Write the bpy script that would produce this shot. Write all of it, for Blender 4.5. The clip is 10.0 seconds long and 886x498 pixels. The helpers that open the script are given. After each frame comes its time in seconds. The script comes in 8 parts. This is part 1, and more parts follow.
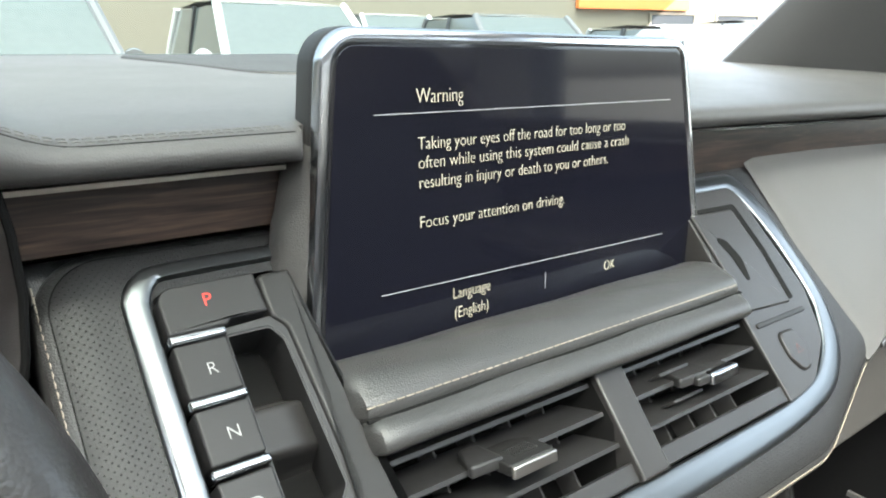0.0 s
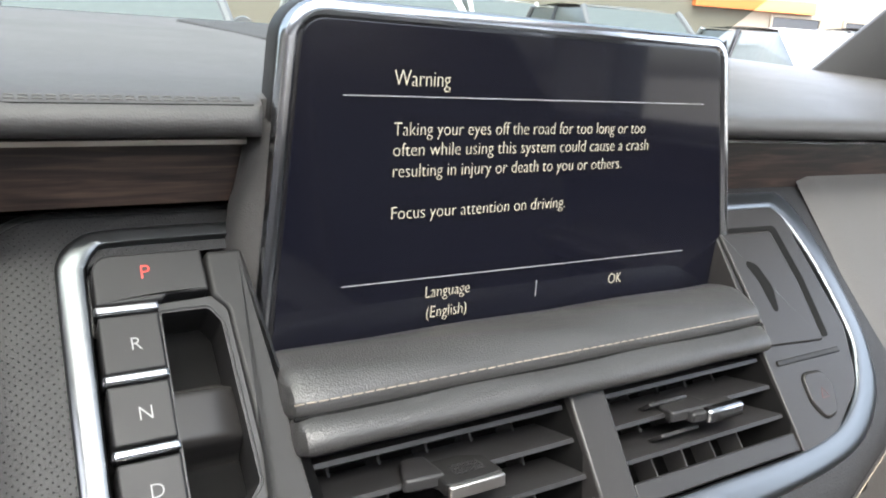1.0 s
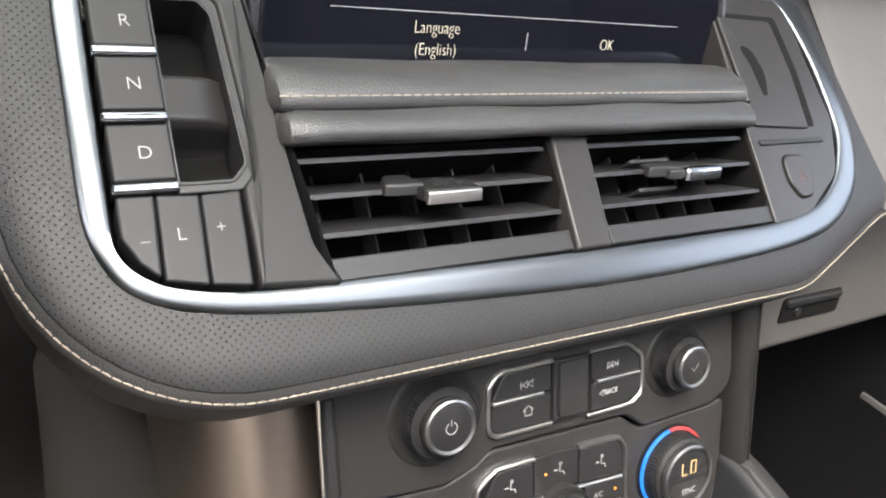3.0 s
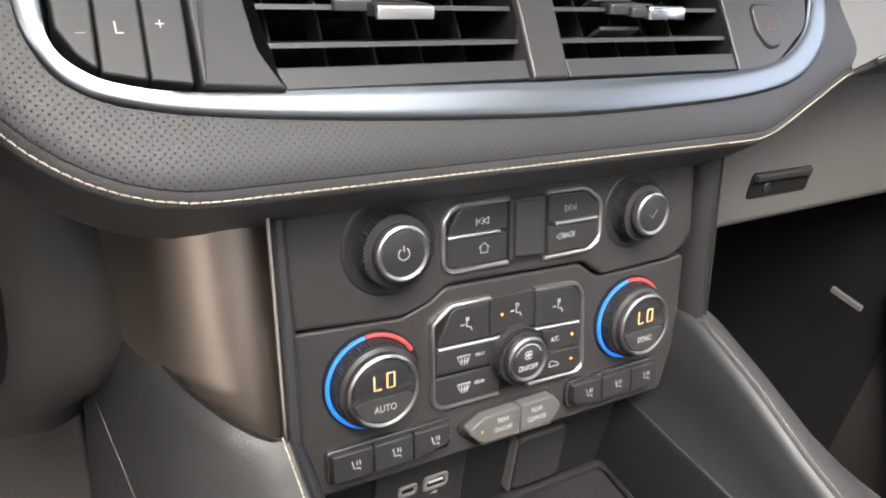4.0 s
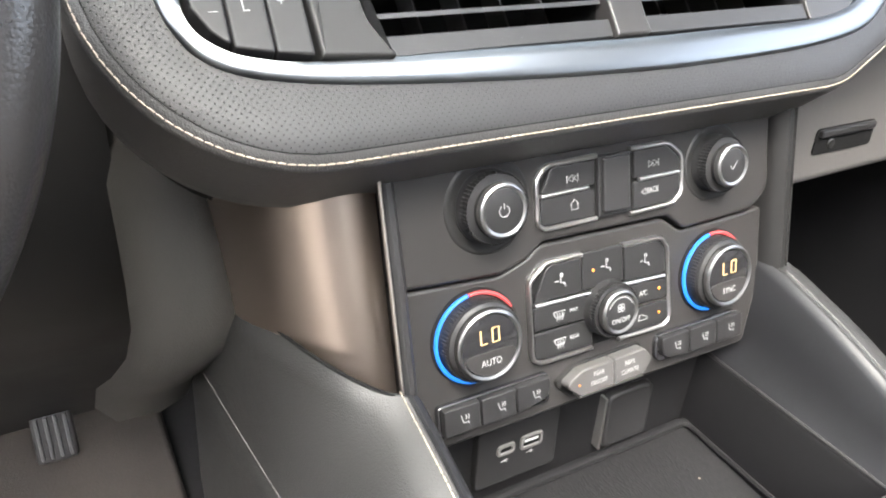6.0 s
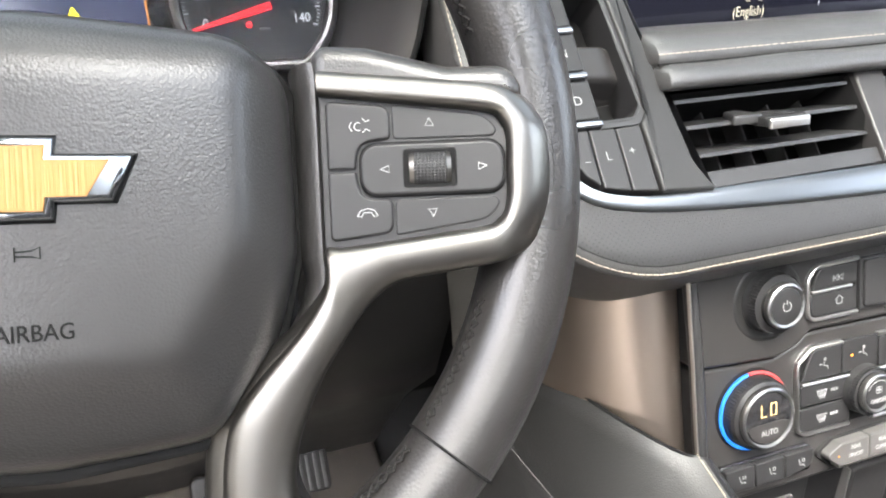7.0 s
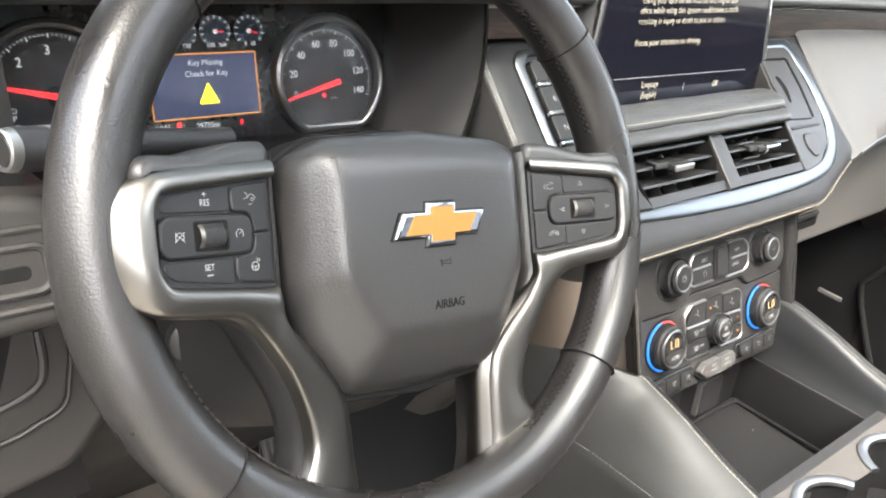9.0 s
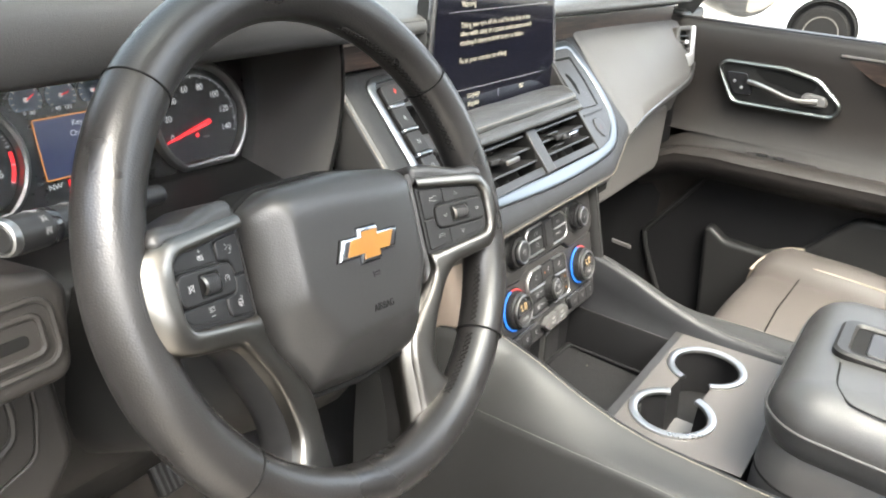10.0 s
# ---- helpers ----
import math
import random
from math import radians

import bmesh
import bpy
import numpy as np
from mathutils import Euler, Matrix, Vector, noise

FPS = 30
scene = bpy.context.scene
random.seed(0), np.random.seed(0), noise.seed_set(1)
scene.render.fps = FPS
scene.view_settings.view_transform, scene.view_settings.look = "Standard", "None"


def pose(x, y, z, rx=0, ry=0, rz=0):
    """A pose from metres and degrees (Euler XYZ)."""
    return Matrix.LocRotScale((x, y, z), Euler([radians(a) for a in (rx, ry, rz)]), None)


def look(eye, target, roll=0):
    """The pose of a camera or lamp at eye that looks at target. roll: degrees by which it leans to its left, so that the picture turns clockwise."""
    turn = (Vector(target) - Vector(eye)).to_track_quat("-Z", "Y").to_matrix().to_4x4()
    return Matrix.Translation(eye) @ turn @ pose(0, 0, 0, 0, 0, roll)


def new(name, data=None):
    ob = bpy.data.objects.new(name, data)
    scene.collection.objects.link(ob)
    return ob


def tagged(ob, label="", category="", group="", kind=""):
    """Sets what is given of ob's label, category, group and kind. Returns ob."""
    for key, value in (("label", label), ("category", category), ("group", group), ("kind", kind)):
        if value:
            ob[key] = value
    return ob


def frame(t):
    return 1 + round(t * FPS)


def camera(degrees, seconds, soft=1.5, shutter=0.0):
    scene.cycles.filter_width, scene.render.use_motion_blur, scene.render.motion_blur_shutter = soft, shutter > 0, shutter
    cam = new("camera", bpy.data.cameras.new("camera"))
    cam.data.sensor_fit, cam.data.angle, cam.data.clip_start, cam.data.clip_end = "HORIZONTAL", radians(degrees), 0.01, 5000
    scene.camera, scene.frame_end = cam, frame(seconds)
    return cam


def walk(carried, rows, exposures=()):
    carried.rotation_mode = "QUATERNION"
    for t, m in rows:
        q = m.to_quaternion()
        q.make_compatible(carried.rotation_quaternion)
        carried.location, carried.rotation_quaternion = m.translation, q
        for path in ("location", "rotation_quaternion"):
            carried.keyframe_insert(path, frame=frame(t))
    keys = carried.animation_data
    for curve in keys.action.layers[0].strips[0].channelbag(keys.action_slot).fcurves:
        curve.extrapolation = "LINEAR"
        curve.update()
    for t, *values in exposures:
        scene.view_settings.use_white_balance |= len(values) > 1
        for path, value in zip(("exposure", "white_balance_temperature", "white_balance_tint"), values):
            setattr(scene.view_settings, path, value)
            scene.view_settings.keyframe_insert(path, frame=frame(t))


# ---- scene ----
cam = camera(62.2, 10.0, 2.0)
PATH = [
    (0, (-0.296, 0.025, 1.444), (0.884, 1.547, 0.907), 0.4),
    (0.5, (-0.254, 0.022, 1.446), (0.787, 1.635, 0.887), 3.1),
    (1, (-0.235, 0.015, 1.444), (0.748, 1.657, 0.862), 4.3),
    (1.5, (-0.235, 0.005, 1.429), (0.729, 1.639, 0.797), 5.0),
    (2, (-0.238, -0.004, 1.409), (0.737, 1.602, 0.724), 5.8),
    (2.2, (-0.235, -0.012, 1.408), (0.718, 1.588, 0.68), 6.2),
    (3.3, (-0.24, -0.031, 1.356), (0.711, 1.487, 0.468), 8.0),
    (3.5, (-0.238, -0.04, 1.349), (0.704, 1.459, 0.419), 8.3),
    (4, (-0.229, -0.055, 1.329), (0.719, 1.395, 0.331), 8.4),
    (4.5, (-0.224, -0.062, 1.309), (0.738, 1.343, 0.26), 8.1),
    (5, (-0.221, -0.068, 1.292), (0.743, 1.305, 0.203), 8.0),
    (5.2, (-0.221, -0.073, 1.286), (0.742, 1.289, 0.183), 8.0),
    (6.3, (-0.308, -0.059, 1.337), (0.479, 1.518, 0.39), 1.1),
    (6.5, (-0.336, -0.066, 1.352), (0.369, 1.566, 0.435), -0.0),
    (7, (-0.399, -0.084, 1.38), (0.186, 1.608, 0.489), -0.7),
    (7.5, (-0.462, -0.107, 1.405), (0.126, 1.585, 0.515), -0.4),
    (8, (-0.547, -0.126, 1.419), (0.082, 1.556, 0.539), 0.5),
    (8.5, (-0.616, -0.142, 1.442), (0.258, 1.435, 0.575), 3.4),
    (9, (-0.677, -0.148, 1.464), (0.464, 1.257, 0.613), 5.4),
    (9.5, (-0.734, -0.16, 1.488), (0.561, 1.099, 0.629), 4.9),
    (10, (-0.794, -0.156, 1.517), (0.71, 0.856, 0.672), 4.1),
]
walk(cam, [(t, look(eye, target, roll)) for t, eye, target, roll in PATH], [(0.0, 4.12, 6600, 0), (0.5, 3.92, 6600, 6), (1.0, 3.85, 6600, 8), (2.0, 4.08, 6550, 10), (3.5, 3.92, 6750, 10), (4.5, 4.30, 6750, 10), (5.0, 4.45, 6700, 10), (6.5, 4.78, 6600, 8), (8.0, 4.82, 6750, 8), (10.0, 4.5, 6850, 5)])

# ---- world and sun ----
world = bpy.data.worlds.new("sky")
scene.world = world
world.use_nodes = True
wn = world.node_tree.nodes
sky = wn.new("ShaderNodeTexSky")
sky.sky_type, sky.sun_disc = "NISHITA", False
sky.sun_elevation, sky.sun_rotation = radians(64), radians(212)
sky.air_density, sky.dust_density, sky.ozone_density = 0.6, 4.0, 0.4
haze = wn.new("ShaderNodeHueSaturation")
haze.inputs["Saturation"].default_value = 0.55
world.node_tree.links.new(sky.outputs[0], haze.inputs["Color"])
world.node_tree.links.new(haze.outputs[0], wn["Background"].inputs[0])
wn["Background"].inputs[1].default_value = 0.15

sun_data = bpy.data.lights.new("sun", "SUN")
sun_data.energy, sun_data.angle, sun_data.color = 0.5, radians(50), (1.0, 0.95, 0.88)
sun = new("sun", sun_data)
SUN_DIR = Vector((math.sin(radians(212)) * math.cos(radians(64)), math.cos(radians(212)) * math.cos(radians(64)), math.sin(radians(64))))
sun.matrix_basis = look(SUN_DIR * 30, (0, 0, 0))

# ---- tools ----
def thing(name, label, category, m=None, group="", kind=""):
    ob = new(name)
    ob.empty_display_size = 0.02
    if m is not None:
        ob.matrix_basis = m
    return tagged(ob, label, category, group, kind)


def finish(bm, name, material, smooth=35):
    bmesh.ops.recalc_face_normals(bm, faces=bm.faces)
    me = bpy.data.meshes.new(name)
    bm.to_mesh(me)
    bm.free()
    if smooth:
        me.polygons.foreach_set("use_smooth", [True] * len(me.polygons))
        me.set_sharp_from_angle(angle=radians(smooth))
    me.materials.append(material)
    return me


def part(name, bm, material, parent, label="", smooth=35, m=None):
    """Links a bmesh as one mesh object under a thing or a part."""
    ob = new(name, finish(bm, name, material, smooth))
    ob.parent = parent
    if m is not None:
        ob.matrix_basis = m
    return tagged(ob, label)


def solid(name, bm, material, label, category, kind="", smooth=35, m=None):
    ob = new(name, finish(bm, name, material, smooth))
    if m is not None:
        ob.matrix_basis = m
    return tagged(ob, label, category, "", kind)


def lerp(a, b, t):
    return a + (b - a) * t


def rpoly(pts, r=0.002, n=5):
    """A polygon with rounded corners; a point may carry its own radius as a third number."""
    out = []
    k = len(pts)
    for i in range(k):
        p = Vector(pts[i][:2])
        a, b = Vector(pts[i - 1][:2]), Vector(pts[(i + 1) % k][:2])
        rr = pts[i][2] if len(pts[i]) > 2 else r
        da, db = (a - p), (b - p)
        la, lb = da.length, db.length
        da, db = da / la, db / lb
        ang = math.acos(max(-1, min(1, da.dot(db))))
        if rr <= 0 or ang > math.pi - 0.02:
            out.append((p.x, p.y))
            continue
        cut = min(rr / math.tan(ang / 2), la * 0.49, lb * 0.49)
        rr = cut * math.tan(ang / 2)
        mid_ = (da + db).normalized()
        c = p + mid_ * (rr / math.sin(ang / 2))
        s, e = p + da * cut - c, p + db * cut - c
        a0 = math.atan2(s.y, s.x)
        da_ = (math.atan2(e.y, e.x) - a0 + math.pi) % (2 * math.pi) - math.pi
        for j in range(n + 1):
            a = a0 + da_ * j / n
            out.append((c.x + rr * math.cos(a), c.y + rr * math.sin(a)))
    return out


def rect(u0, v0, u1, v1, r=0.002, n=4):
    return rpoly([(u0, v0), (u1, v0), (u1, v1), (u0, v1)], r, n)


def ccw(pts):
    a = sum(pts[i - 1][0] * pts[i][1] - pts[i][0] * pts[i - 1][1] for i in range(len(pts)))
    return list(pts) if a > 0 else list(reversed(pts))


def inset(pts, d, tidy=True):
    pts = ccw(pts)
    k, out = len(pts), []
    for i in range(k):
        p, a, b = Vector(pts[i]), Vector(pts[i - 1]), Vector(pts[(i + 1) % k])
        e1, e2 = (p - a), (b - p)
        e1 = e1.normalized() if e1.length > 1e-9 else Vector((0, 0))
        e2 = e2.normalized() if e2.length > 1e-9 else Vector((0, 0))
        n1, n2 = Vector((-e1.y, e1.x)), Vector((-e2.y, e2.x))
        m = n1 + n2
        m = m.normalized() if m.length > 1e-6 else n1
        c = max(0.45, m.dot(n1))
        q = p + m * (d / c)
        out.append(q)
    for _ in range(6 if tidy else 0):
        folded = [i for i in range(k) if (out[i] - out[i - 1]).dot(Vector(pts[i]) - Vector(pts[i - 1])) < 0]
        if not folded:
            break
        for i in folded:
            out[i - 1] = out[i] = (out[i - 1] + out[i]) / 2
    return [(q.x, q.y) for q in out]


def plate(outline, w0, w1, bev=0.0008, steps=3, bm=None, dome=0.0):
    """A flat body over an outline in u, v, from w0 up to w1, with a rounded upper edge."""
    bm = bm or bmesh.new()
    o = ccw(outline)
    rings = [(0, w0)]
    for j in range(steps + 1):
        t = math.pi / 2 * j / steps
        rings.append((bev * (1 - math.cos(t)), w1 - bev + bev * math.sin(t)))
    rings.append((bev + 0.00015, w1))
    loops = []
    for d, w in rings:
        pts = inset(o, d) if d > 1e-7 else o
        loops.append([bm.verts.new((u, v, w)) for u, v in pts])
    k = len(o)
    for a, b in zip(loops, loops[1:]):
        for i in range(k):
            bm.faces.new((a[i - 1], a[i], b[i], b[i - 1]))
    bm.faces.new(loops[-1])
    bm.faces.new(list(reversed(loops[0])))
    return bm


def frame_plate(outer, inner, w0, w1, bev=0.0006, bm=None):
    """A ring between two outlines with the same number of points."""
    bm = bm or bmesh.new()
    o, i_ = ccw(outer), ccw(inner)
    rings = [(o, w0), (o, w1 - bev), (inset(o, bev), w1), (inset(o, bev + 0.0001), w1), (inset(i_, -bev - 0.0001), w1), (inset(i_, -bev), w1), (i_, w1 - bev), (i_, w0)]
    loops = [[bm.verts.new((u, v, w)) for u, v in pts] for pts, w in rings]
    k = len(o)
    for a, b in zip(loops, loops[1:] + loops[:1]):
        for i in range(k):
            bm.faces.new((a[i - 1], a[i], b[i], b[i - 1]))
    return bm


def plate_hole(outline, hole, w0, w1, bev, steps=5, bm=None):
    """A plate with a rounded outer edge and a hole right through it."""
    bm = bm or bmesh.new()
    o, h = ccw(outline), ccw(hole)
    loops = [[bm.verts.new((u, v, w0)) for u, v in o]]
    for j in range(steps + 1):
        t = math.pi / 2 * j / steps
        loops.append([bm.verts.new((u, v, w1 - bev + bev * math.sin(t))) for u, v in inset(o, bev * (1 - math.cos(t)) + 1e-6, False)])
    loops.append([bm.verts.new((u, v, w1)) for u, v in inset(o, bev + 0.0002, False)])
    for a, b in zip(loops, loops[1:]):
        for i in range(len(o)):
            bm.faces.new((a[i - 1], a[i], b[i], b[i - 1]))
    hi, lo = [bm.verts.new((u, v, w1)) for u, v in h], [bm.verts.new((u, v, w0)) for u, v in h]
    for i in range(len(h)):
        bm.faces.new((hi[i - 1], hi[i], lo[i], lo[i - 1]))
    bm.edges.ensure_lookup_table()
    ring = [bm.edges.get((a[i - 1], a[i])) for a in (loops[-1], hi) for i in range(len(a))]
    bmesh.ops.triangle_fill(bm, use_beauty=True, use_dissolve=False, edges=ring, normal=(0, 0, 1))
    return bm


def sweep(path, profile, closed=False, up=(0, 0, 1), bm=None, cap=True, scale=None):
    """A profile of (side, up) numbers carried along a path of 3D points."""
    bm = bm or bmesh.new()
    P = [Vector(p) for p in path]
    up = Vector(up)
    k, loops = len(P), []
    for i in range(k):
        a = P[i - 1] if (closed or i > 0) else P[i]
        b = P[(i + 1) % k] if (closed or i < k - 1) else P[i]
        t = (b - a).normalized()
        s = t.cross(up).normalized()
        n = s.cross(t).normalized()
        f = scale[i] if scale else 1.0
        loops.append([bm.verts.new(P[i] + s * x * f + n * y * f) for x, y in profile])
    m = len(profile)
    pairs = list(zip(loops, loops[1:])) + ([(loops[-1], loops[0])] if closed else [])
    for a, b in pairs:
        for j in range(m):
            bm.faces.new((a[j - 1], a[j], b[j], b[j - 1]))
    if cap and not closed:
        bm.faces.new(loops[0])
        bm.faces.new(list(reversed(loops[-1])))
    return bm


def oval(a, b, n=10, c=(0, 0)):
    return [(c[0] + a * math.cos(2 * math.pi * i / n), c[1] + b * math.sin(2 * math.pi * i / n)) for i in range(n)]


def loft(rows, bm=None, thick=None):
    """A sheet through rows of points; thick: how far a second skin lies behind it, as a vector."""
    bm = bm or bmesh.new()
    V = [[bm.verts.new(p) for p in r] for r in rows]
    for a, b in zip(V, V[1:]):
        for i in range(len(a) - 1):
            bm.faces.new((a[i], a[i + 1], b[i + 1], b[i]))
    if thick is not None:
        t = Vector(thick)
        W = [[bm.verts.new(Vector(p) + t) for p in r] for r in rows]
        for a, b in zip(W, W[1:]):
            for i in range(len(a) - 1):
                bm.faces.new((a[i + 1], a[i], b[i], b[i + 1]))
        nr, nc = len(V), len(V[0])
        for i in range(nc - 1):
            bm.faces.new((V[0][i + 1], V[0][i], W[0][i], W[0][i + 1]))
            bm.faces.new((V[-1][i], V[-1][i + 1], W[-1][i + 1], W[-1][i]))
        for j in range(nr - 1):
            bm.faces.new((V[j][0], V[j + 1][0], W[j + 1][0], W[j][0]))
            bm.faces.new((V[j + 1][-1], V[j][-1], W[j][-1], W[j + 1][-1]))
    return bm


def lathe(profile, n=40, c=(0, 0), bm=None, ribs=0, rib=0.0):
    """Turns (radius, w) pairs about the w axis at c; closed at both ends."""
    bm = bm or bmesh.new()
    loops = []
    for r, w in profile:
        ring = []
        for i in range(n):
            a = 2 * math.pi * i / n
            ring.append(bm.verts.new((c[0] + r * math.cos(a), c[1] + r * math.sin(a), w)))
        loops.append(ring)
    for a, b in zip(loops, loops[1:]):
        for i in range(n):
            bm.faces.new((a[i - 1], a[i], b[i], b[i - 1]))
    bm.faces.new(loops[-1])
    bm.faces.new(list(reversed(loops[0])))
    return bm


def box(x0, y0, z0, x1, y1, z1, bev=0.003, bm=None):
    return plate(rect(x0, y0, x1, y1, max(bev, 0.0005), 3), z0, z1, bev, 3, bm)


def smooth_path(pts, n=8, closed=False):
    """Points along a smooth curve through the given ones."""
    P = [Vector(p) for p in pts]
    k, out = len(P), []
    for i in range(k if closed else k - 1):
        p0 = P[i - 1] if (closed or i > 0) else P[i] * 2 - P[i + 1]
        p1, p2 = P[i], P[(i + 1) % k]
        p3 = P[(i + 2) % k] if (closed or i < k - 2) else p2 * 2 - p1
        for j in range(n):
            t = j / n
            out.append(0.5 * ((2 * p1) + (p2 - p0) * t + (2 * p0 - 5 * p1 + 4 * p2 - p3) * t * t + (3 * p1 - p0 - 3 * p2 + p3) * t ** 3))
    if not closed:
        out.append(P[-1])
    return out


def spaced(path, step):
    """The same curve at even steps."""
    P = [Vector(p) for p in path]
    out, left = [P[0].copy()], step
    for a, b in zip(P, P[1:]):
        L = (b - a).length
        pos = 0.0
        while L - pos >= left:
            pos += left
            out.append(a.lerp(b, pos / L))
            left = step
        left -= L - pos
    return out


def stitches(path, up, length=0.0042, gap=0.0012, r=0.00045, lift=0.0):
    """A row of thread stitches along a path, as one mesh."""
    bm = bmesh.new()
    up = Vector(up)
    pts = spaced(path, length + gap)
    for a, b in zip(pts, pts[1:]):
        d = (b - a)
        e = a + d * (length / (length + gap))
        mid = (a + e) / 2 + up * (r * 0.9 + lift)
        sweep([a + up * (lift - r * 0.2), mid, e + up * (lift - r * 0.2)], oval(r * 1.25, r, 6), up=up, bm=bm)
    return bm


def lettering(name, body, size, material, parent, u, v, w, align="CENTER", label="", squeeze=1.0, turn=0.0, thick=0.00008, thin=0.0):
    cu = bpy.data.curves.new(name, "FONT")
    cu.body, cu.size, cu.extrude, cu.align_x, cu.align_y, cu.resolution_u = body, size, thick, align, "CENTER", 3
    cu.offset = -thin * size
    tmp = bpy.data.objects.new(name, cu)
    me = bpy.data.meshes.new_from_object(tmp)
    bpy.data.objects.remove(tmp)
    bpy.data.curves.remove(cu)
    me.materials.clear()
    me.materials.append(material)
    ob = new(name, me)
    ob.parent = parent
    ob.matrix_basis = pose(u, v, w, 0, 0, turn) @ Matrix.Diagonal((squeeze, 1, 1, 1))
    return tagged(ob, label)


def strokes(name, lines, width, material, parent, u, v, w, label=""):
    """A small printed icon of thin strokes, each a list of points."""
    bm = bmesh.new()
    for line in lines:
        sweep([(x, y, 0) for x, y in line], [(-width / 2, 0), (width / 2, 0), (width / 2, 0.00012), (-width / 2, 0.00012)], up=(0, 0, 1), bm=bm)
    return part(name, bm, material, parent, label, smooth=0, m=pose(u, v, w))


def arc(cx, cy, r, a0, a1, n=12):
    return [(cx + r * math.cos(radians(a0 + (a1 - a0) * i / n)), cy + r * math.sin(radians(a0 + (a1 - a0) * i / n))) for i in range(n + 1)]


def tilted(x, y, z, k):
    """The pose of a face that looks back at the driver: u to the right, v up the face, w out of it; k is its lean."""
    d = Vector((0, k, 1)).normalized()
    u = Vector((1, 0, 0))
    w = u.cross(d)
    m = Matrix((u, d, w)).transposed().to_4x4()
    m.translation = (x, y, z)
    return m


# ---- materials ----
def surface(name, base, rough, metal=0.0, grain=0.0, scale=900.0, kind="leather", vary=0.12, wear=0.06, coat=0.0, spec=0.5, dots=False, second=None, stretch=(1, 1, 1), wrinkle=0.0, fine=1.0):
    m = bpy.data.materials.new(name)
    m.use_nodes = True
    nt = m.node_tree
    N, L = nt.nodes, nt.links
    b = N["Principled BSDF"]
    co = N.new("ShaderNodeTexCoord").outputs["Object"]
    mp = N.new("ShaderNodeMapping")
    mp.inputs["Scale"].default_value = stretch
    L.new(co, mp.inputs[0])
    v = mp.outputs[0]

    def noise_tex(sc, detail=3.0):
        t = N.new("ShaderNodeTexNoise")
        t.inputs["Scale"].default_value, t.inputs["Detail"].default_value = sc, detail
        L.new(v, t.inputs["Vector"])
        return t.outputs[0]

    def op(kind_, a, c, clamp=False):
        t = N.new("ShaderNodeMath")
        t.operation, t.use_clamp = kind_, clamp
        for i, x in enumerate((a, c)):
            if hasattr(x, "links"):
                L.new(x, t.inputs[i])
            else:
                t.inputs[i].default_value = x
        return t.outputs[0]

    big, small = noise_tex(14.0), noise_tex(160.0)
    ramp = N.new("ShaderNodeMix")
    ramp.data_type = "RGBA"
    lo = [c * (1 - vary) for c in base]
    hi = [min(1, c * (1 + vary)) for c in (second or base)]
    ramp.inputs["A"].default_value, ramp.inputs["B"].default_value = (*lo, 1), (*hi, 1)
    mix = op("ADD", op("MULTIPLY", big, 1 - 0.4 * fine), op("MULTIPLY", small, 0.4 * fine), True)
    L.new(mix, ramp.inputs["Factor"])
    colour = ramp.outputs["Result"]
    r = op("ADD", op("MULTIPLY", op("SUBTRACT", big, 0.5), wear * 2), op("ADD", op("MULTIPLY", op("SUBTRACT", small, 0.5), wear * fine), rough), True)
    L.new(r, b.inputs["Roughness"])
    b.inputs["Metallic"].default_value = metal
    b.inputs["Specular IOR Level"].default_value = spec
    b.inputs["Coat Weight"].default_value = coat
    b.inputs["Coat Roughness"].default_value = 0.08
    height = None
    if grain:
        if kind == "leather":
            t = N.new("ShaderNodeTexVoronoi")
            t.feature = "SMOOTH_F1"
            t.inputs["Scale"].default_value = scale
            t.inputs["Smoothness"].default_value = 0.6
            L.new(v, t.inputs["Vector"])
            height = op("ADD", op("MULTIPLY", t.outputs[0], -1.0), op("MULTIPLY", noise_tex(scale * 0.45), 0.25))
        elif kind == "pebble":
            t = N.new("ShaderNodeTexVoronoi")
            t.feature = "SMOOTH_F1"
            t.inputs["Scale"].default_value, t.inputs["Smoothness"].default_value = scale, 0.35
            L.new(v, t.inputs["Vector"])
            height = op("MULTIPLY", t.outputs[0], -1.0)
        else:
            height = noise_tex(scale, 2.0)
        if wrinkle:
            height = op("ADD", height, op("MULTIPLY", noise_tex(45.0, 4.0), wrinkle))
    if dots:
        sep = N.new("ShaderNodeSeparateXYZ")
        L.new(co, sep.inputs[0])
        near = None
        for off in (0.0, 0.5):
            a = op("SUBTRACT", op("FRACT", op("ADD", op("MULTIPLY", sep.outputs[0], 1 / 0.0036), off), 0), 0.5)
            c = op("SUBTRACT", op("FRACT", op("ADD", op("MULTIPLY", sep.outputs[1], 1 / 0.0036), off), 0), 0.5)
            d = op("SQRT", op("ADD", op("MULTIPLY", a, a), op("MULTIPLY", c, c)), 0)
            near = d if near is None else op("MINIMUM", near, d)
        hole = N.new("ShaderNodeMapRange")
        hole.inputs["From Min"].default_value, hole.inputs["From Max"].default_value = 0.042, 0.115
        L.new(near, hole.inputs["Value"])
        height = op("ADD", op("MULTIPLY", height, 0.45) if height else 0.0, op("MULTIPLY", hole.outputs[0], 1.5))
        dark = N.new("ShaderNodeMix")
        dark.data_type = "RGBA"
        dark.inputs["A"].default_value = (0.010, 0.010, 0.010, 1)
        L.new(hole.outputs[0], dark.inputs["Factor"])
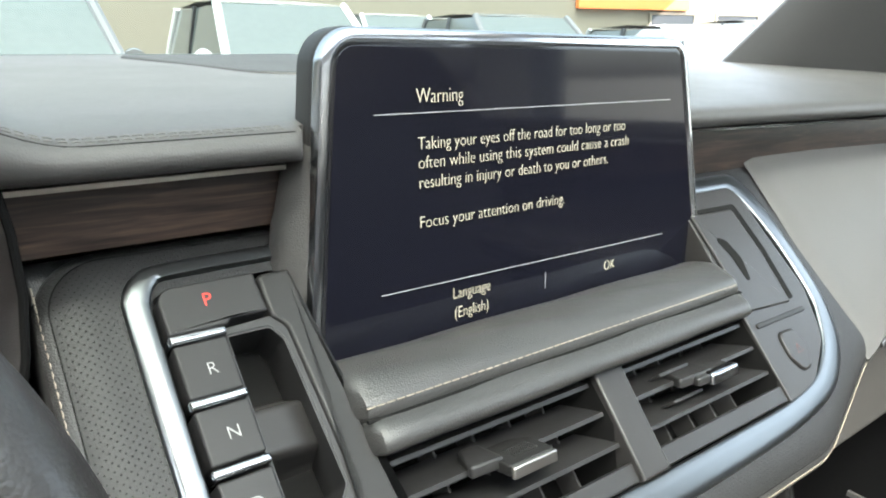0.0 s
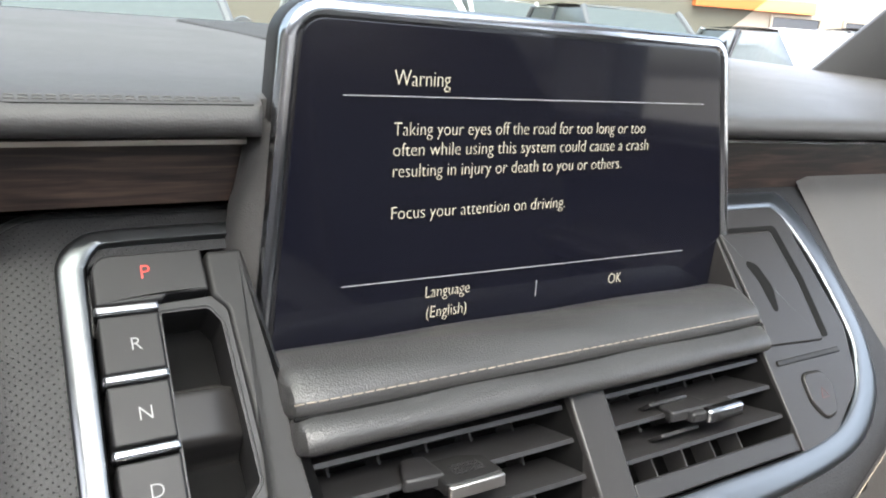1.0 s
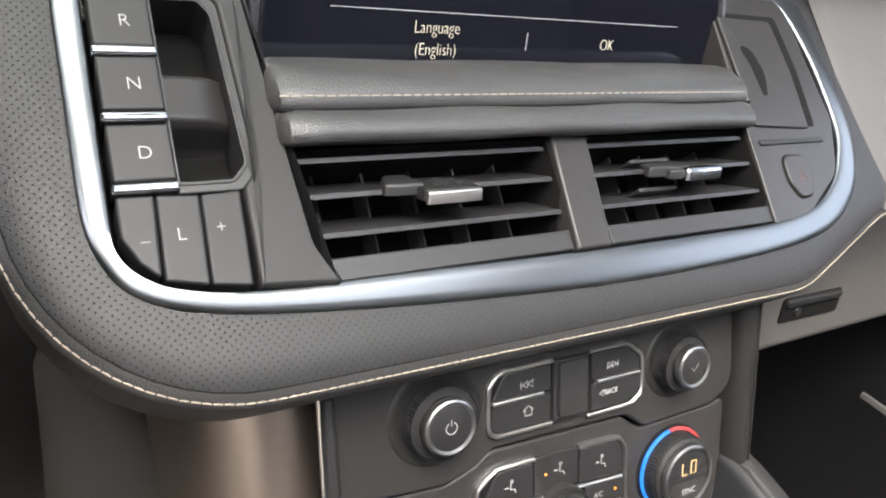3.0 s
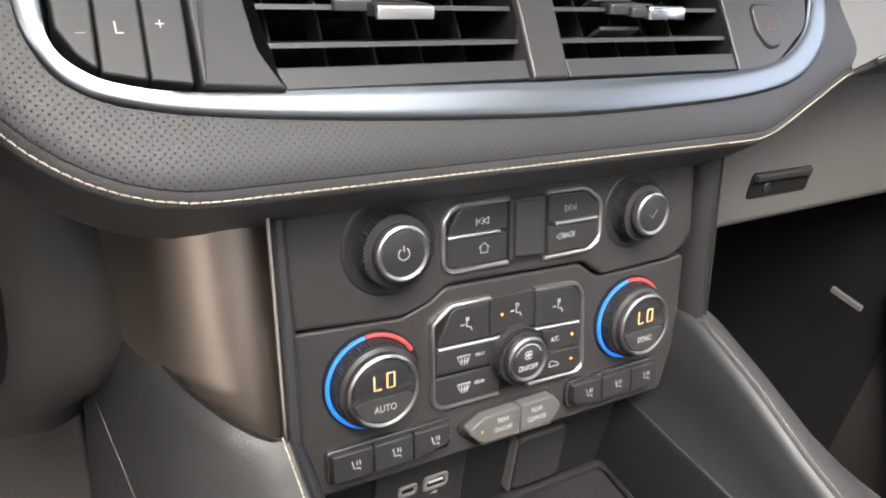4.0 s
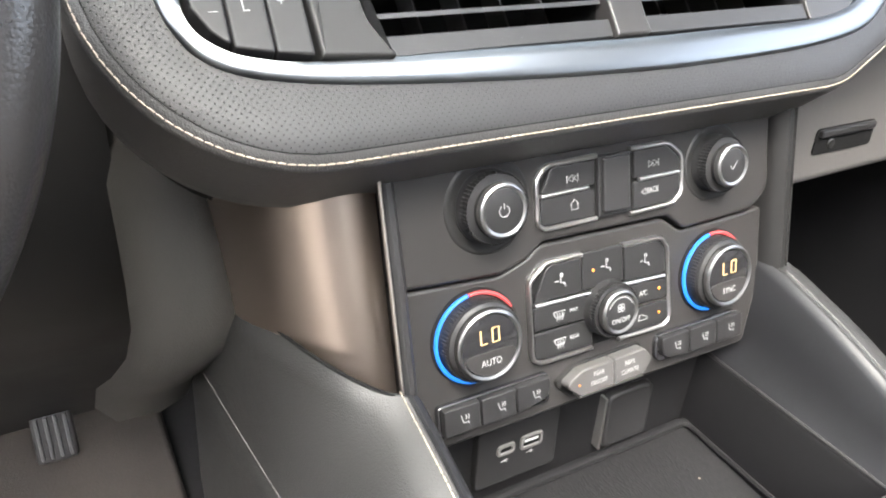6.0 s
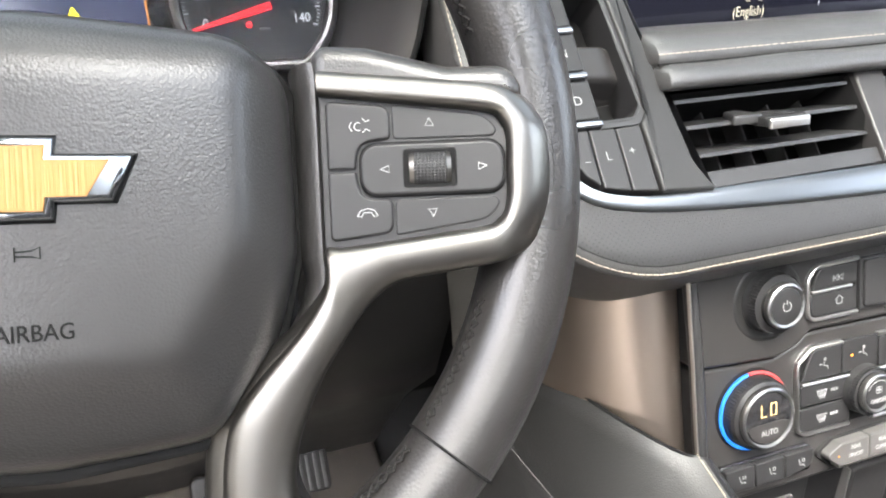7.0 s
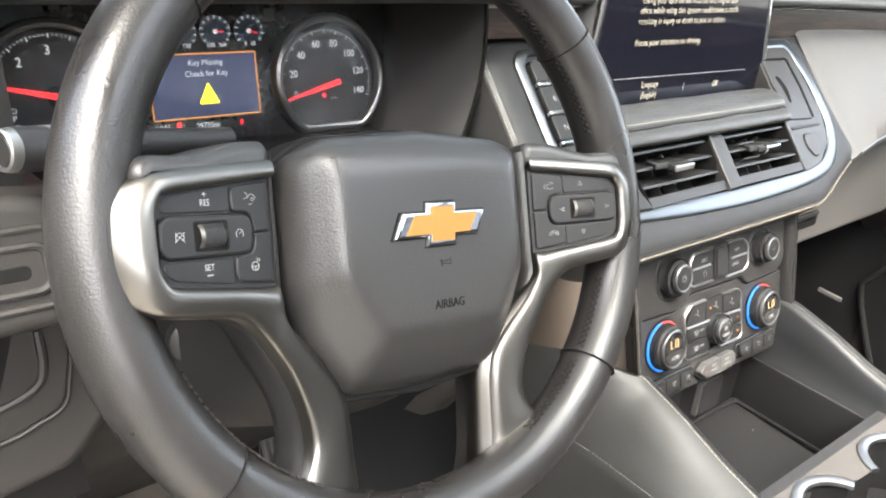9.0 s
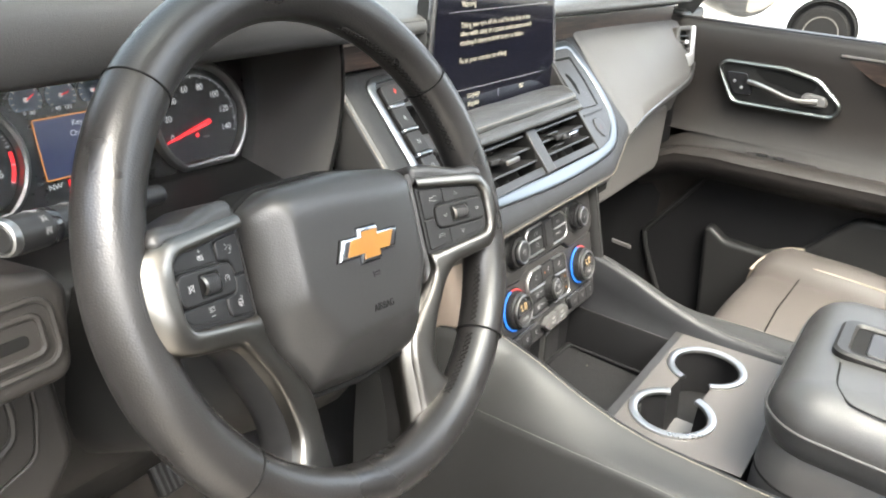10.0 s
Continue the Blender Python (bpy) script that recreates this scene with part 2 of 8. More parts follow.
        L.new(colour, dark.inputs["B"])
        colour = dark.outputs["Result"]
        L.new(op("MULTIPLY", hole.outputs[0], spec), b.inputs["Specular IOR Level"])
    L.new(colour, b.inputs["Base Color"])
    if height is not None:
        bump = N.new("ShaderNodeBump")
        bump.inputs["Strength"].default_value = grain
        bump.inputs["Distance"].default_value = 0.0006
        L.new(height, bump.inputs["Height"])
        L.new(bump.outputs[0], b.inputs["Normal"])
    return m


def glow(name, colour, strength):
    m = bpy.data.materials.new(name)
    m.use_nodes = True
    b = m.node_tree.nodes["Principled BSDF"]
    b.inputs["Base Color"].default_value = (*[c * 0.3 for c in colour], 1)
    b.inputs["Roughness"].default_value = 0.4
    b.inputs["Emission Color"].default_value = (*colour, 1)
    b.inputs["Emission Strength"].default_value = strength
    return m


def pane(name, tint, rough=0.0, gloss=0.05):
    """Clear glass: mostly straight through, with a mirror gloss."""
    m = bpy.data.materials.new(name)
    m.use_nodes = True
    N, L = m.node_tree.nodes, m.node_tree.links
    out = N["Material Output"]
    tr, gl, mx = N.new("ShaderNodeBsdfTransparent"), N.new("ShaderNodeBsdfGlossy"), N.new("ShaderNodeMixShader")
    tr.inputs[0].default_value = (*tint, 1)
    gl.inputs["Roughness"].default_value = rough
    mx.inputs[0].default_value = gloss
    L.new(tr.outputs[0], mx.inputs[1])
    L.new(gl.outputs[0], mx.inputs[2])
    L.new(mx.outputs[0], out.inputs[0])
    return m


def wood_material():
    m = bpy.data.materials.new("dark walnut")
    m.use_nodes = True
    N, L = m.node_tree.nodes, m.node_tree.links
    b = N["Principled BSDF"]
    co = N.new("ShaderNodeTexCoord")
    mp = N.new("ShaderNodeMapping")
    mp.inputs["Scale"].default_value = (16, 60, 240)
    L.new(co.outputs["Object"], mp.inputs[0])
    n1, n2 = N.new("ShaderNodeTexNoise"), N.new("ShaderNodeTexNoise")
    n1.inputs["Scale"].default_value, n1.inputs["Detail"].default_value, n1.inputs["Distortion"].default_value = 1.0, 6.0, 1.3
    mp2 = N.new("ShaderNodeMapping")
    mp2.inputs["Scale"].default_value = (40, 500, 900)
    L.new(co.outputs["Object"], mp2.inputs[0])
    n2.inputs["Scale"].default_value = 1.0
    L.new(mp.outputs[0], n1.inputs["Vector"])
    L.new(mp2.outputs[0], n2.inputs["Vector"])
    r = N.new("ShaderNodeValToRGB")
    r.color_ramp.elements[0].position, r.color_ramp.elements[0].color = 0.34, (0.0065, 0.0046, 0.0042, 1)
    r.color_ramp.elements[1].position, r.color_ramp.elements[1].color = 0.70, (0.056, 0.037, 0.028, 1)
    e = r.color_ramp.elements.new(0.5)
    e.color = (0.020, 0.0135, 0.011, 1)
    a = N.new("ShaderNodeMath")
    a.operation = "MULTIPLY_ADD"
    L.new(n2.outputs[0], a.inputs[0])
    a.inputs[1].default_value = 0.25
    L.new(n1.outputs[0], a.inputs[2])
    s = N.new("ShaderNodeMath")
    s.operation = "SUBTRACT"
    L.new(a.outputs[0], s.inputs[0])
    s.inputs[1].default_value = 0.12
    L.new(s.outputs[0], r.inputs[0])
    L.new(r.outputs[0], b.inputs["Base Color"])
    b.inputs["Roughness"].default_value = 0.36
    bp = N.new("ShaderNodeBump")
    bp.inputs["Strength"].default_value, bp.inputs["Distance"].default_value = 0.15, 0.0004
    L.new(n2.outputs[0], bp.inputs["Height"])
    L.new(bp.outputs[0], b.inputs["Normal"])
    return m


LEATHER = surface("black grained leather", (0.027, 0.027, 0.0268), 0.34, grain=0.38, scale=1250, vary=0.12)
SOFT = surface("charcoal soft-touch vinyl", (0.046, 0.045, 0.044), 0.48, grain=0.30, scale=1300, vary=0.10, spec=0.42)
FASCIA_VINYL = surface("grey soft-touch fascia vinyl", (0.060, 0.0575, 0.0555), 0.57, grain=0.26, scale=1300, vary=0.08, spec=0.4)
PERF = surface("perforated black leather", (0.0135, 0.0135, 0.0140), 0.47, grain=0.46, scale=1300, vary=0.06, dots=True, spec=0.30)
WHEEL_LEATHER = surface("worn smooth wheel leather", (0.0130, 0.0122, 0.0118), 0.33, grain=0.16, scale=800, kind="pebble", vary=0.45, wear=0.26, fine=0.15, wrinkle=0.07, spec=0.5)
PAD_VINYL = surface("pebbled airbag vinyl", (0.0185, 0.0180, 0.0176), 0.35, grain=0.17, scale=1050, kind="pebble", vary=0.08, spec=0.48)
DOOR_VINYL = surface("dark brown-black door vinyl", (0.0210, 0.0185, 0.0173), 0.50, grain=0.25, scale=1300, spec=0.30)
PLASTIC = surface("matt black plastic", (0.015, 0.015, 0.0155), 0.40, grain=0.10, scale=2600, kind="noise", vary=0.10, spec=0.35)
PANEL = surface("dark grey moulded plastic", (0.0105, 0.0105, 0.0105), 0.46, grain=0.14, scale=2200, kind="noise", vary=0.10, spec=0.28)
STACK_PANEL = surface("warm charcoal moulded panel", (0.0185, 0.0178, 0.0176), 0.36, grain=0.12, scale=2200, kind="noise", vary=0.08, spec=0.3)
BUTTON = surface("satin black button plastic", (0.0125, 0.0125, 0.0130), 0.44, grain=0.06, scale=2600, kind="noise", vary=0.15, wear=0.10, spec=0.28)
GREY_PLASTIC = surface("mid grey plastic", (0.095, 0.092, 0.09), 0.40, grain=0.06, scale=2400, kind="noise")
HOOD = surface("matt black hood lining", (0.034, 0.033, 0.033), 0.62, grain=0.2, scale=1500, kind="noise", spec=0.30)
GLOSS = surface("gloss black", (0.012, 0.012, 0.013), 0.10, vary=0.1, wear=0.02)
BLOCK = surface("dark brown grained plastic", (0.0175, 0.0163, 0.0154), 0.42, grain=0.22, scale=1500, kind="noise", vary=0.10, spec=0.28)
# near-black for gaps, grooves and recesses: their shade is put into the colour
DEEP = surface("near-black gap and recess shade", (0.005, 0.005, 0.005), 0.85, vary=0.2, spec=0.12)
CHROME = surface("polished chrome", (0.50, 0.512, 0.535), 0.17, metal=1.0, vary=0.03, wear=0.07)
SATIN = surface("satin silver trim", (0.52, 0.50, 0.47), 0.30, metal=1.0, vary=0.05, wear=0.05)
BRUSHED = surface("brushed champagne metal", (0.40, 0.34, 0.292), 0.37, metal=1.0, grain=0.03, scale=260, kind="noise", vary=0.03, wear=0.03, stretch=(14, 14, 0.3))
SPOKE = surface("satin smoked silver trim", (0.156, 0.149, 0.137), 0.33, metal=1.0, vary=0.05, wear=0.05)
BEZEL_CHROME = surface("satin chrome", (0.165, 0.176, 0.184), 0.30, metal=1.0, vary=0.03, wear=0.03)
SATIN_FRAME = surface("satin chrome edging", (0.42, 0.415, 0.405), 0.36, metal=1.0, vary=0.03, wear=0.05)
GAUGE_RING = surface("satin grey ring", (0.26, 0.255, 0.25), 0.36, metal=1.0, vary=0.05, wear=0.06)
# dark blue-grey reflections on the badge are put into its base colour
EMBLEM_CHROME = surface("badge chrome with blue-grey reflection tint", (0.29, 0.305, 0.325), 0.14, metal=1.0, vary=0.03, wear=0.04)
KNOB_RING = surface("dull satin knob ring", (0.27, 0.27, 0.265), 0.34, metal=1.0, vary=0.04, wear=0.06)
DIM_KEY = surface("dim grey key plastic", (0.046, 0.045, 0.044), 0.46, grain=0.06, scale=2400, kind="noise")
CONSOLE_LEATHER = surface("charcoal console leather", (0.0185, 0.0187, 0.0185), 0.46, grain=0.28, scale=1300, vary=0.10, spec=0.34)
LINING = surface("blue-black smooth lining", (0.0110, 0.0113, 0.0125), 0.40, grain=0.10, scale=2200, kind="noise", vary=0.10, spec=0.25)
KNEE = surface("olive grey knee vinyl", (0.0310, 0.0298, 0.0272), 0.48, grain=0.30, scale=1200, vary=0.10, spec=0.25)
TRAY = surface("matt near-black tray and low panel lining", (0.0065, 0.0065, 0.0070), 0.50, grain=0.2, scale=1800, kind="noise", vary=0.2, spec=0.2)
STALK_RING = surface("dull satin ring", (0.34, 0.34, 0.335), 0.40, metal=1.0, vary=0.05)
RING = surface("satin white chrome", (0.46, 0.46, 0.455), 0.30, metal=1.0, vary=0.03, wear=0.08)
HANDLE_FRAME = surface("dull silver frame", (0.150, 0.158, 0.152), 0.36, metal=1.0, vary=0.05, wear=0.06)
THREAD = surface("cream sewing thread", (0.22, 0.19, 0.15), 0.75, vary=0.3)
TAUPE_THREAD = surface("taupe sewing thread", (0.16, 0.145, 0.115), 0.75, vary=0.3)
LACE = surface("waxed charcoal lacing thread", (0.0115, 0.0110, 0.0105), 0.7, vary=0.4, spec=0.15)
DARK_THREAD = surface("grey sewing thread", (0.10, 0.097, 0.092), 0.7, vary=0.3)
WOOD = wood_material()
SCREEN = surface("black display glass", (0.0045, 0.0048, 0.008), 0.07, vary=0.1, wear=0.03, spec=0.42)
DIM_PRINT = surface("dimmed grey marking", (0.28, 0.28, 0.28), 0.5, vary=0.05)
WHITE_PRINT = surface("white printed marking", (0.27, 0.27, 0.27), 0.5, vary=0.05)
GREY_PRINT = surface("grey printed marking", (0.25, 0.25, 0.25), 0.5, vary=0.05)
TEXT_GLOW = glow("lit cream display text", (1.0, 0.92, 0.72), 0.0330)
LINE_GLOW = glow("lit grey display line", (0.8, 0.8, 0.85), 0.0230)
RED_GLOW = glow("lit red marking", (1.0, 0.05, 0.03), 0.0990)
BLUE_GLOW = glow("lit blue ring", (0.02, 0.20, 0.80), 0.0700)
RED_RING = glow("lit red ring", (0.70, 0.08, 0.08), 0.0440)
AMBER = glow("amber indicator", (1.0, 0.32, 0.02), 0.0880)
GOLD_DIGITS = glow("amber white digits", (1.0, 0.66, 0.30), 0.0700)
GAUGE_WHITE = glow("lit gauge numerals", (0.85, 0.88, 0.95), 0.0330)
NEEDLE_RED = glow("lit red needle", (0.9, 0.03, 0.04), 0.0825)
NAVY = glow("lit navy display", (0.018, 0.024, 0.058), 0.0990)
ORANGE_LINE = glow("lit orange border", (0.55, 0.22, 0.05), 0.0660)
YELLOW = glow("lit yellow warning sign", (0.95, 0.80, 0.02), 0.0880)
GOLD = surface("ribbed gold badge enamel", (0.235, 0.105, 0.020), 0.42, metal=0.15, grain=0.5, scale=1100, kind="noise", stretch=(1, 0.03, 1), vary=0.06)
TAN = surface("tan leather piping", (0.21, 0.18, 0.14), 0.6, grain=0.1)
SEAT = surface("charcoal seat leather", (0.050, 0.0440, 0.0405), 0.50, grain=0.3, scale=900, wrinkle=0.6)
CARPET = surface("black carpet", (0.016, 0.016, 0.017), 0.9, grain=1.0, scale=700, kind="noise", vary=0.35)
HEADLINER = surface("light grey headliner cloth", (0.40, 0.385, 0.365), 0.9, grain=0.3, scale=900, kind="noise")
# windscreen tint added to dim the bright outside against the cabin
GLASS = pane("window glass dimming the outside", (0.335, 0.375, 0.365))
PRIVACY = pane("dark privacy glass", (0.20, 0.20, 0.20))
SIDE_GLASS = pane("clear side glass", (0.80, 0.82, 0.81))
CLEAR = pane("clear roof glass", (0.90, 0.92, 0.92))
LENS = pane("clear gauge lens", (0.95, 0.95, 0.95), 0.12, 0.022)
MIRROR = surface("mirror glass", (0.42, 0.40, 0.37), 0.02, metal=1.0, vary=0.01, wear=0.0)

# ---- faces of the dashboard ----
STACK = tilted(0, 0.240, 1.247, 0.93) @ Matrix.Translation((0, 0, -0.0055))
LOWER = tilted(0, 0.224, 1.149, 0.27)
FACE = tilted(0, 0.317, 1.323, 0.03)


def sv(z):
    return (z - 1.247) * 1.3656


def lv(z):
    return (z - 1.149) * 1.0358


def fv(z):
    return z - 1.323


# ---- centre stack: leather surround, bright bezel, inner panels ----
stack = thing("center_stack", "dashboard centre stack in perforated black leather with chrome bezel", "dashboard", STACK)
edge = rpoly([(-0.258, sv(1.365), 0.030), (-0.258, sv(1.1970), 0.092), (0.158, sv(1.1970), 0.09), (0.256, -0.0310, 0.10), (0.318, -0.0190, 0.012), (0.318, sv(1.362), 0.030)], n=12)
loop = rpoly([(-0.2262, sv(1.3515), 0.022), (-0.2262, sv(1.2192), 0.040), (0.185, sv(1.2192), 0.070), (0.2530, sv(1.268), 0.040), (0.2400, sv(1.3515), 0.030)], n=10)
ROLL = 0.0215


def roll_w(d):
    """Fall of the leather towards its outer edge, d inside it."""
    k = max(0.0, 1 - d / ROLL)
    return -0.0091 + 0.0091 * math.sqrt(max(0.0, 1 - k * k))


def ring_sheet(dists):
    bm = bmesh.new()
    loops = [[bm.verts.new((u, v, roll_w(d))) for u, v in inset(edge, d + 1e-6, False)] for d in dists]
    for a, b in zip(loops, loops[1:]):
        for i in range(len(a)):
            bm.faces.new((a[i - 1], a[i], b[i], b[i - 1]))
    return bm, loops


bm, loops = ring_sheet((0.0062, 0.0066, 0.0085, 0.0105, 0.0125, 0.0145, 0.0165, 0.0190, 0.0214))
hole = [bm.verts.new((u, v, 0.0)) for u, v in ccw(inset(loop, 0.009, False))]
ring = [bm.edges.get((a[i - 1], a[i])) or bm.edges.new((a[i - 1], a[i])) for a in (loops[-1], hole) for i in range(len(a))]
bmesh.ops.triangle_fill(bm, use_beauty=True, use_dissolve=False, edges=ring, normal=(0, 0, 1))
part("leather_surround", bm, PERF, stack, "perforated black leather surround", smooth=60)
bm, loops = ring_sheet((0.0, 0.0002, 0.0006, 0.0012, 0.0020, 0.0030, 0.0042, 0.0052, 0.0058))
part("edge_roll", bm, LEATHER, stack, "smooth rolled leather edge", smooth=70)
part("edge_groove", sweep([(u, v, roll_w(0.0060) - 0.0004) for u, v in inset(edge, 0.0060)], oval(0.0005, 0.0005, 6), closed=True), DEEP, stack)
skirt = bmesh.new()
rings = [inset(edge, d) for d in (0.0001, 0.0001, 0.0002, 0.0006, 0.0018, 0.0045, 0.0090, 0.0170, 0.030)]
deep = (-0.0092, -0.022, -0.038, -0.053, -0.062, -0.0675, -0.0705, -0.0725, -0.0735)
loops = [[skirt.verts.new((u, v, w)) for u, v in r] for r, w in zip(rings, deep)]
for a, b in zip(loops, loops[1:]):
    for i in range(len(a)):
        skirt.faces.new((a[i - 1], a[i], b[i], b[i - 1]))
part("skirt", skirt, SOFT, stack, "smooth dark underside", smooth=60)
seam = inset(edge, 0.0020)
lower_seam = [(-0.2555, 0.148, roll_w(0.002)), (-0.2555, 0.112, roll_w(0.002)), (-0.2558, 0.075, roll_w(0.002))] + [(u, v, roll_w(0.002)) for u, v in seam if v < 0.070 and u < 0.300]
part("seam_stitching", stitches(lower_seam, (0, 0, 1), 0.0034, 0.0007, 0.00034), THREAD, stack, "cream thread stitching")
BEZ_OUT = [(-0.148, 0.1462), (-0.205, 0.1458), (-0.2185, 0.1420), (-0.2250, 0.1335), (-0.2262, 0.1200), (-0.2262, 0.0500), (-0.2255, 0.0100), (-0.2195, -0.0095), (-0.2110, -0.0195), (-0.1960, -0.0268), (-0.1627, -0.0334), (-0.0893, -0.0400), (0.0053, -0.0445), (0.0800, -0.0442), (0.1376, -0.0417), (0.1800, -0.0360), (0.2060, -0.0265), (0.2280, -0.0100), (0.2400, 0.0080), (0.2480, 0.0360), (0.2485, 0.0800), (0.2460, 0.1110), (0.2400, 0.1300), (0.2300, 0.1400), (0.2150, 0.1420), (0.1500, 0.1420)]
BEZ_IN = [(-0.148, 0.1386), (-0.202, 0.1382), (-0.2105, 0.1360), (-0.2143, 0.1290), (-0.2152, 0.1190), (-0.2158, 0.0500), (-0.2160, 0.0100), (-0.2150, -0.0030), (-0.2080, -0.0125), (-0.1940, -0.0195), (-0.1640, -0.0240), (-0.0893, -0.0248), (0.0053, -0.0262), (0.0800, -0.0262), (0.1340, -0.0258), (0.1700, -0.0215), (0.1900, -0.0145), (0.2090, -0.0020), (0.2210, 0.0130), (0.2300, 0.0330), (0.2310, 0.0750), (0.2260, 0.1050), (0.2210, 0.1190), (0.2140, 0.1270), (0.2050, 0.1285), (0.1500, 0.1290)]
swell = ((0.0, -0.004), (0.0, 0.0008), (0.03, 0.0017), (0.09, 0.0024), (0.30, 0.0030), (0.60, 0.0035), (0.90, 0.0037), (0.97, 0.0031), (1.0, 0.0018), (1.0, -0.006))
part("chrome_bezel", loft([[a.lerp(b, f) + Vector((0, 0, w)) for f, w in swell] for a, b in zip(smooth_path([(u, v, 0) for u, v in BEZ_OUT], 5), smooth_path([(u, v, 0) for u, v in BEZ_IN], 5))]), BEZEL_CHROME, stack, "satin chrome loop", smooth=50)

part("corner_fill", plate(rect(-0.2572, sv(1.322), -0.205, sv(1.3655), 0.004), -0.03, -0.0095, 0.002, 3), LEATHER, stack)
# near-black plate behind the pieces: the cavity's darkness is in its colour
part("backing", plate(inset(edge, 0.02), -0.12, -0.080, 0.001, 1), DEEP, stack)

# panel between the selector and the air outlets
side = rpoly([(-0.1685, sv(1.3425), 0.003), (-0.1685, sv(1.327), 0.003), (-0.163, sv(1.3225), 0.006), (-0.1595, sv(1.266), 0.008), (-0.166, sv(1.2605), 0.004), (-0.1665, sv(1.2298), 0.001),
              (-0.1315, sv(1.2275), 0.002), (-0.1405, sv(1.2415), 0.02), (-0.1425, sv(1.264), 0.02), (-0.1460, sv(1.302), 0.01), (-0.1500, sv(1.329), 0.006), (-0.1520, sv(1.3425), 0.002)], n=4)
part("side_panel", plate(side, -0.02, 0.0062, 0.0022, 4), PANEL, stack, "dark moulded side panel")

# panel to the passenger's side of the outlets
right = rpoly([(0.1400, sv(1.2275), 0.002), (0.172, sv(1.2290), 0.02), (0.214, sv(1.248), 0.03), (0.2290, sv(1.275), 0.02), (0.2220, sv(1.3420), 0.010), (0.1500, sv(1.3420), 0.002), (0.1460, sv(1.300), 0.002)], n=5)
part("passenger_side_panel", plate(right, -0.02, 0.0032, 0.0012, 3), STACK_PANEL, stack, "dark moulded panel with storage flap")
flap = rpoly([(0.150, sv(1.2725), 0.002), (0.2010, sv(1.2700), 0.002), (0.2040, sv(1.300), 0.01), (0.2010, sv(1.3290), 0.004), (0.150, sv(1.3300), 0.002)], n=4)
# black sheet on the panel, widened rightwards as the flap's edge shadow
part("flap_edge_shade", plate([(u + 0.0075 if u > 0.18 else u, v + 0.0030) for u, v in flap], -0.01, 0.0036, 0.0002, 1), DEEP, stack)
part("storage_flap", plate(inset(flap, 0.0012), -0.01, 0.0050, 0.0012, 3), STACK_PANEL, stack)
grip = rpoly([(0.160, sv(1.3155), 0.004), (0.1715, sv(1.3120), 0.008), (0.1765, sv(1.3000), 0.01), (0.1720, sv(1.2880), 0.004), (0.1675, sv(1.2880), 0.003), (0.166, sv(1.303), 0.01)], n=5)
part("flap_grip", plate(grip, 0.002, 0.0052, 0.0002, 1), DEEP, stack)
part("ledge", plate(rect(0.150, sv(1.2640), 0.2110, sv(1.2665), 0.001), 0.0, 0.0046, 0.0008, 2), PANEL, stack)
hz = rpoly([(0.1655, sv(1.2585), 0.006), (0.1840, sv(1.2580), 0.006), (0.1900, sv(1.2500), 0.008), (0.1810, sv(1.2385), 0.006), (0.1700, sv(1.2375), 0.006), (0.1640, sv(1.246), 0.008)], n=5)
part("button_gap", plate(inset(hz, -0.0009), 0.0, 0.0036, 0.0002, 1), DEEP, stack)
hb = part("hazard_button", plate(hz, 0.0, 0.0049, 0.0012, 3), STACK_PANEL, stack, "hazard warning button")
strokes("hazard_sign", [[(-0.0034, -0.0026), (0.0034, -0.0026), (0, 0.0034), (-0.0034, -0.0026)]], 0.0006, surface("dull red print", (0.075, 0.022, 0.020), 0.5), hb, 0.177, sv(1.2482), 0.0050)

# padded roll under the display
roll = thing("padded_roll", "black leather padded roll with cream stitching under the display", "padding")
prof_top = smooth_path([(0, 0.3160, 1.2880), (0, 0.3140, 1.2950), (0, 0.3050, 1.3008), (0, 0.2920, 1.3022), (0, 0.2800, 1.2998), (0, 0.2716, 1.2945), (0, 0.2690, 1.2880), (0, 0.2712, 1.2845)], 4)
prof_low = smooth_path([(0, 0.2745, 1.2872), (0, 0.2680, 1.2870), (0, 0.2612, 1.2842), (0, 0.2574, 1.2795), (0, 0.2582, 1.2752), (0, 0.2650, 1.2722), (0, 0.2850, 1.2718)], 4)


def roll_body(prof, x0, x1, r, fold=None):
    xs = [(x0, 0.55), (x0 + r * 0.12, 0.8), (x0 + r * 0.45, 0.95), (x0 + r, 1.0)] + [(x0 + r + (x1 - x0 - 2 * r) * i / 20, 1.0) for i in range(1, 20)] + [(x1 - r, 1.0), (x1 - r * 0.45, 0.95), (x1 - r * 0.12, 0.8), (x1, 0.55)]
    cy, cz = sum(p.y for p in prof) / len(prof), min(p.z for p in prof)
    cy = prof[-1].y * 0.3 + prof[0].y * 0.7
    rows = []
    for x, s in xs:
        rows.append([(x, cy + (p.y - cy) * s, cz + (p.z - cz) * s + 0.0004 * math.sin(x * 60 + p.y * 300)) for p in prof])
    return loft(rows)


part("upper_pad", roll_body(prof_top, -0.1500, 0.1470, 0.010), LEATHER, roll)
part("lower_pad", roll_body(prof_low, -0.1480, 0.1440, 0.008), LEATHER, roll)
part("stitching", stitches([(-0.1465 + 0.29 * i / 40, 0.2703, 1.2925) for i in range(41)], (0, -0.85, 0.5), 0.0042, 0.0010, 0.00028), THREAD, roll, "cream thread stitching")
part("fold_groove", sweep([(-0.1470 + 0.29 * i / 20, 0.2690, 1.2868) for i in range(21)], oval(0.0012, 0.0009, 6)), DEEP, roll)

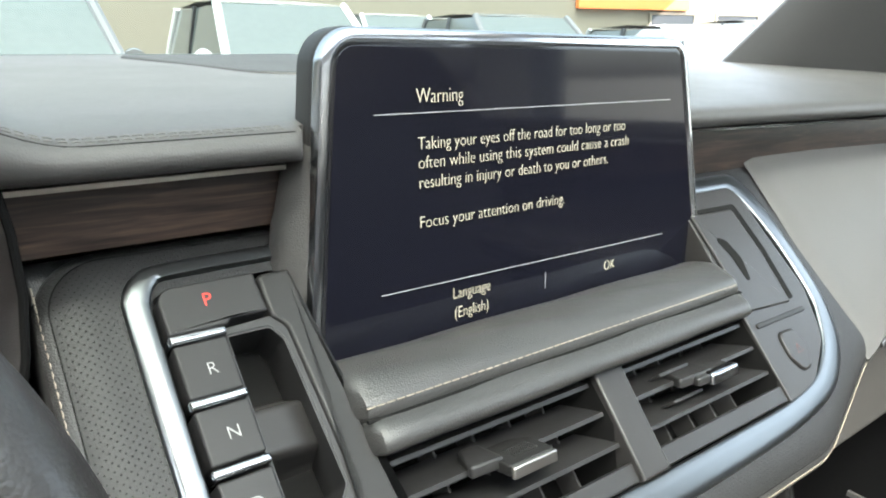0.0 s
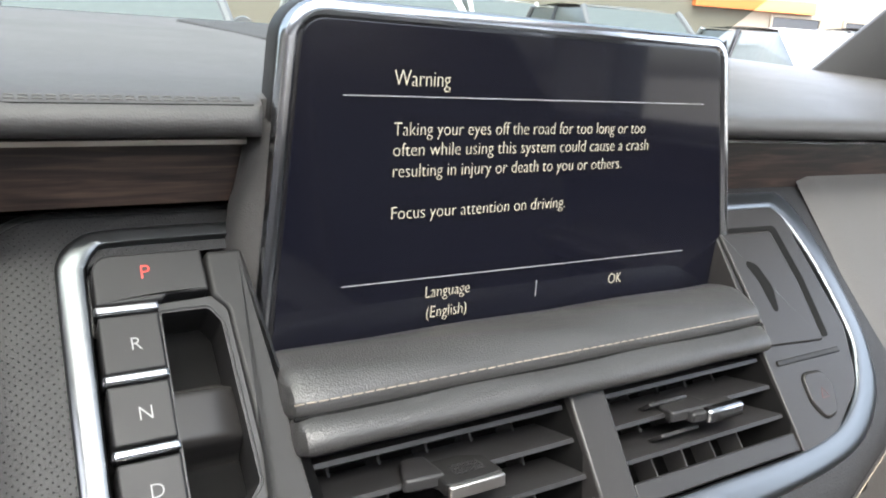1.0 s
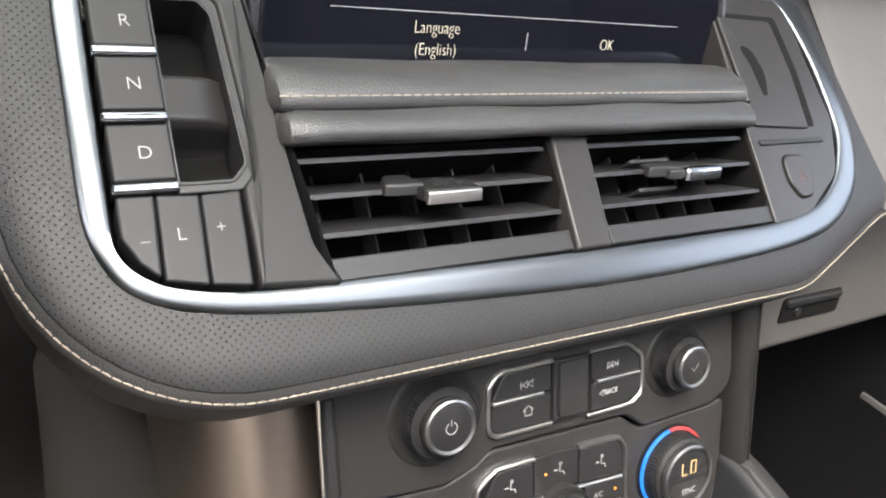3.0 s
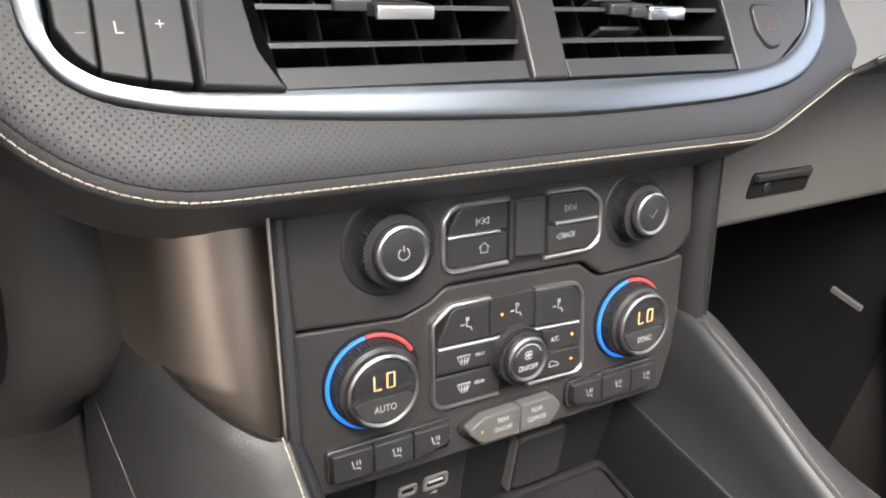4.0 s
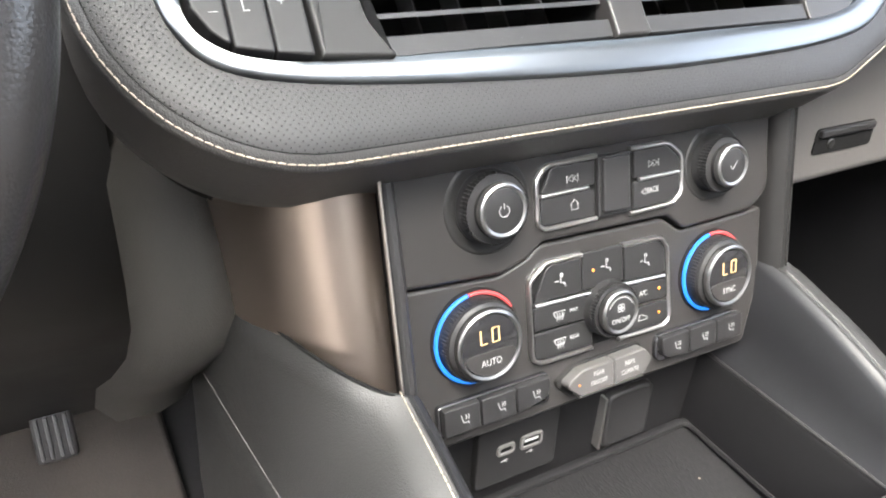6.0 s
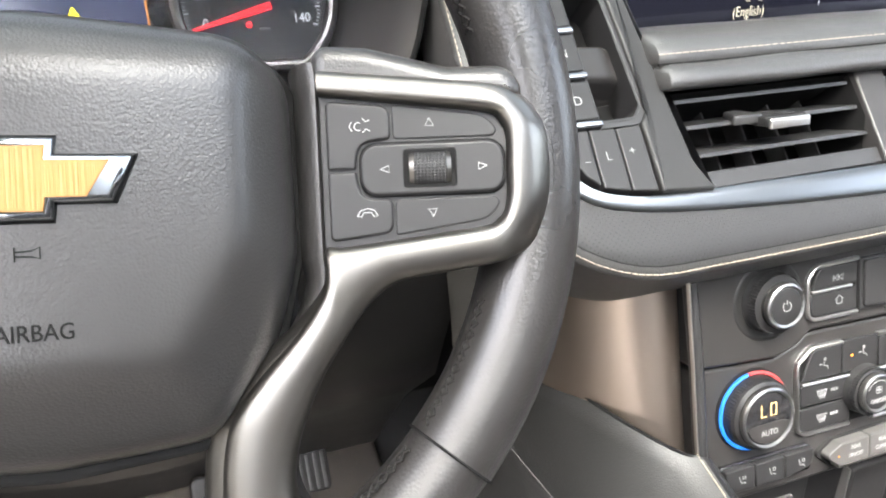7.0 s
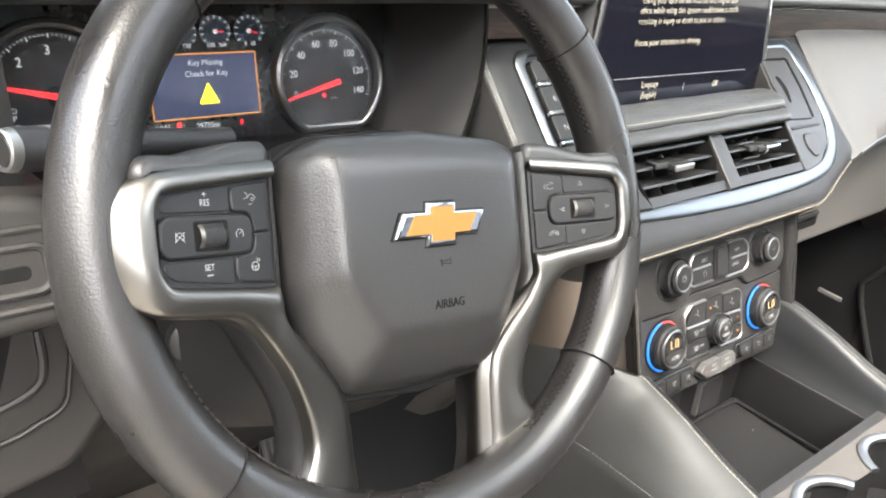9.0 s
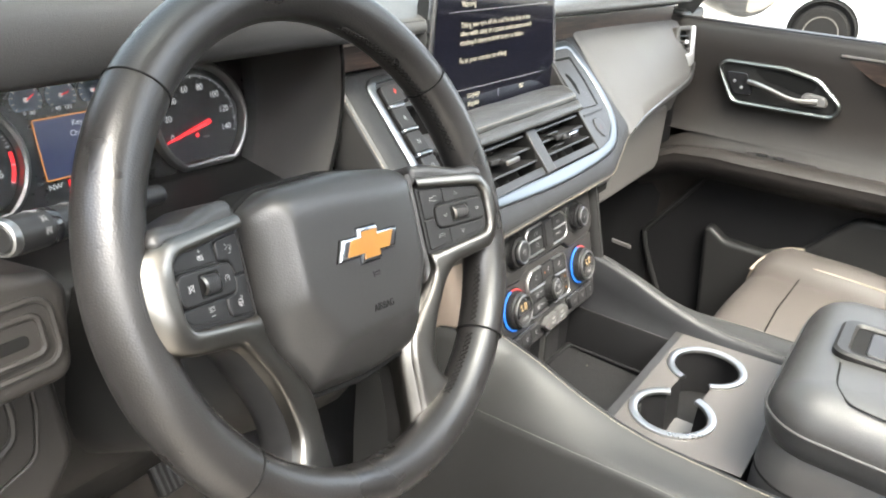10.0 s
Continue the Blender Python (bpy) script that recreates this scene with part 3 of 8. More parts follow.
# ---- air outlets ----
def outlet(x0, x1, tab_x0, tab_x1, bright, label):
    ob = thing("air_vent", label, "air vent", STACK, "centre air vents")
    z0, z1 = sv(1.2292), sv(1.2725)
    bm = bmesh.new()
    w = -0.050
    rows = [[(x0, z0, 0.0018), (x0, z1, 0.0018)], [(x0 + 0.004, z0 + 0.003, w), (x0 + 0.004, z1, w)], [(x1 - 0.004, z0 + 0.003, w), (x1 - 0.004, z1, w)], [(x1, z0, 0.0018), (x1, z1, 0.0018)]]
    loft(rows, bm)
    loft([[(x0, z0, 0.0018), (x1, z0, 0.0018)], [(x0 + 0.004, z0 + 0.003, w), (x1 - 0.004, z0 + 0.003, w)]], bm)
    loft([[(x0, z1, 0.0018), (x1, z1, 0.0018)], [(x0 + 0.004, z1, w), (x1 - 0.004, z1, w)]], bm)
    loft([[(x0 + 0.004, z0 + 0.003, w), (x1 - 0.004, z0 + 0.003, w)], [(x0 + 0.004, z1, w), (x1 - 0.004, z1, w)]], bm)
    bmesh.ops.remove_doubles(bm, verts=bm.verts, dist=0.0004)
    # duct walls coloured near-black for the shade inside the outlet
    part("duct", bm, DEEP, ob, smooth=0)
    part("lower_lip", plate(rect(x0, z0 - 0.0005, x1, z0 + 0.010, 0.001), -0.012, 0.0015, 0.001, 2), PLASTIC, ob)
    # blades slope back and down; their front edge catches the light
    for z in (1.2697, 1.2575, 1.2445):
        v = sv(z)
        blade = [(0.0005, -0.0016), (0.0009, 0.0006), (-0.0006, 0.0012), (-0.026, 0.0150), (-0.026, 0.0130)]
        bm = bmesh.new()
        a = [bm.verts.new((x0 + 0.001, v + p[1], p[0] - 0.001)) for p in blade]
        b = [bm.verts.new((x1 - 0.001, v + p[1], p[0] - 0.001)) for p in blade]
        for i in range(len(blade)):
            bm.faces.new((a[i - 1], a[i], b[i], b[i - 1]))
        bm.faces.new(a)
        bm.faces.new(list(reversed(b)))
        part("blade", bm, PLASTIC, ob, smooth=20)
    n = 5
    for i in range(n):
        x = x0 + (x1 - x0) * (i + 0.7) / (n + 0.4)
        part("vane", plate(rect(x - 0.0008, z0 + 0.004, x + 0.0008, z1 - 0.002, 0.0005, 2), -0.040, -0.024, 0.0006, 2), HOOD, ob)
    tv = sv(1.2560)
    cx = (tab_x0 + tab_x1) / 2
    h = (tab_x1 - tab_x0) / 2
    # the tab lies along its blade: a thin paddle with a bright front lip
    lie = Matrix(((1, 0, 0, cx), (0, 0.55, 0.835, tv), (0, -0.835, 0.55, 0.001), (0, 0, 0, 1)))
    if not bright:
        part("tab_stem", plate(rpoly([(-h - 0.016, -0.002, 0.002), (-h + 0.004, -0.004, 0.002), (-h + 0.004, 0.018, 0.003), (-h - 0.008, 0.018, 0.004)], n=4), -0.0005, 0.0048, 0.0016, 3), PLASTIC, ob, m=lie)
        tab = part("tab", plate(rpoly([(-h, -0.0125, 0.003), (h - 0.001, -0.0125, 0.003), (h, 0.007, 0.005), (h * 0.3, 0.013, 0.008), (-h, 0.013, 0.003)], n=4), -0.0022, 0.0034, 0.0014, 4), PANEL, ob, "grey sliding tab with ribbed top", m=lie)
        part("tab_tip", plate(rect(-h + 0.0004, -0.0140, h - 0.0012, -0.0112, 0.0012), -0.0030, 0.0026, 0.0010, 3), SATIN, tab, "satin metal tip")
        bm = bmesh.new()
        for i in range(10):
            for j in range(4):
                x, y_ = -h * 0.42 + h * 0.95 * i / 9, -0.0050 + 0.0026 * j
                plate(rect(x - 0.0005, y_ - 0.0007, x + 0.0005, y_ + 0.0007, 0.0002, 1), 0.003, 0.0041, 0.0002, 1, bm)
        tagged(part("grip_ribs", bm, BUTTON, tab), kind="stuff")
    else:
        part("tab_stem", plate(rpoly([(-h - 0.012, -0.004, 0.002), (0.0, -0.006, 0.002), (0.0, 0.014, 0.003), (-h - 0.006, 0.016, 0.004)], n=4), -0.0014, 0.0040, 0.0014, 3), PLASTIC, ob, m=lie)
        tab = part("tab", plate(rpoly([(-h, -0.0085, 0.002), (h, -0.0095, 0.003), (h, 0.004, 0.004), (-h, 0.008, 0.003)], n=4), -0.0024, 0.0026, 0.0014, 3), PLASTIC, ob, m=lie)
        part("tab_tip", plate(rect(-h * 0.5, -0.0118, h, -0.0040, 0.0022), -0.0034, 0.0034, 0.0022, 4), CHROME, tab, "chrome tip")
        for dz in (0.0085, -0.0085):
            part("stub", plate(rect(cx - h - 0.016, tv + dz - 0.0010, cx - h + 0.012, tv + dz + 0.0012, 0.0006, 2), -0.014, -0.002, 0.0006, 2), PLASTIC, ob)
    return ob


outlet(-0.1440, -0.0080, -0.0890, -0.0590, False, "black air vent with three slats and a grey sliding tab")
outlet(0.0155, 0.1410, 0.0640, 0.1010, True, "black air vent with three slats and a chrome tab")
div = rpoly([(-0.0095, sv(1.2280), 0.001), (0.0130, sv(1.2280), 0.001), (0.0170, sv(1.2750), 0.001), (-0.0065, sv(1.2750), 0.001)], n=2)
part("vent_divider", plate(div, -0.03, 0.0050, 0.0018, 3), STACK_PANEL, stack, "dark bar between the air vents")

# ---- push-button gear selector ----
sel = thing("gear_selector", "push-button gear selector with chrome bars and lit red park letter", "gear selector", STACK)
wo = rpoly([(-0.1895, sv(1.3235), 0.001), (-0.1895, sv(1.2635), 0.001), (-0.1690, sv(1.2635), 0.004), (-0.1632, sv(1.2685), 0.004), (-0.1662, sv(1.3185), 0.004), (-0.1705, sv(1.3235), 0.003)], n=3)
part("base", plate(rpoly([(-0.2145, sv(1.3440), 0.010), (-0.2145, sv(1.2290), 0.03), (-0.160, sv(1.2290), 0.001), (-0.160, sv(1.3440), 0.002)], n=5), -0.030, -0.022, 0.0005, 2), DEEP, sel)
part("frame", plate_hole(rpoly([(-0.1910, sv(1.3268), 0.001), (-0.1910, sv(1.2600), 0.001), (-0.1660, sv(1.2600), 0.004), (-0.1585, sv(1.2650), 0.005), (-0.1610, sv(1.3220), 0.006), (-0.1670, sv(1.3275), 0.003)], n=4), wo, -0.022, 0.0045, 0.0008, 2), PLASTIC, sel)


def gear(outline, top, letter, z, x, mat, size=0.0078, name="button"):
    b = part(name, plate(outline, -0.021, top, 0.0011, 3), BUTTON, sel, "satin black selector button")
    lettering("letter", letter, size, mat, b, x, sv(z), top + 0.00012, thin=0.016)


p_out = rpoly([(-0.2135, sv(1.3432), 0.007), (-0.2135, sv(1.3272), 0.001), (-0.1885, sv(1.3272), 0.002), (-0.1860, sv(1.3288), 0.002), (-0.1693, sv(1.3288), 0.001), (-0.1700, sv(1.3432), 0.001)], n=4)
gear(p_out, 0.0072, "P", 1.3365, -0.1935, RED_GLOW, 0.0088)
for z0, z1, ch, zc in ((1.3063, 1.3237, "R", 1.3143), (1.2857, 1.3028, "N", 1.2938), (1.2640, 1.2812, "D", 1.2722)):
    gear(rect(-0.2135, sv(z0), -0.1905, sv(z1), 0.0012), 0.0070, ch, zc, -0.2008, WHITE_PRINT)
for z in (1.3255, 1.3046, 1.2835, 1.2618):
    part("chrome_bar", plate(rect(-0.2143, sv(z) - 0.0021, -0.1900, sv(z) + 0.0021, 0.0012), -0.002, 0.0084, 0.0016, 3), CHROME, sel, "chrome bar")
for pts, ch, x, z in ((((-0.2137, 1.2598), (-0.2137, 1.2480), (-0.2085, 1.2405), (-0.2015, 1.2352), (-0.2000, 1.2598)), "–", -0.2055, 1.2465),
                      (((-0.1995, 1.2598), (-0.2008, 1.2348), (-0.1850, 1.2322), (-0.1836, 1.2590)), "L", -0.1925, 1.2475),
                      (((-0.1831, 1.2590), (-0.1844, 1.2322), (-0.1690, 1.2305), (-0.1676, 1.2595)), "+", -0.1775, 1.2485)):
    gear(rpoly([(u, sv(zz)) for u, zz in pts], 0.0012, 3), 0.0066, ch, z, x, WHITE_PRINT, 0.0074)
# the raised rest in the middle of the finger well
rows = []
for j in range(25):
    z = lerp(1.2785, 1.3045, j / 24)
    k = min(1.0, min(z - 1.2785, 1.3045 - z) / 0.0062)
    k = k * k * (3 - 2 * k)
    row = []
    for i in range(13):
        u = lerp(-0.1898, -0.1640, i / 12)
        q = max(0.0, (i / 12 - 0.55) / 0.45)
        row.append((u, sv(z), lerp(-0.0225, 0.0018 - 0.0025 * (i / 12) - 0.0045 * q * q, k)))
    rows.append(row)
part("finger_rest", loft(rows), STACK_PANEL, sel, "moulded grey finger rest", smooth=70)
part("well_rim", sweep([(u, v, 0.0044) for u, v in inset(wo, -0.0012)], oval(0.0005, 0.0005, 8), closed=True), PLASTIC, sel)

# ---- touch display ----
disp = thing("touchscreen", "freestanding dashboard touchscreen showing a driving warning, chrome edged", "screen", FACE)
outer = rpoly([(-0.1540, fv(1.2700), 0.01), (0.1740, fv(1.2700), 0.01), (0.1330, fv(1.4500), 0.016), (-0.1360, fv(1.4530), 0.020)], n=8)
part("housing", plate(inset(outer, 0.0006), -0.020, -0.0035, 0.004, 4), PANEL, disp, "dark rear housing")
fr = inset(outer, 0.0044)
part("chrome_frame", sweep([(u, v, -0.001) for u, v in fr], [(-0.0036, -0.007), (0.0032, -0.007), (0.0032, -0.0004), (0.0022, 0.0014), (0.0004, 0.0022), (-0.0018, 0.0023), (-0.0036, 0.0008)], closed=True), CHROME, disp, "slim chrome frame")
part("black_border", sweep([(u, v, -0.001) for u, v in inset(outer, 0.0090)], [(-0.0018, -0.004), (0.0018, -0.004), (0.0018, 0.0008), (-0.0018, 0.0012)], closed=True), GLOSS, disp)
glass = part("display_glass", plate(inset(outer, 0.0092), -0.010, 0.0004, 0.0004, 2), SCREEN, disp, "glossy black display glass, lit")
LINES = [("Warning", -0.0850, 1.4195, 0.0107), ("Taking your eyes off the road for too long or too", -0.0845, 1.3965, 0.0092),
         ("often while using this system could cause a crash", -0.0845, 1.3870, 0.0092), ("resulting in injury or death to you or others.", -0.0845, 1.3770, 0.0092),
         ("Focus your attention on driving.", -0.0845, 1.3567, 0.0092)]
WIDE = {0: 0.0295, 1: 0.1580, 2: 0.1620, 3: 0.1432, 4: 0.1056}
for i, (s, u, z, size) in enumerate(LINES):
    t = lettering("display_text", s, size, TEXT_GLOW, glass, u, fv(z), 0.0006, "LEFT", thin=0.020)
    w = max(v.co.x for v in t.data.vertices)
    t.matrix_basis = pose(u, fv(z), 0.0006) @ Matrix.Diagonal((WIDE[i] / w, 1.0, 1, 1))
for s, u, z in (("Language", -0.0500, 1.3148), ("(English)", -0.0500, 1.3038), ("OK", 0.0645, 1.3085)):
    lettering("display_text", s, 0.0092, TEXT_GLOW, glass, u, fv(z), 0.0006, squeeze=0.80, thin=0.020)
for u0, v0, u1, v1 in ((-0.1095, 1.4118, 0.1180, 1.4105), (-0.1085, 1.3231, 0.1184, 1.3210)):
    strokes("display_line", [[(u0, fv(v0)), (u1, fv(v1))]], 0.00036, LINE_GLOW, glass, 0, 0, 0.0006)
strokes("display_line", [[(0.0066, fv(1.3140)), (0.0066, fv(1.3045))]], 0.00036, LINE_GLOW, glass, 0, 0, 0.0006)
# shoulders that carry the display: a flared flange beside the lip, a plain one opposite
flare = ((1.441, -0.1335), (1.431, -0.1338), (1.4153, -0.1355), (1.4051, -0.1380), (1.4003, -0.1418), (1.3974, -0.1453), (1.3889, -0.1475), (1.3694, -0.1521), (1.3600, -0.1550), (1.3300, -0.1580), (1.2700, -0.1600))
rows = []
for p in smooth_path([(xo, fv(z), 0) for z, xo in flare], 4):
    xi = lerp(-0.1500, -0.1345, (p.y - fv(1.270)) / 0.178)
    rows.append([(xi, p.y, -0.003), (lerp(xi, p.x, 0.35), p.y, -0.0060), (lerp(xi, p.x, 0.75), p.y, -0.0120), (p.x, p.y, -0.0190), (p.x + 0.0005, p.y, -0.0230), (xi + 0.012, p.y, -0.0300)])
part("shoulder", loft(rows), SOFT, disp, "flared grey flange", smooth=60)
part("shoulder", loft([[(0.170, fv(1.270), -0.002), (0.135, fv(1.448), -0.004)], [(0.184, fv(1.270), -0.018), (0.133, fv(1.440), -0.012)], [(0.188, fv(1.270), -0.050), (0.125, fv(1.420), -0.030)]]), SOFT, disp)
part("rear_shell", box(-0.120, fv(1.27), -0.035, 0.112, fv(1.425), -0.012, 0.008), PANEL, disp)

# ---- audio and climate controls ----
def knob(parent, x, z, r, h, cap, name, ribbed=True, ring=CHROME, label="", taper=0.90):
    """A turning knob: ribbed barrel, bright ring and a flat face."""
    c = (x, lv(z))
    barrel = part(name, lathe([(r * 1.04, -0.004), (r * 1.04, 0.001), (r, 0.002), (r * 0.97, h * 0.55), (r * 0.955, h * 0.62), (r * taper, h * 0.66), (r * taper, h)], 48, c), BUTTON, parent, label)
    if ribbed:
        bm = bmesh.new()
        n = 56
        for i in range(n):
            a = 2 * math.pi * i / n
            ca, sa = math.cos(a), math.sin(a)
            for j in range(2):
                w0 = 0.004 + j * (h * 0.24)
                sweep([(c[0] + ca * r * 0.985, c[1] + sa * r * 0.985, w0), (c[0] + ca * r * 0.985, c[1] + sa * r * 0.985, w0 + h * 0.18)], oval(0.0005, 0.0005, 4), up=(ca, sa, 0), bm=bm)
        part("ribs", bm, BUTTON, barrel)
    part("bright_ring", lathe([(r * taper, h - 0.003), (r * taper + 0.0004, h - 0.0015), (r * taper - 0.0002, h + 0.0004), (r * taper - 0.0012, h + 0.0010), (r * taper - 0.0026, h + 0.0004), (r * taper - 0.0026, h - 0.002)], 48, c), ring, barrel, "chrome ring")
    part("face", lathe([(r * taper - 0.0027, h - 0.003), (r * taper - 0.0027, h + 0.0002), (r * taper - 0.0034, h + 0.0005)], 48, c), cap, barrel)
    return barrel


aud = thing("audio_panel", "black audio control panel with two knobs and chrome-framed buttons", "control panel", LOWER)
apan = rpoly([(-0.1330, lv(1.1105), 0.004), (-0.0720, lv(1.1065), 0.01), (-0.0540, lv(1.1120), 0.01), (-0.0450, lv(1.1190), 0.008), (0.0470, lv(1.1170), 0.008), (0.0620, lv(1.1065), 0.008), (0.1200, lv(1.1080), 0.012), (0.1370, lv(1.1180), 0.016), (0.1330, lv(1.1850), 0.008), (-0.1330, lv(1.1850), 0.008)], n=5)
part("fascia", plate(apan, -0.03, 0.0, 0.003, 4), STACK_PANEL, aud, "dark soft-finish fascia")
for x, z, nm in ((-0.0790, 1.1450, "power_knob"), (0.0840, 1.1435, "select_knob")):
    r = 0.0190 if x < 0 else 0.0172
    # dish in a darker plastic than the fascia: its shadow is coloured in
    part("knob_well", lathe([(r * 1.40, -0.001), (r * 1.38, 0.0001), (r * 1.30, 0.0007), (r * 1.22, 0.0006), (r * 1.10, 0.0001), (r * 1.02, 0.0)], 48, (x, lv(z))), PANEL, aud, "dished surround, its shade put into the colour", smooth=60)
    k = knob(aud, x, z, r, 0.0155, BUTTON, nm, ring=KNOB_RING, label="ribbed black knob with chrome ring", taper=0.75)
    if x < 0:
        strokes("power_sign", [arc(0, 0, 0.0030, 120, 420, 14), [(0, 0.0012), (0, 0.0042)]], 0.0005, WHITE_PRINT, k, x, lv(z), 0.0161)
    else:
        strokes("tick_sign", [[(-0.0026, 0.0002), (-0.0008, -0.0022), (0.0030, 0.0026)]], 0.0005, GREY_PRINT, k, x, lv(z), 0.0161)


def chrome_half(parent, pts, name="chrome_frame"):
    return part(name, sweep([(x, lv(z), 0.0012) for x, z in pts], [(-0.0013, -0.002), (0.0013, -0.002), (0.0012, 0.0008), (0.0004, 0.0016), (-0.0006, 0.0015), (-0.0013, 0.0006)]), SATIN_FRAME, parent, "chrome edging")


def keycap(parent, pts, top=0.0022, r=0.0012, name="button", mat=None):
    return part(name, plate(rpoly([(p[0], lv(p[1]), *p[2:]) for p in pts], r, 4), -0.002, top, 0.0008, 3), mat or BUTTON, parent)


part("button_bed", plate(rpoly([(-0.0485, lv(1.1560), 0.008), (-0.0485, lv(1.1275), 0.006), (0.0560, lv(1.1250), 0.010), (0.0560, lv(1.1600), 0.010), (-0.040, lv(1.1600), 0.01)], n=5), -0.003, 0.0008, 0.0004, 2), DEEP, aud)
chrome_half(aud, [(-0.0085, 1.1605), (-0.0400, 1.1600), (-0.0445, 1.1582), (-0.0486, 1.1535), (-0.0490, 1.1500), (-0.0490, 1.1325), (-0.0478, 1.1285), (-0.0440, 1.1265), (-0.0400, 1.1262), (-0.0085, 1.1260)])
chrome_half(aud, [(0.0160, 1.1610), (0.0425, 1.1608), (0.0470, 1.1590), (0.0548, 1.1530), (0.0562, 1.1490), (0.0565, 1.1330), (0.0550, 1.1290), (0.0500, 1.1255), (0.0460, 1.1246), (0.0160, 1.1243)])
ka = keycap(aud, [(-0.0470, 1.1452), (-0.0100, 1.1452), (-0.0100, 1.1588), (-0.0400, 1.1588, 0.006)])
kb = keycap(aud, [(-0.0470, 1.1432), (-0.0470, 1.1300, 0.003), (-0.0430, 1.1278), (-0.0100, 1.1278), (-0.0100, 1.1432)])
kc = keycap(aud, [(0.0185, 1.1440), (0.0545, 1.1440), (0.0540, 1.1510, 0.004), (0.0440, 1.1592, 0.004), (0.0185, 1.1592)])
kd = keycap(aud, [(0.0185, 1.1418), (0.0185, 1.1262), (0.0470, 1.1262, 0.004), (0.0545, 1.1310, 0.004), (0.0545, 1.1418)])
for x0, x1, z in ((-0.0470, -0.0145, 1.1443), (0.0225, 0.0540, 1.1430)):
    part("chrome_bar", plate(rect(x0, lv(z) - 0.0011, x1, lv(z) + 0.0011, 0.0006, 3), 0.0, 0.0034, 0.0008, 3), SATIN_FRAME, aud, "chrome bar")
tri2 = lambda s, x: [(x - s * 0.0016, 0.0), (x + s * 0.0016, 0.0020), (x + s * 0.0016, -0.0020), (x - s * 0.0016, 0.0)]
strokes("skip_sign", [tri2(1, -0.0015), tri2(1, 0.0020), [(-0.0040, 0.0020), (-0.0040, -0.0020)]], 0.00045, WHITE_PRINT, ka, -0.0255, lv(1.1510), 0.00235)
strokes("skip_sign", [tri2(-1, -0.0020), tri2(-1, 0.0015), [(0.0040, 0.0020), (0.0040, -0.0020)]], 0.00045, GREY_PRINT, kc, 0.0330, lv(1.1508), 0.00235)
strokes("home_sign", [[(-0.0032, 0.0002), (0, 0.0030), (0.0032, 0.0002)], [(-0.0022, 0.0006), (-0.0022, -0.0026), (0.0022, -0.0026), (0.0022, 0.0006)]], 0.00045, WHITE_PRINT, kb, -0.0245, lv(1.1365), 0.00235)
lettering("back_text", "BACK", 0.0046, WHITE_PRINT, kd, 0.0330, lv(1.1355), 0.00235, squeeze=0.8)
strokes("back_arrow", [tri2(1, 0)], 0.0004, WHITE_PRINT, kd, 0.0258, lv(1.1355), 0.00235)
keycap(aud, [(-0.0082, 1.1265), (0.0158, 1.1262), (0.0150, 1.1602), (-0.0082, 1.1602)], 0.0030, 0.001, "scroll_bed")
keycap(aud, [(-0.0058, 1.1290), (0.0132, 1.1288), (0.0126, 1.1590), (-0.0058, 1.1590)], 0.0052, 0.002, "scroll_key", PLASTIC)

clim = thing("climate_panel", "black climate control panel with temperature dials and chrome-framed buttons", "control panel", LOWER)
cpan = rpoly([(-0.1330, lv(1.1085), 0.004), (-0.1330, lv(1.0550), 0.004), (-0.1200, lv(1.0160), 0.006), (0.1230, lv(1.0160), 0.006), (0.1350, lv(1.0550), 0.004), (0.1350, lv(1.1080), 0.004), (0.1200, lv(1.1060), 0.01), (0.0610, lv(1.1050), 0.01), (0.0470, lv(1.1150), 0.01), (-0.0450, lv(1.1170), 0.01), (-0.0540, lv(1.1105), 0.01), (-0.0720, lv(1.1050), 0.01)], n=5)
part("fascia", plate(cpan, -0.03, -0.0035, 0.002, 3), STACK_PANEL, clim, "dark soft-finish fascia")


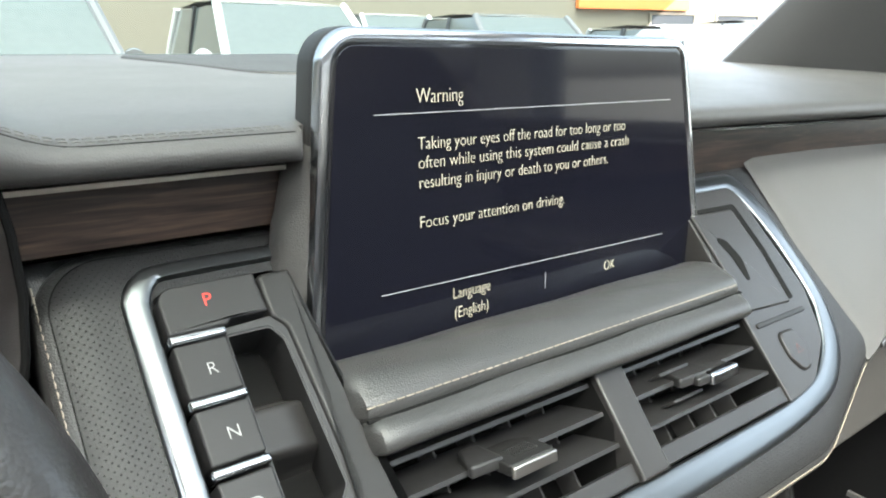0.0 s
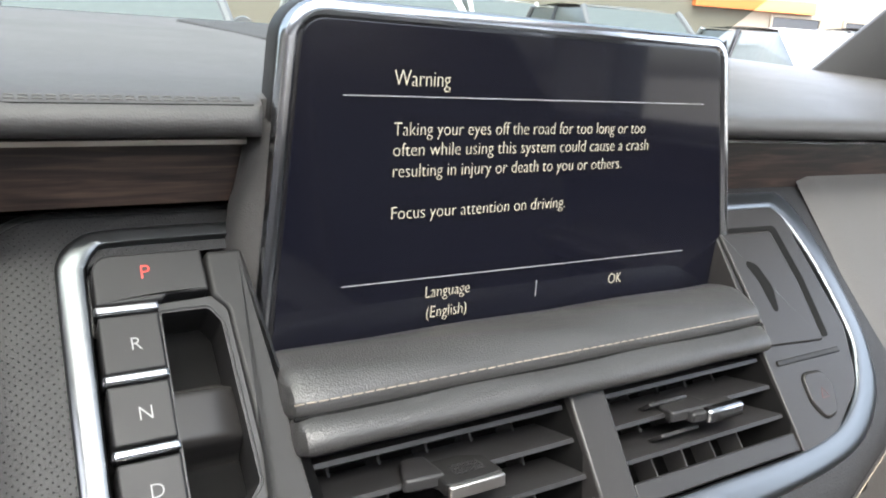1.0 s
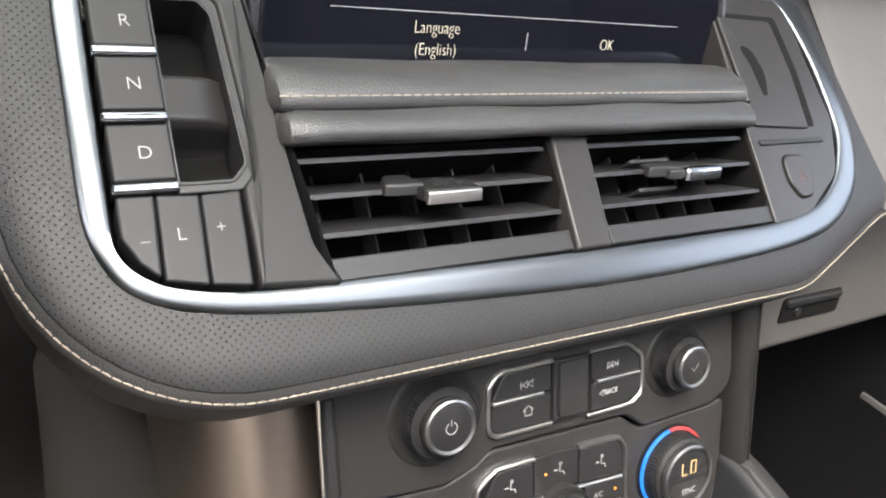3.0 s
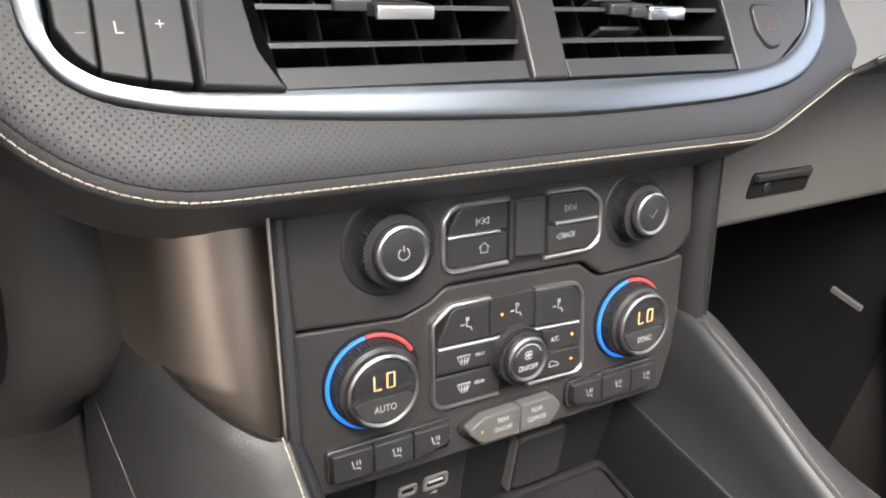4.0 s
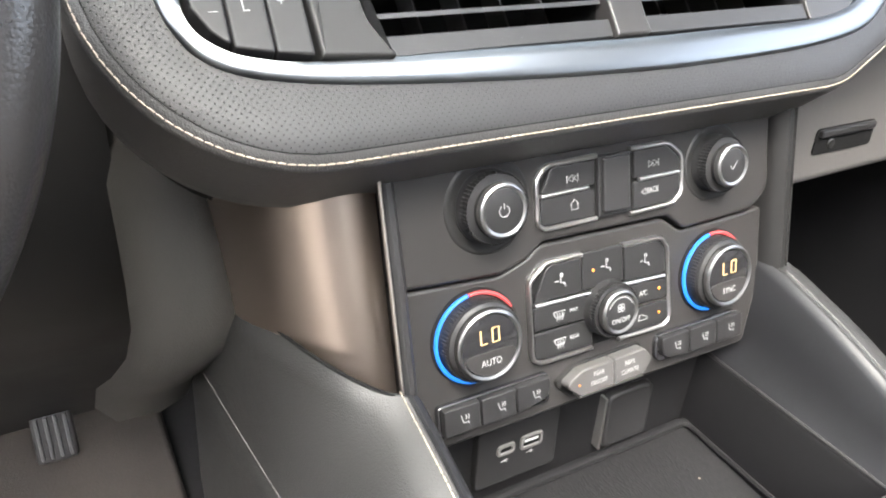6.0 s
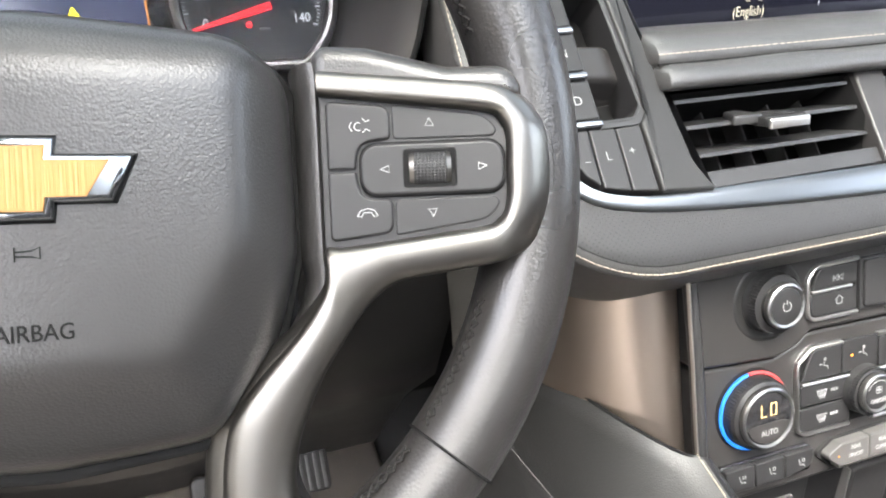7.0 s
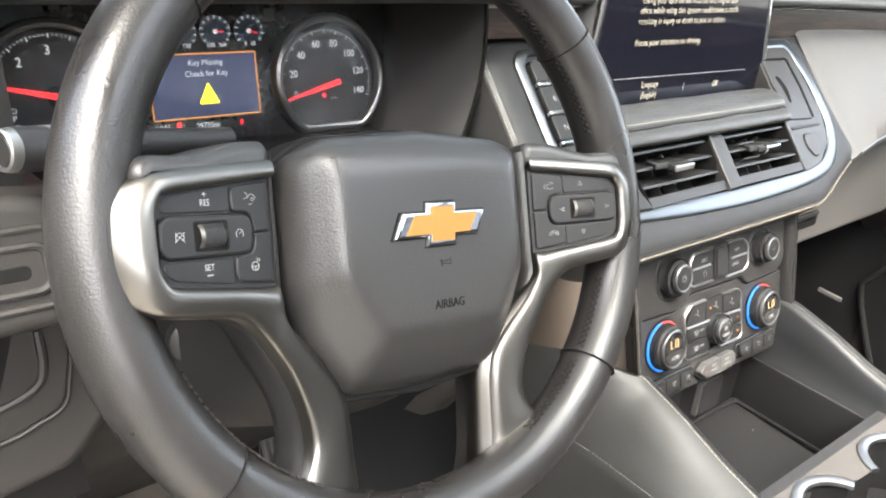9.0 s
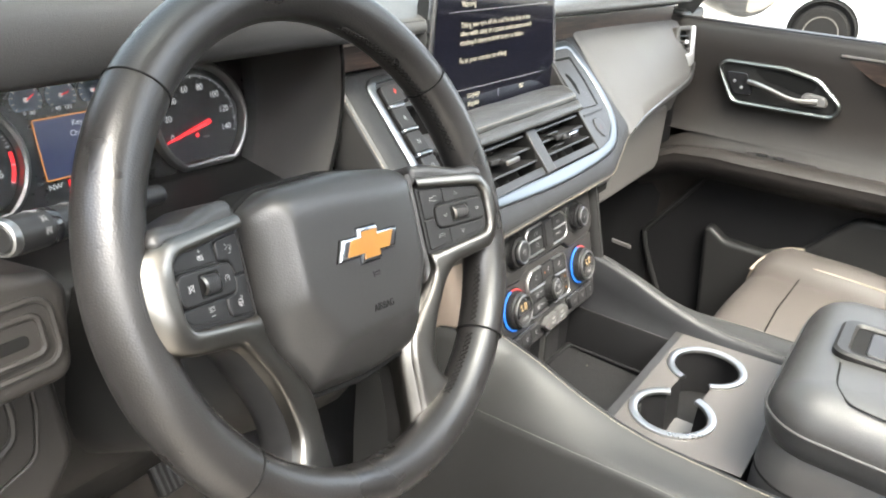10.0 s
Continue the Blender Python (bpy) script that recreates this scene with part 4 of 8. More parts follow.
def dial(x, z, word):
    r = 0.0238
    c = (x, lv(z))
    part("dial_well", lathe([(r * 1.17, -0.006), (r * 1.17, -0.0030), (r * 1.10, -0.0026), (r * 1.0, -0.0034)], 40, c), DEEP, clim)
    bm = sweep([(u, v, -0.0010) for u, v in arc(c[0], c[1], r * 1.075, 100, 262, 30)], oval(0.0011, 0.0012, 8))
    part("cold_ring", bm, BLUE_GLOW, clim, "lit blue ring segment")
    bm = sweep([(u, v, -0.0010) for u, v in arc(c[0], c[1], r * 1.075, 30, 98, 18)], oval(0.0011, 0.0012, 8))
    part("hot_ring", bm, RED_RING, clim, "lit red ring segment")
    k = part("temperature_dial", lathe([(r, -0.005), (r, 0.0), (r * 0.985, 0.002), (r * 0.96, 0.0065), (r * 0.94, 0.0078), (r * 0.86, 0.0090), (r * 0.84, 0.0115)], 56, c), BUTTON, clim, "black dial with chrome ring and lit digits")
    bm = bmesh.new()
    for i in range(72):
        a = 2 * math.pi * i / 72
        ca, sa = math.cos(a), math.sin(a)
        for j in range(3):
            w0 = -0.0005 + j * 0.0024
            sweep([(c[0] + ca * r * 0.988, c[1] + sa * r * 0.988, w0), (c[0] + ca * r * 0.978, c[1] + sa * r * 0.978, w0 + 0.0017)], oval(0.0005, 0.0005, 4), up=(ca, sa, 0), bm=bm)
    part("ribs", bm, BUTTON, k)
    rr = r * 0.84
    part("bright_ring", lathe([(rr, 0.009), (rr + 0.0004, 0.0105), (rr, 0.0125), (rr - 0.0012, 0.0132), (rr - 0.0024, 0.0126), (rr - 0.0024, 0.010)], 56, c), KNOB_RING, k, "chrome ring")
    part("dial_glass", lathe([(rr - 0.0025, 0.009), (rr - 0.0025, 0.0120), (rr - 0.0030, 0.0122)], 56, c), GLOSS, k, "gloss black display face")
    seg = [(u, v) for u, v in arc(c[0], c[1], rr - 0.0032, 198, 342, 18)] + [(c[0] + 0.0135, c[1] - 0.0035), (c[0] + 0.0090, c[1] - 0.0030), (c[0] - 0.0090, c[1] - 0.0030), (c[0] - 0.0135, c[1] - 0.0035)]
    part("lower_key", plate(seg, 0.010, 0.0128, 0.0004, 2), STACK_PANEL, k, "grey push area")
    lettering("mode_text", word, 0.0054, WHITE_PRINT, k, c[0], c[1] - 0.0092, 0.0130, squeeze=0.85)
    strokes("digit", [[(-0.0020, 0.0040), (-0.0020, -0.0040), (0.0018, -0.0040)]], 0.0008, GOLD_DIGITS, k, c[0] - 0.0036, c[1] + 0.0058, 0.0124)
    strokes("digit", [[(-0.0020, 0.0040), (0.0020, 0.0040), (0.0020, -0.0040), (-0.0020, -0.0040), (-0.0020, 0.0040)]], 0.0008, GOLD_DIGITS, k, c[0] + 0.0036, c[1] + 0.0058, 0.0124)


dial(-0.0895, 1.0755, "AUTO")
dial(0.0885, 1.0740, "SYNC")
part("button_bed", plate(rpoly([(-0.0535, lv(1.0980), 0.01), (-0.0535, lv(1.0500), 0.005), (0.0500, lv(1.0490), 0.006), (0.0495, lv(1.1040), 0.010), (-0.0440, lv(1.1060), 0.010)], n=5), -0.006, -0.0022, 0.0004, 2), DEEP, clim)


def low_chrome(pts):
    return part("chrome_frame", sweep([(x, lv(z), -0.0020) for x, z in pts], [(-0.0013, -0.002), (0.0013, -0.002), (0.0012, 0.0010), (0.0004, 0.0020), (-0.0006, 0.0019), (-0.0013, 0.0008)]), SATIN_FRAME, clim, "chrome edging")


low_chrome([(-0.0175, 1.1062), (-0.0420, 1.1064), (-0.0455, 1.1045), (-0.0535, 1.0985), (-0.0545, 1.0950), (-0.0540, 1.0550), (-0.0528, 1.0515), (-0.0490, 1.0492), (-0.0450, 1.0488), (-0.0110, 1.0486)])
low_chrome([(0.0130, 1.1056), (0.0405, 1.1046), (0.0440, 1.1035), (0.0478, 1.0985), (0.0486, 1.0950), (0.0510, 1.0545), (0.0498, 1.0505), (0.0455, 1.0480), (0.0420, 1.0478), (0.0100, 1.0484)])
LK = dict(top=-0.0005)
c1 = keycap(clim, [(-0.0520, 1.0850), (-0.0185, 1.0850), (-0.0185, 1.1050), (-0.0425, 1.1050, 0.006)], **LK)
c2 = keycap(clim, [(-0.0178, 1.0850), (0.0130, 1.0850), (0.0125, 1.1065), (-0.0178, 1.1070)], **LK)
c3 = keycap(clim, [(0.0138, 1.0838), (0.0470, 1.0820), (0.0466, 1.0960, 0.004), (0.0405, 1.1035, 0.004), (0.0138, 1.1042)], **LK)
c4 = keycap(clim, [(-0.0525, 1.0690), (-0.0120, 1.0680), (-0.0105, 1.0815), (-0.0520, 1.0825)], **LK)
c5 = keycap(clim, [(-0.0528, 1.0525), (-0.0470, 1.0505), (-0.0110, 1.0505), (-0.0110, 1.0662), (-0.0528, 1.0670)], **LK)
c6 = keycap(clim, [(0.0180, 1.0668), (0.0486, 1.0660), (0.0478, 1.0790), (0.0190, 1.0800)], **LK)
c7 = keycap(clim, [(0.0150, 1.0500), (0.0460, 1.0500, 0.003), (0.0495, 1.0525), (0.0488, 1.0645), (0.0180, 1.0650)], **LK)
for x0, z0, x1, z1 in ((-0.0515, 1.0838, -0.0110, 1.0828), (0.0130, 1.0822, 0.0460, 1.0806)):
    part("chrome_bar", sweep([(x0, lv(z0), -0.0012), (x1, lv(z1), -0.0012)], oval(0.0012, 0.0018, 8)), SATIN_FRAME, clim, "chrome bar")
for x0, z0, x1, z1 in ((0.0190, 1.0655, 0.0480, 1.0652), (-0.0515, 1.0682, -0.0120, 1.0672)):
    part("divider", sweep([(x0, lv(z0), -0.0022), (x1, lv(z1), -0.0022)], oval(0.0006, 0.0010, 6)), SATIN if x0 > 0 else DEEP, clim)
fan = knob(clim, 0.0000, 1.0715, 0.0166, 0.0115, BUTTON, "fan_knob", ring=KNOB_RING, label="ribbed black fan knob with chrome ring", taper=0.82)
strokes("fan_sign", [arc(0.0011 * math.cos(radians(a)) * 1.3, 0.0011 * math.sin(radians(a)) * 1.3 + 0.0030, 0.0013, 0, 360, 10) for a in (45, 135, 225, 315)], 0.0004, WHITE_PRINT, fan, 0.0, lv(1.0715), 0.0122)
strokes("speed_arc", [arc(0, 0, 0.0095, 155, 25, 16)], 0.0005, WHITE_PRINT, fan, 0.0, lv(1.0715), 0.0122)
lettering("fan_text", "ON/OFF", 0.0046, WHITE_PRINT, fan, 0.0, lv(1.0715) - 0.0048, 0.0122, squeeze=0.82)
for k, x, z in ((c1, -0.0330, 1.0945), (c2, 0.0000, 1.0962), (c3, 0.0300, 1.0930)):
    strokes("airflow_sign", [[(-0.0004, 0.0022), (-0.0004, -0.0010), (0.0022, -0.0014), (0.0030, -0.0036)], arc(0.0002, 0.0036, 0.0009, 0, 360, 8), [(-0.0044, 0.0004), (-0.0018, 0.0004)]], 0.0006, WHITE_PRINT, k, x, lv(z), -0.00035)
for k, x, z, w in ((c4, -0.0350, 1.0750, "MAX"), (c5, -0.0350, 1.0585, "REAR")):
    strokes("demist_sign", [[(-0.0042, 0.0022), (0.0042, 0.0022), (0.0028, -0.0012), (-0.0028, -0.0012), (-0.0042, 0.0022)]] + [[(d, -0.0034), (d + 0.0006, -0.0006), (d, 0.0014)] for d in (-0.0018, 0, 0.0018)], 0.0005, WHITE_PRINT, k, x, lv(z), -0.00035)
    lettering("key_text", w, 0.0031, WHITE_PRINT, k, x + 0.0105, lv(z) + 0.0008, -0.00035, squeeze=0.9)
lettering("key_text", "A/C", 0.0046, WHITE_PRINT, c6, 0.0285, lv(1.0730), -0.00035, squeeze=0.85)
strokes("recirculate_sign", [[(-0.0038, -0.0014), (0.0036, -0.0014), (0.0030, 0.0004), (0.0008, 0.0010), (-0.0006, 0.0022), (-0.0030, 0.0020), (-0.0038, -0.0014)]], 0.0005, WHITE_PRINT, c7, 0.0285, lv(1.0575), -0.00035)
for k, x, z in ((c2, -0.0100, 1.0958), (c6, 0.0415, 1.0735), (c7, 0.0415, 1.0580)):
    part("indicator", lathe([(0.0009, -0.001), (0.0009, 0.0), (0.0006, 0.0003)], 12, (x, lv(z))), AMBER, k, "lit amber indicator", m=pose(0, 0, -0.0002))

# seat heating keys and the two rear climate keys
for x0, x1, n, lab in ((-0.1165, -0.0455, 3, "left"), (0.0405, 0.1125, 3, "right")):
    row = thing("seat_heater_switches", "row of three black heated seat buttons", "switches", LOWER, "heated seat buttons")
    part("bed", plate(rect(x0 - 0.0015, lv(1.0245), x1 + 0.0015, lv(1.0428), 0.006 if x0 > 0 else 0.003), -0.012, 0.0000, 0.0012, 3), GLOSS, row)
    wid = (x1 - x0) / n
    for i in range(n):
        a, b = x0 + wid * i + 0.0005, x0 + wid * (i + 1) - 0.0005
        z0, z1 = 1.0262, 1.0418
        pts = [(a, lv(z0), 0.001), (b, lv(z0), 0.001), (b, lv(z1), 0.001), (a, lv(z1), 0.001)]
        if x0 < 0 and i == n - 1:
            pts[1] = (b, lv(z0 + 0.004), 0.008)
        if x0 > 0 and i == 0:
            pts[0] = (a, lv(z0 + 0.002), 0.008)
        k = part("button", plate(rpoly(pts, n=4), -0.004, 0.0042, 0.0008, 3), BUTTON, row)
        strokes("seat_sign", [[(-0.0020, 0.0030), (-0.0008, -0.0016), (0.0024, -0.0016), (0.0026, -0.0030)], [(0.0006, 0.0030), (0.0012, 0.0016), (0.0006, 0.0002)], [(0.0022, 0.0030), (0.0028, 0.0016), (0.0022, 0.0002)]], 0.0005, WHITE_PRINT, k, (a + b) / 2 + 0.001, lv(1.0340), 0.0043)
rear = thing("rear_climate_switches", "pair of grey rear climate buttons", "switches", LOWER)
part("bed", plate(rpoly([(-0.0410, lv(1.0330), 0.004), (-0.0270, lv(1.0215), 0.003), (0.0265, lv(1.0225), 0.003), (0.0335, lv(1.0330), 0.004), (0.0260, lv(1.0425), 0.004), (-0.0260, lv(1.0410), 0.004)], n=4), -0.014, -0.001, 0.001, 2), PANEL, rear)
for pts, l1, l2, x in ((((-0.0370, 1.0332, 0.003), (-0.0255, 1.0240, 0.001), (-0.0004, 1.0240, 0.001), (-0.0004, 1.0404, 0.001), (-0.0245, 1.0400, 0.003)), "REAR", "ON/OFF", -0.0120), (((0.0004, 1.0240, 0.001), (0.0235, 1.0245, 0.002), (0.0305, 1.0335, 0.004), (0.0240, 1.0412, 0.004), (0.0004, 1.0406, 0.001)), "REAR", "CLIMATE", 0.0120)):
    k = part("button", plate(rpoly([(p[0], lv(p[1]), p[2]) for p in pts], n=4), -0.004, 0.0062, 0.0010, 3), DIM_KEY, rear, "grey rear climate button")
    lettering("key_text", l1, 0.0042, GREY_PRINT, k, x, lv(1.0355), 0.0063, squeeze=0.82)
    lettering("key_text", l2, 0.0042, GREY_PRINT, k, x, lv(1.0300), 0.0063, squeeze=0.82)
    part("chrome_lip", plate(rect(pts[0][0] + 0.011 if x < 0 else pts[0][0], lv(1.0228), pts[2][0] if x < 0 else pts[1][0], lv(1.0243), 0.0004, 2), -0.003, 0.0058, 0.0005, 2), SATIN, k, "satin metal lip")
part("indicator", lathe([(0.0008, 0.005), (0.0008, 0.0062), (0.0005, 0.0065)], 10, (-0.0265, lv(1.0315))), AMBER, rear)

# ---- steering wheel ----
WHEEL = Matrix(((0.99262, 0.10879, 0.05349, -0.4475), (0.00417, 0.41035, -0.91192, 0.1435), (-0.12116, 0.90542, 0.40687, 1.3074), (0, 0, 0, 1)))
wheel = thing("steering_wheel", "worn black leather steering wheel with smoked silver spokes", "steering wheel", WHEEL)
R0 = 0.1715


def rim_at(deg, dr=0.0):
    a = radians(deg)
    y = (R0 + dr) * math.sin(a)
    return ((R0 + dr) * math.cos(a), y * (1.0 if y > 0 else 0.965), -0.0155)


def rim_piece(a0, a1, n, fat=1.0):
    pts = [rim_at(a0 + (a1 - a0) * i / n) for i in range(n + 1)]
    return sweep(pts, oval(0.0172 * fat, 0.0190 * fat, 18))


SEAMS = (40, 140, 222, 320.5)
part("rim_top", rim_piece(40, 140, 36), WHEEL_LEATHER, wheel, "worn glossy leather rim section")
part("rim_left", rim_piece(140, 222, 28, 1.03), WHEEL_LEATHER, wheel)
part("rim_bottom", rim_piece(222, 320.5, 34, 0.98), WHEEL_LEATHER, wheel)
part("rim_right", rim_piece(320.5, 400, 28, 1.03), WHEEL_LEATHER, wheel)
for a in SEAMS:
    pts = [Vector(rim_at(a)), Vector(rim_at(a + 0.5))]
    t = (pts[1] - pts[0]).normalized()
    s = t.cross(Vector((0, 0, 1)))
    ring = [pts[0] + s * (0.0179 * math.cos(2 * math.pi * i / 28)) + Vector((0, 0, 0.0197 * math.sin(2 * math.pi * i / 28))) for i in range(28)]
    part("seam", sweep(ring, oval(0.0006, 0.0006, 6), closed=True, up=t), DEEP, wheel)
# crossed thread along the inner side of the rim
for a0, a1, mat in ((322, 341, LACE), (19, 76, LACE), (203, 240, LACE), (296, 318, LACE)):
    bm = bmesh.new()
    n = int((a1 - a0) * 0.62)
    for i in range(n):
        for s in (-1, 1):
            b0, b1 = a0 + (a1 - a0) * i / n, a0 + (a1 - a0) * (i + 1) / n
            p, q = Vector(rim_at(b0, -0.0172)), Vector(rim_at(b1, -0.0172))
            p.z, q.z = -0.0155 + 0.004 - s * 0.0030, -0.0155 + 0.004 + s * 0.0030
            sweep([p, (p + q) / 2 * 0.998, q], oval(0.0006, 0.0006, 5), bm=bm)
    tagged(part("lacing", bm, mat, wheel), "thread lacing on the rim", kind="stuff")

# airbag cover: a shield with bevelled flanks
shield = rpoly([(-0.0810, 0.034, 0.017), (-0.0820, -0.028, 0.03), (-0.0740, -0.060, 0.02), (-0.0495, -0.093, 0.014), (0.0000, -0.0975, 0.04), (0.0495, -0.093, 0.014), (0.0740, -0.060, 0.02), (0.0820, -0.028, 0.03), (0.0810, 0.034, 0.017), (0.058, 0.046, 0.02), (0.0, 0.0505, 0.06), (-0.058, 0.046, 0.02)], n=6)


def pad_height(u, v):
    """Front of the cover: a flat middle with facets falling away on every side."""
    a, k = abs(u), 0.0013
    falls = (0.95 * (a - 0.0600), 0.78 * ((a - 0.0600) * 0.847 + (-0.024 - v) * 0.532), 0.80 * (-0.0590 - v), 0.55 * (v - 0.031))
    return 0.0050 - 0.6 * u * u - k * math.log(1 + sum(math.exp(max(-40.0, f / k)) for f in falls))


def shield_body():
    bm = bmesh.new()
    ring = [(u, v, 0) for u, v in ccw(shield)]
    o = [(p.x, p.y) for p in spaced(ring + ring[:1], 0.0042)][:-1]
    loops = [[bm.verts.new((u, v, -0.045)) for u, v in o]]
    for d, drop in ((0.0, 0.011), (0.0008, 0.0075), (0.0022, 0.0045), (0.0045, 0.0020), (0.0075, 0.0006), (0.0100, 0.0)):
        loops.append([bm.verts.new((u, v, pad_height(u, v) - drop)) for u, v in inset(o, d + 1e-6)])
    base = inset(o, 0.0100)
    for k in (0.96, 0.92, 0.88, 0.84, 0.80, 0.76, 0.72, 0.68, 0.64, 0.60, 0.55, 0.50, 0.45, 0.40, 0.28, 0.15, 0.05):
        loops.append([bm.verts.new((u * k, -0.022 + (v + 0.022) * k, pad_height(u * k, -0.022 + (v + 0.022) * k))) for u, v in base])
    for a, b in zip(loops, loops[1:]):
        for i in range(len(o)):
            bm.faces.new((a[i - 1], a[i], b[i], b[i - 1]))
    bm.faces.new(loops[-1])
    bm.faces.new(list(reversed(loops[0])))
    return bm


pad = part("airbag_cover", shield_body(), PAD_VINYL, wheel, "pebbled black airbag cover", smooth=80)
part("hub_back", plate(inset(shield, -0.003), -0.06, -0.030, 0.002, 2), DEEP, wheel)
EC = (-0.0015, -0.0028)


def cross(sx, sy):
    """The slanted cross of the badge, as an outline."""
    a, b, c, d = 0.0284 * sx, 0.0095 * sx, 0.0068 * sy, 0.0118 * sy
    s = 0.0032
    up = [(s - a, c), (-b - s * 0.2, c), (-b, d), (b + s * 0.4, d), (b + s * 0.2, c), (a + s, c)]
    dn = [(a - s, -c), (b + s * 0.2, -c), (b, -d), (-b - s * 0.4, -d), (-b - s * 0.2, -c), (-a - s, -c)]
    return [(EC[0] + u, EC[1] + v) for u, v in up + dn]


part("emblem_recess", plate(cross(1.035, 1.07), 0.0, 0.0052, 0.0003, 1), DEEP, wheel)
emb = part("emblem", plate(cross(1.0, 1.0), 0.002, 0.0080, 0.0020, 3), EMBLEM_CHROME, wheel, "gold and chrome slanted cross badge")
part("emblem_inlay", plate(cross(0.76, 0.78), 0.004, 0.0085, 0.0002, 1), GOLD, emb, "ribbed gold inlay")
# letters moulded in the cover's vinyl; black stands for their shadows
lettering("moulded_text_shade", "AIRBAG", 0.0069, DEEP, pad, 0.0015, -0.0465, 0.0047, squeeze=0.86, thick=0.0007)
strokes("horn_sign", [[(-0.0030, 0.0020), (-0.0030, -0.0020)], [(-0.0030, 0.0006), (0.0014, 0.0009), (0.0034, 0.0019), (0.0034, -0.0014), (0.0014, -0.0008), (-0.0030, -0.0006)]], 0.00045, DEEP, pad, 0.0005, -0.0238, 0.0053)


def mirror_pts(pts, s):
    return [(p[0] * s, *p[1:]) for p in pts]


TRIM_OUT = [(0.0868, 0.0352), (0.1200, 0.0320), (0.1480, 0.0288), (0.1620, 0.0238), (0.1690, 0.0150), (0.1706, 0.0020), (0.1696, -0.0120), (0.1640, -0.0265), (0.1500, -0.0335), (0.1300, -0.0368), (0.1130, -0.0392), (0.1040, -0.0450), (0.0980, -0.0525), (0.0925, -0.0620), (0.0868, -0.0725), (0.0815, -0.0870), (0.0780, -0.0980), (0.0765, -0.1085), (0.0775, -0.1165), (0.0815, -0.1245), (0.0880, -0.1335), (0.0830, -0.1480)]
TRIM_OUT = [(u - 0.0045 * max(0.0, min(1.0, (-0.04 - v) / 0.045)), v) for u, v in TRIM_OUT]
TRIM_IN = [(0.0868, 0.0262), (0.1200, 0.0222), (0.1495, 0.0188), (0.1535, 0.0160), (0.1556, 0.0110), (0.1555, 0.0000), (0.1550, -0.0130), (0.1520, -0.0190), (0.1470, -0.0210), (0.1280, -0.0230), (0.1060, -0.0253), (0.0930, -0.0266), (0.0868, -0.0272), (0.0863, -0.0390), (0.0815, -0.0535), (0.0720, -0.0715), (0.0650, -0.0840), (0.0615, -0.0980), (0.0605, -0.1100), (0.0598, -0.1240), (0.0590, -0.1360), (0.0580, -0.1500)]
TRIM_IN = [(u - 0.0045 * max(0.0, min(1.0, (-0.04 - v) / 0.045)) - 0.0038 * max(0.0, min(1.0, (u - 0.12) / 0.03)), v) for u, v in TRIM_IN]
TRIM_IN = [(u - 0.0090 * max(0.0, min(1.0, (-0.045 - v) / 0.03)), v) for u, v in TRIM_IN]
POD = [(0.0868, 0.0272, 0.001), (0.1470, 0.0198, 0.008), (0.1525, 0.0120, 0.007), (0.1520, -0.0155, 0.007), (0.1450, -0.0218, 0.008), (0.0868, -0.0280, 0.001)]


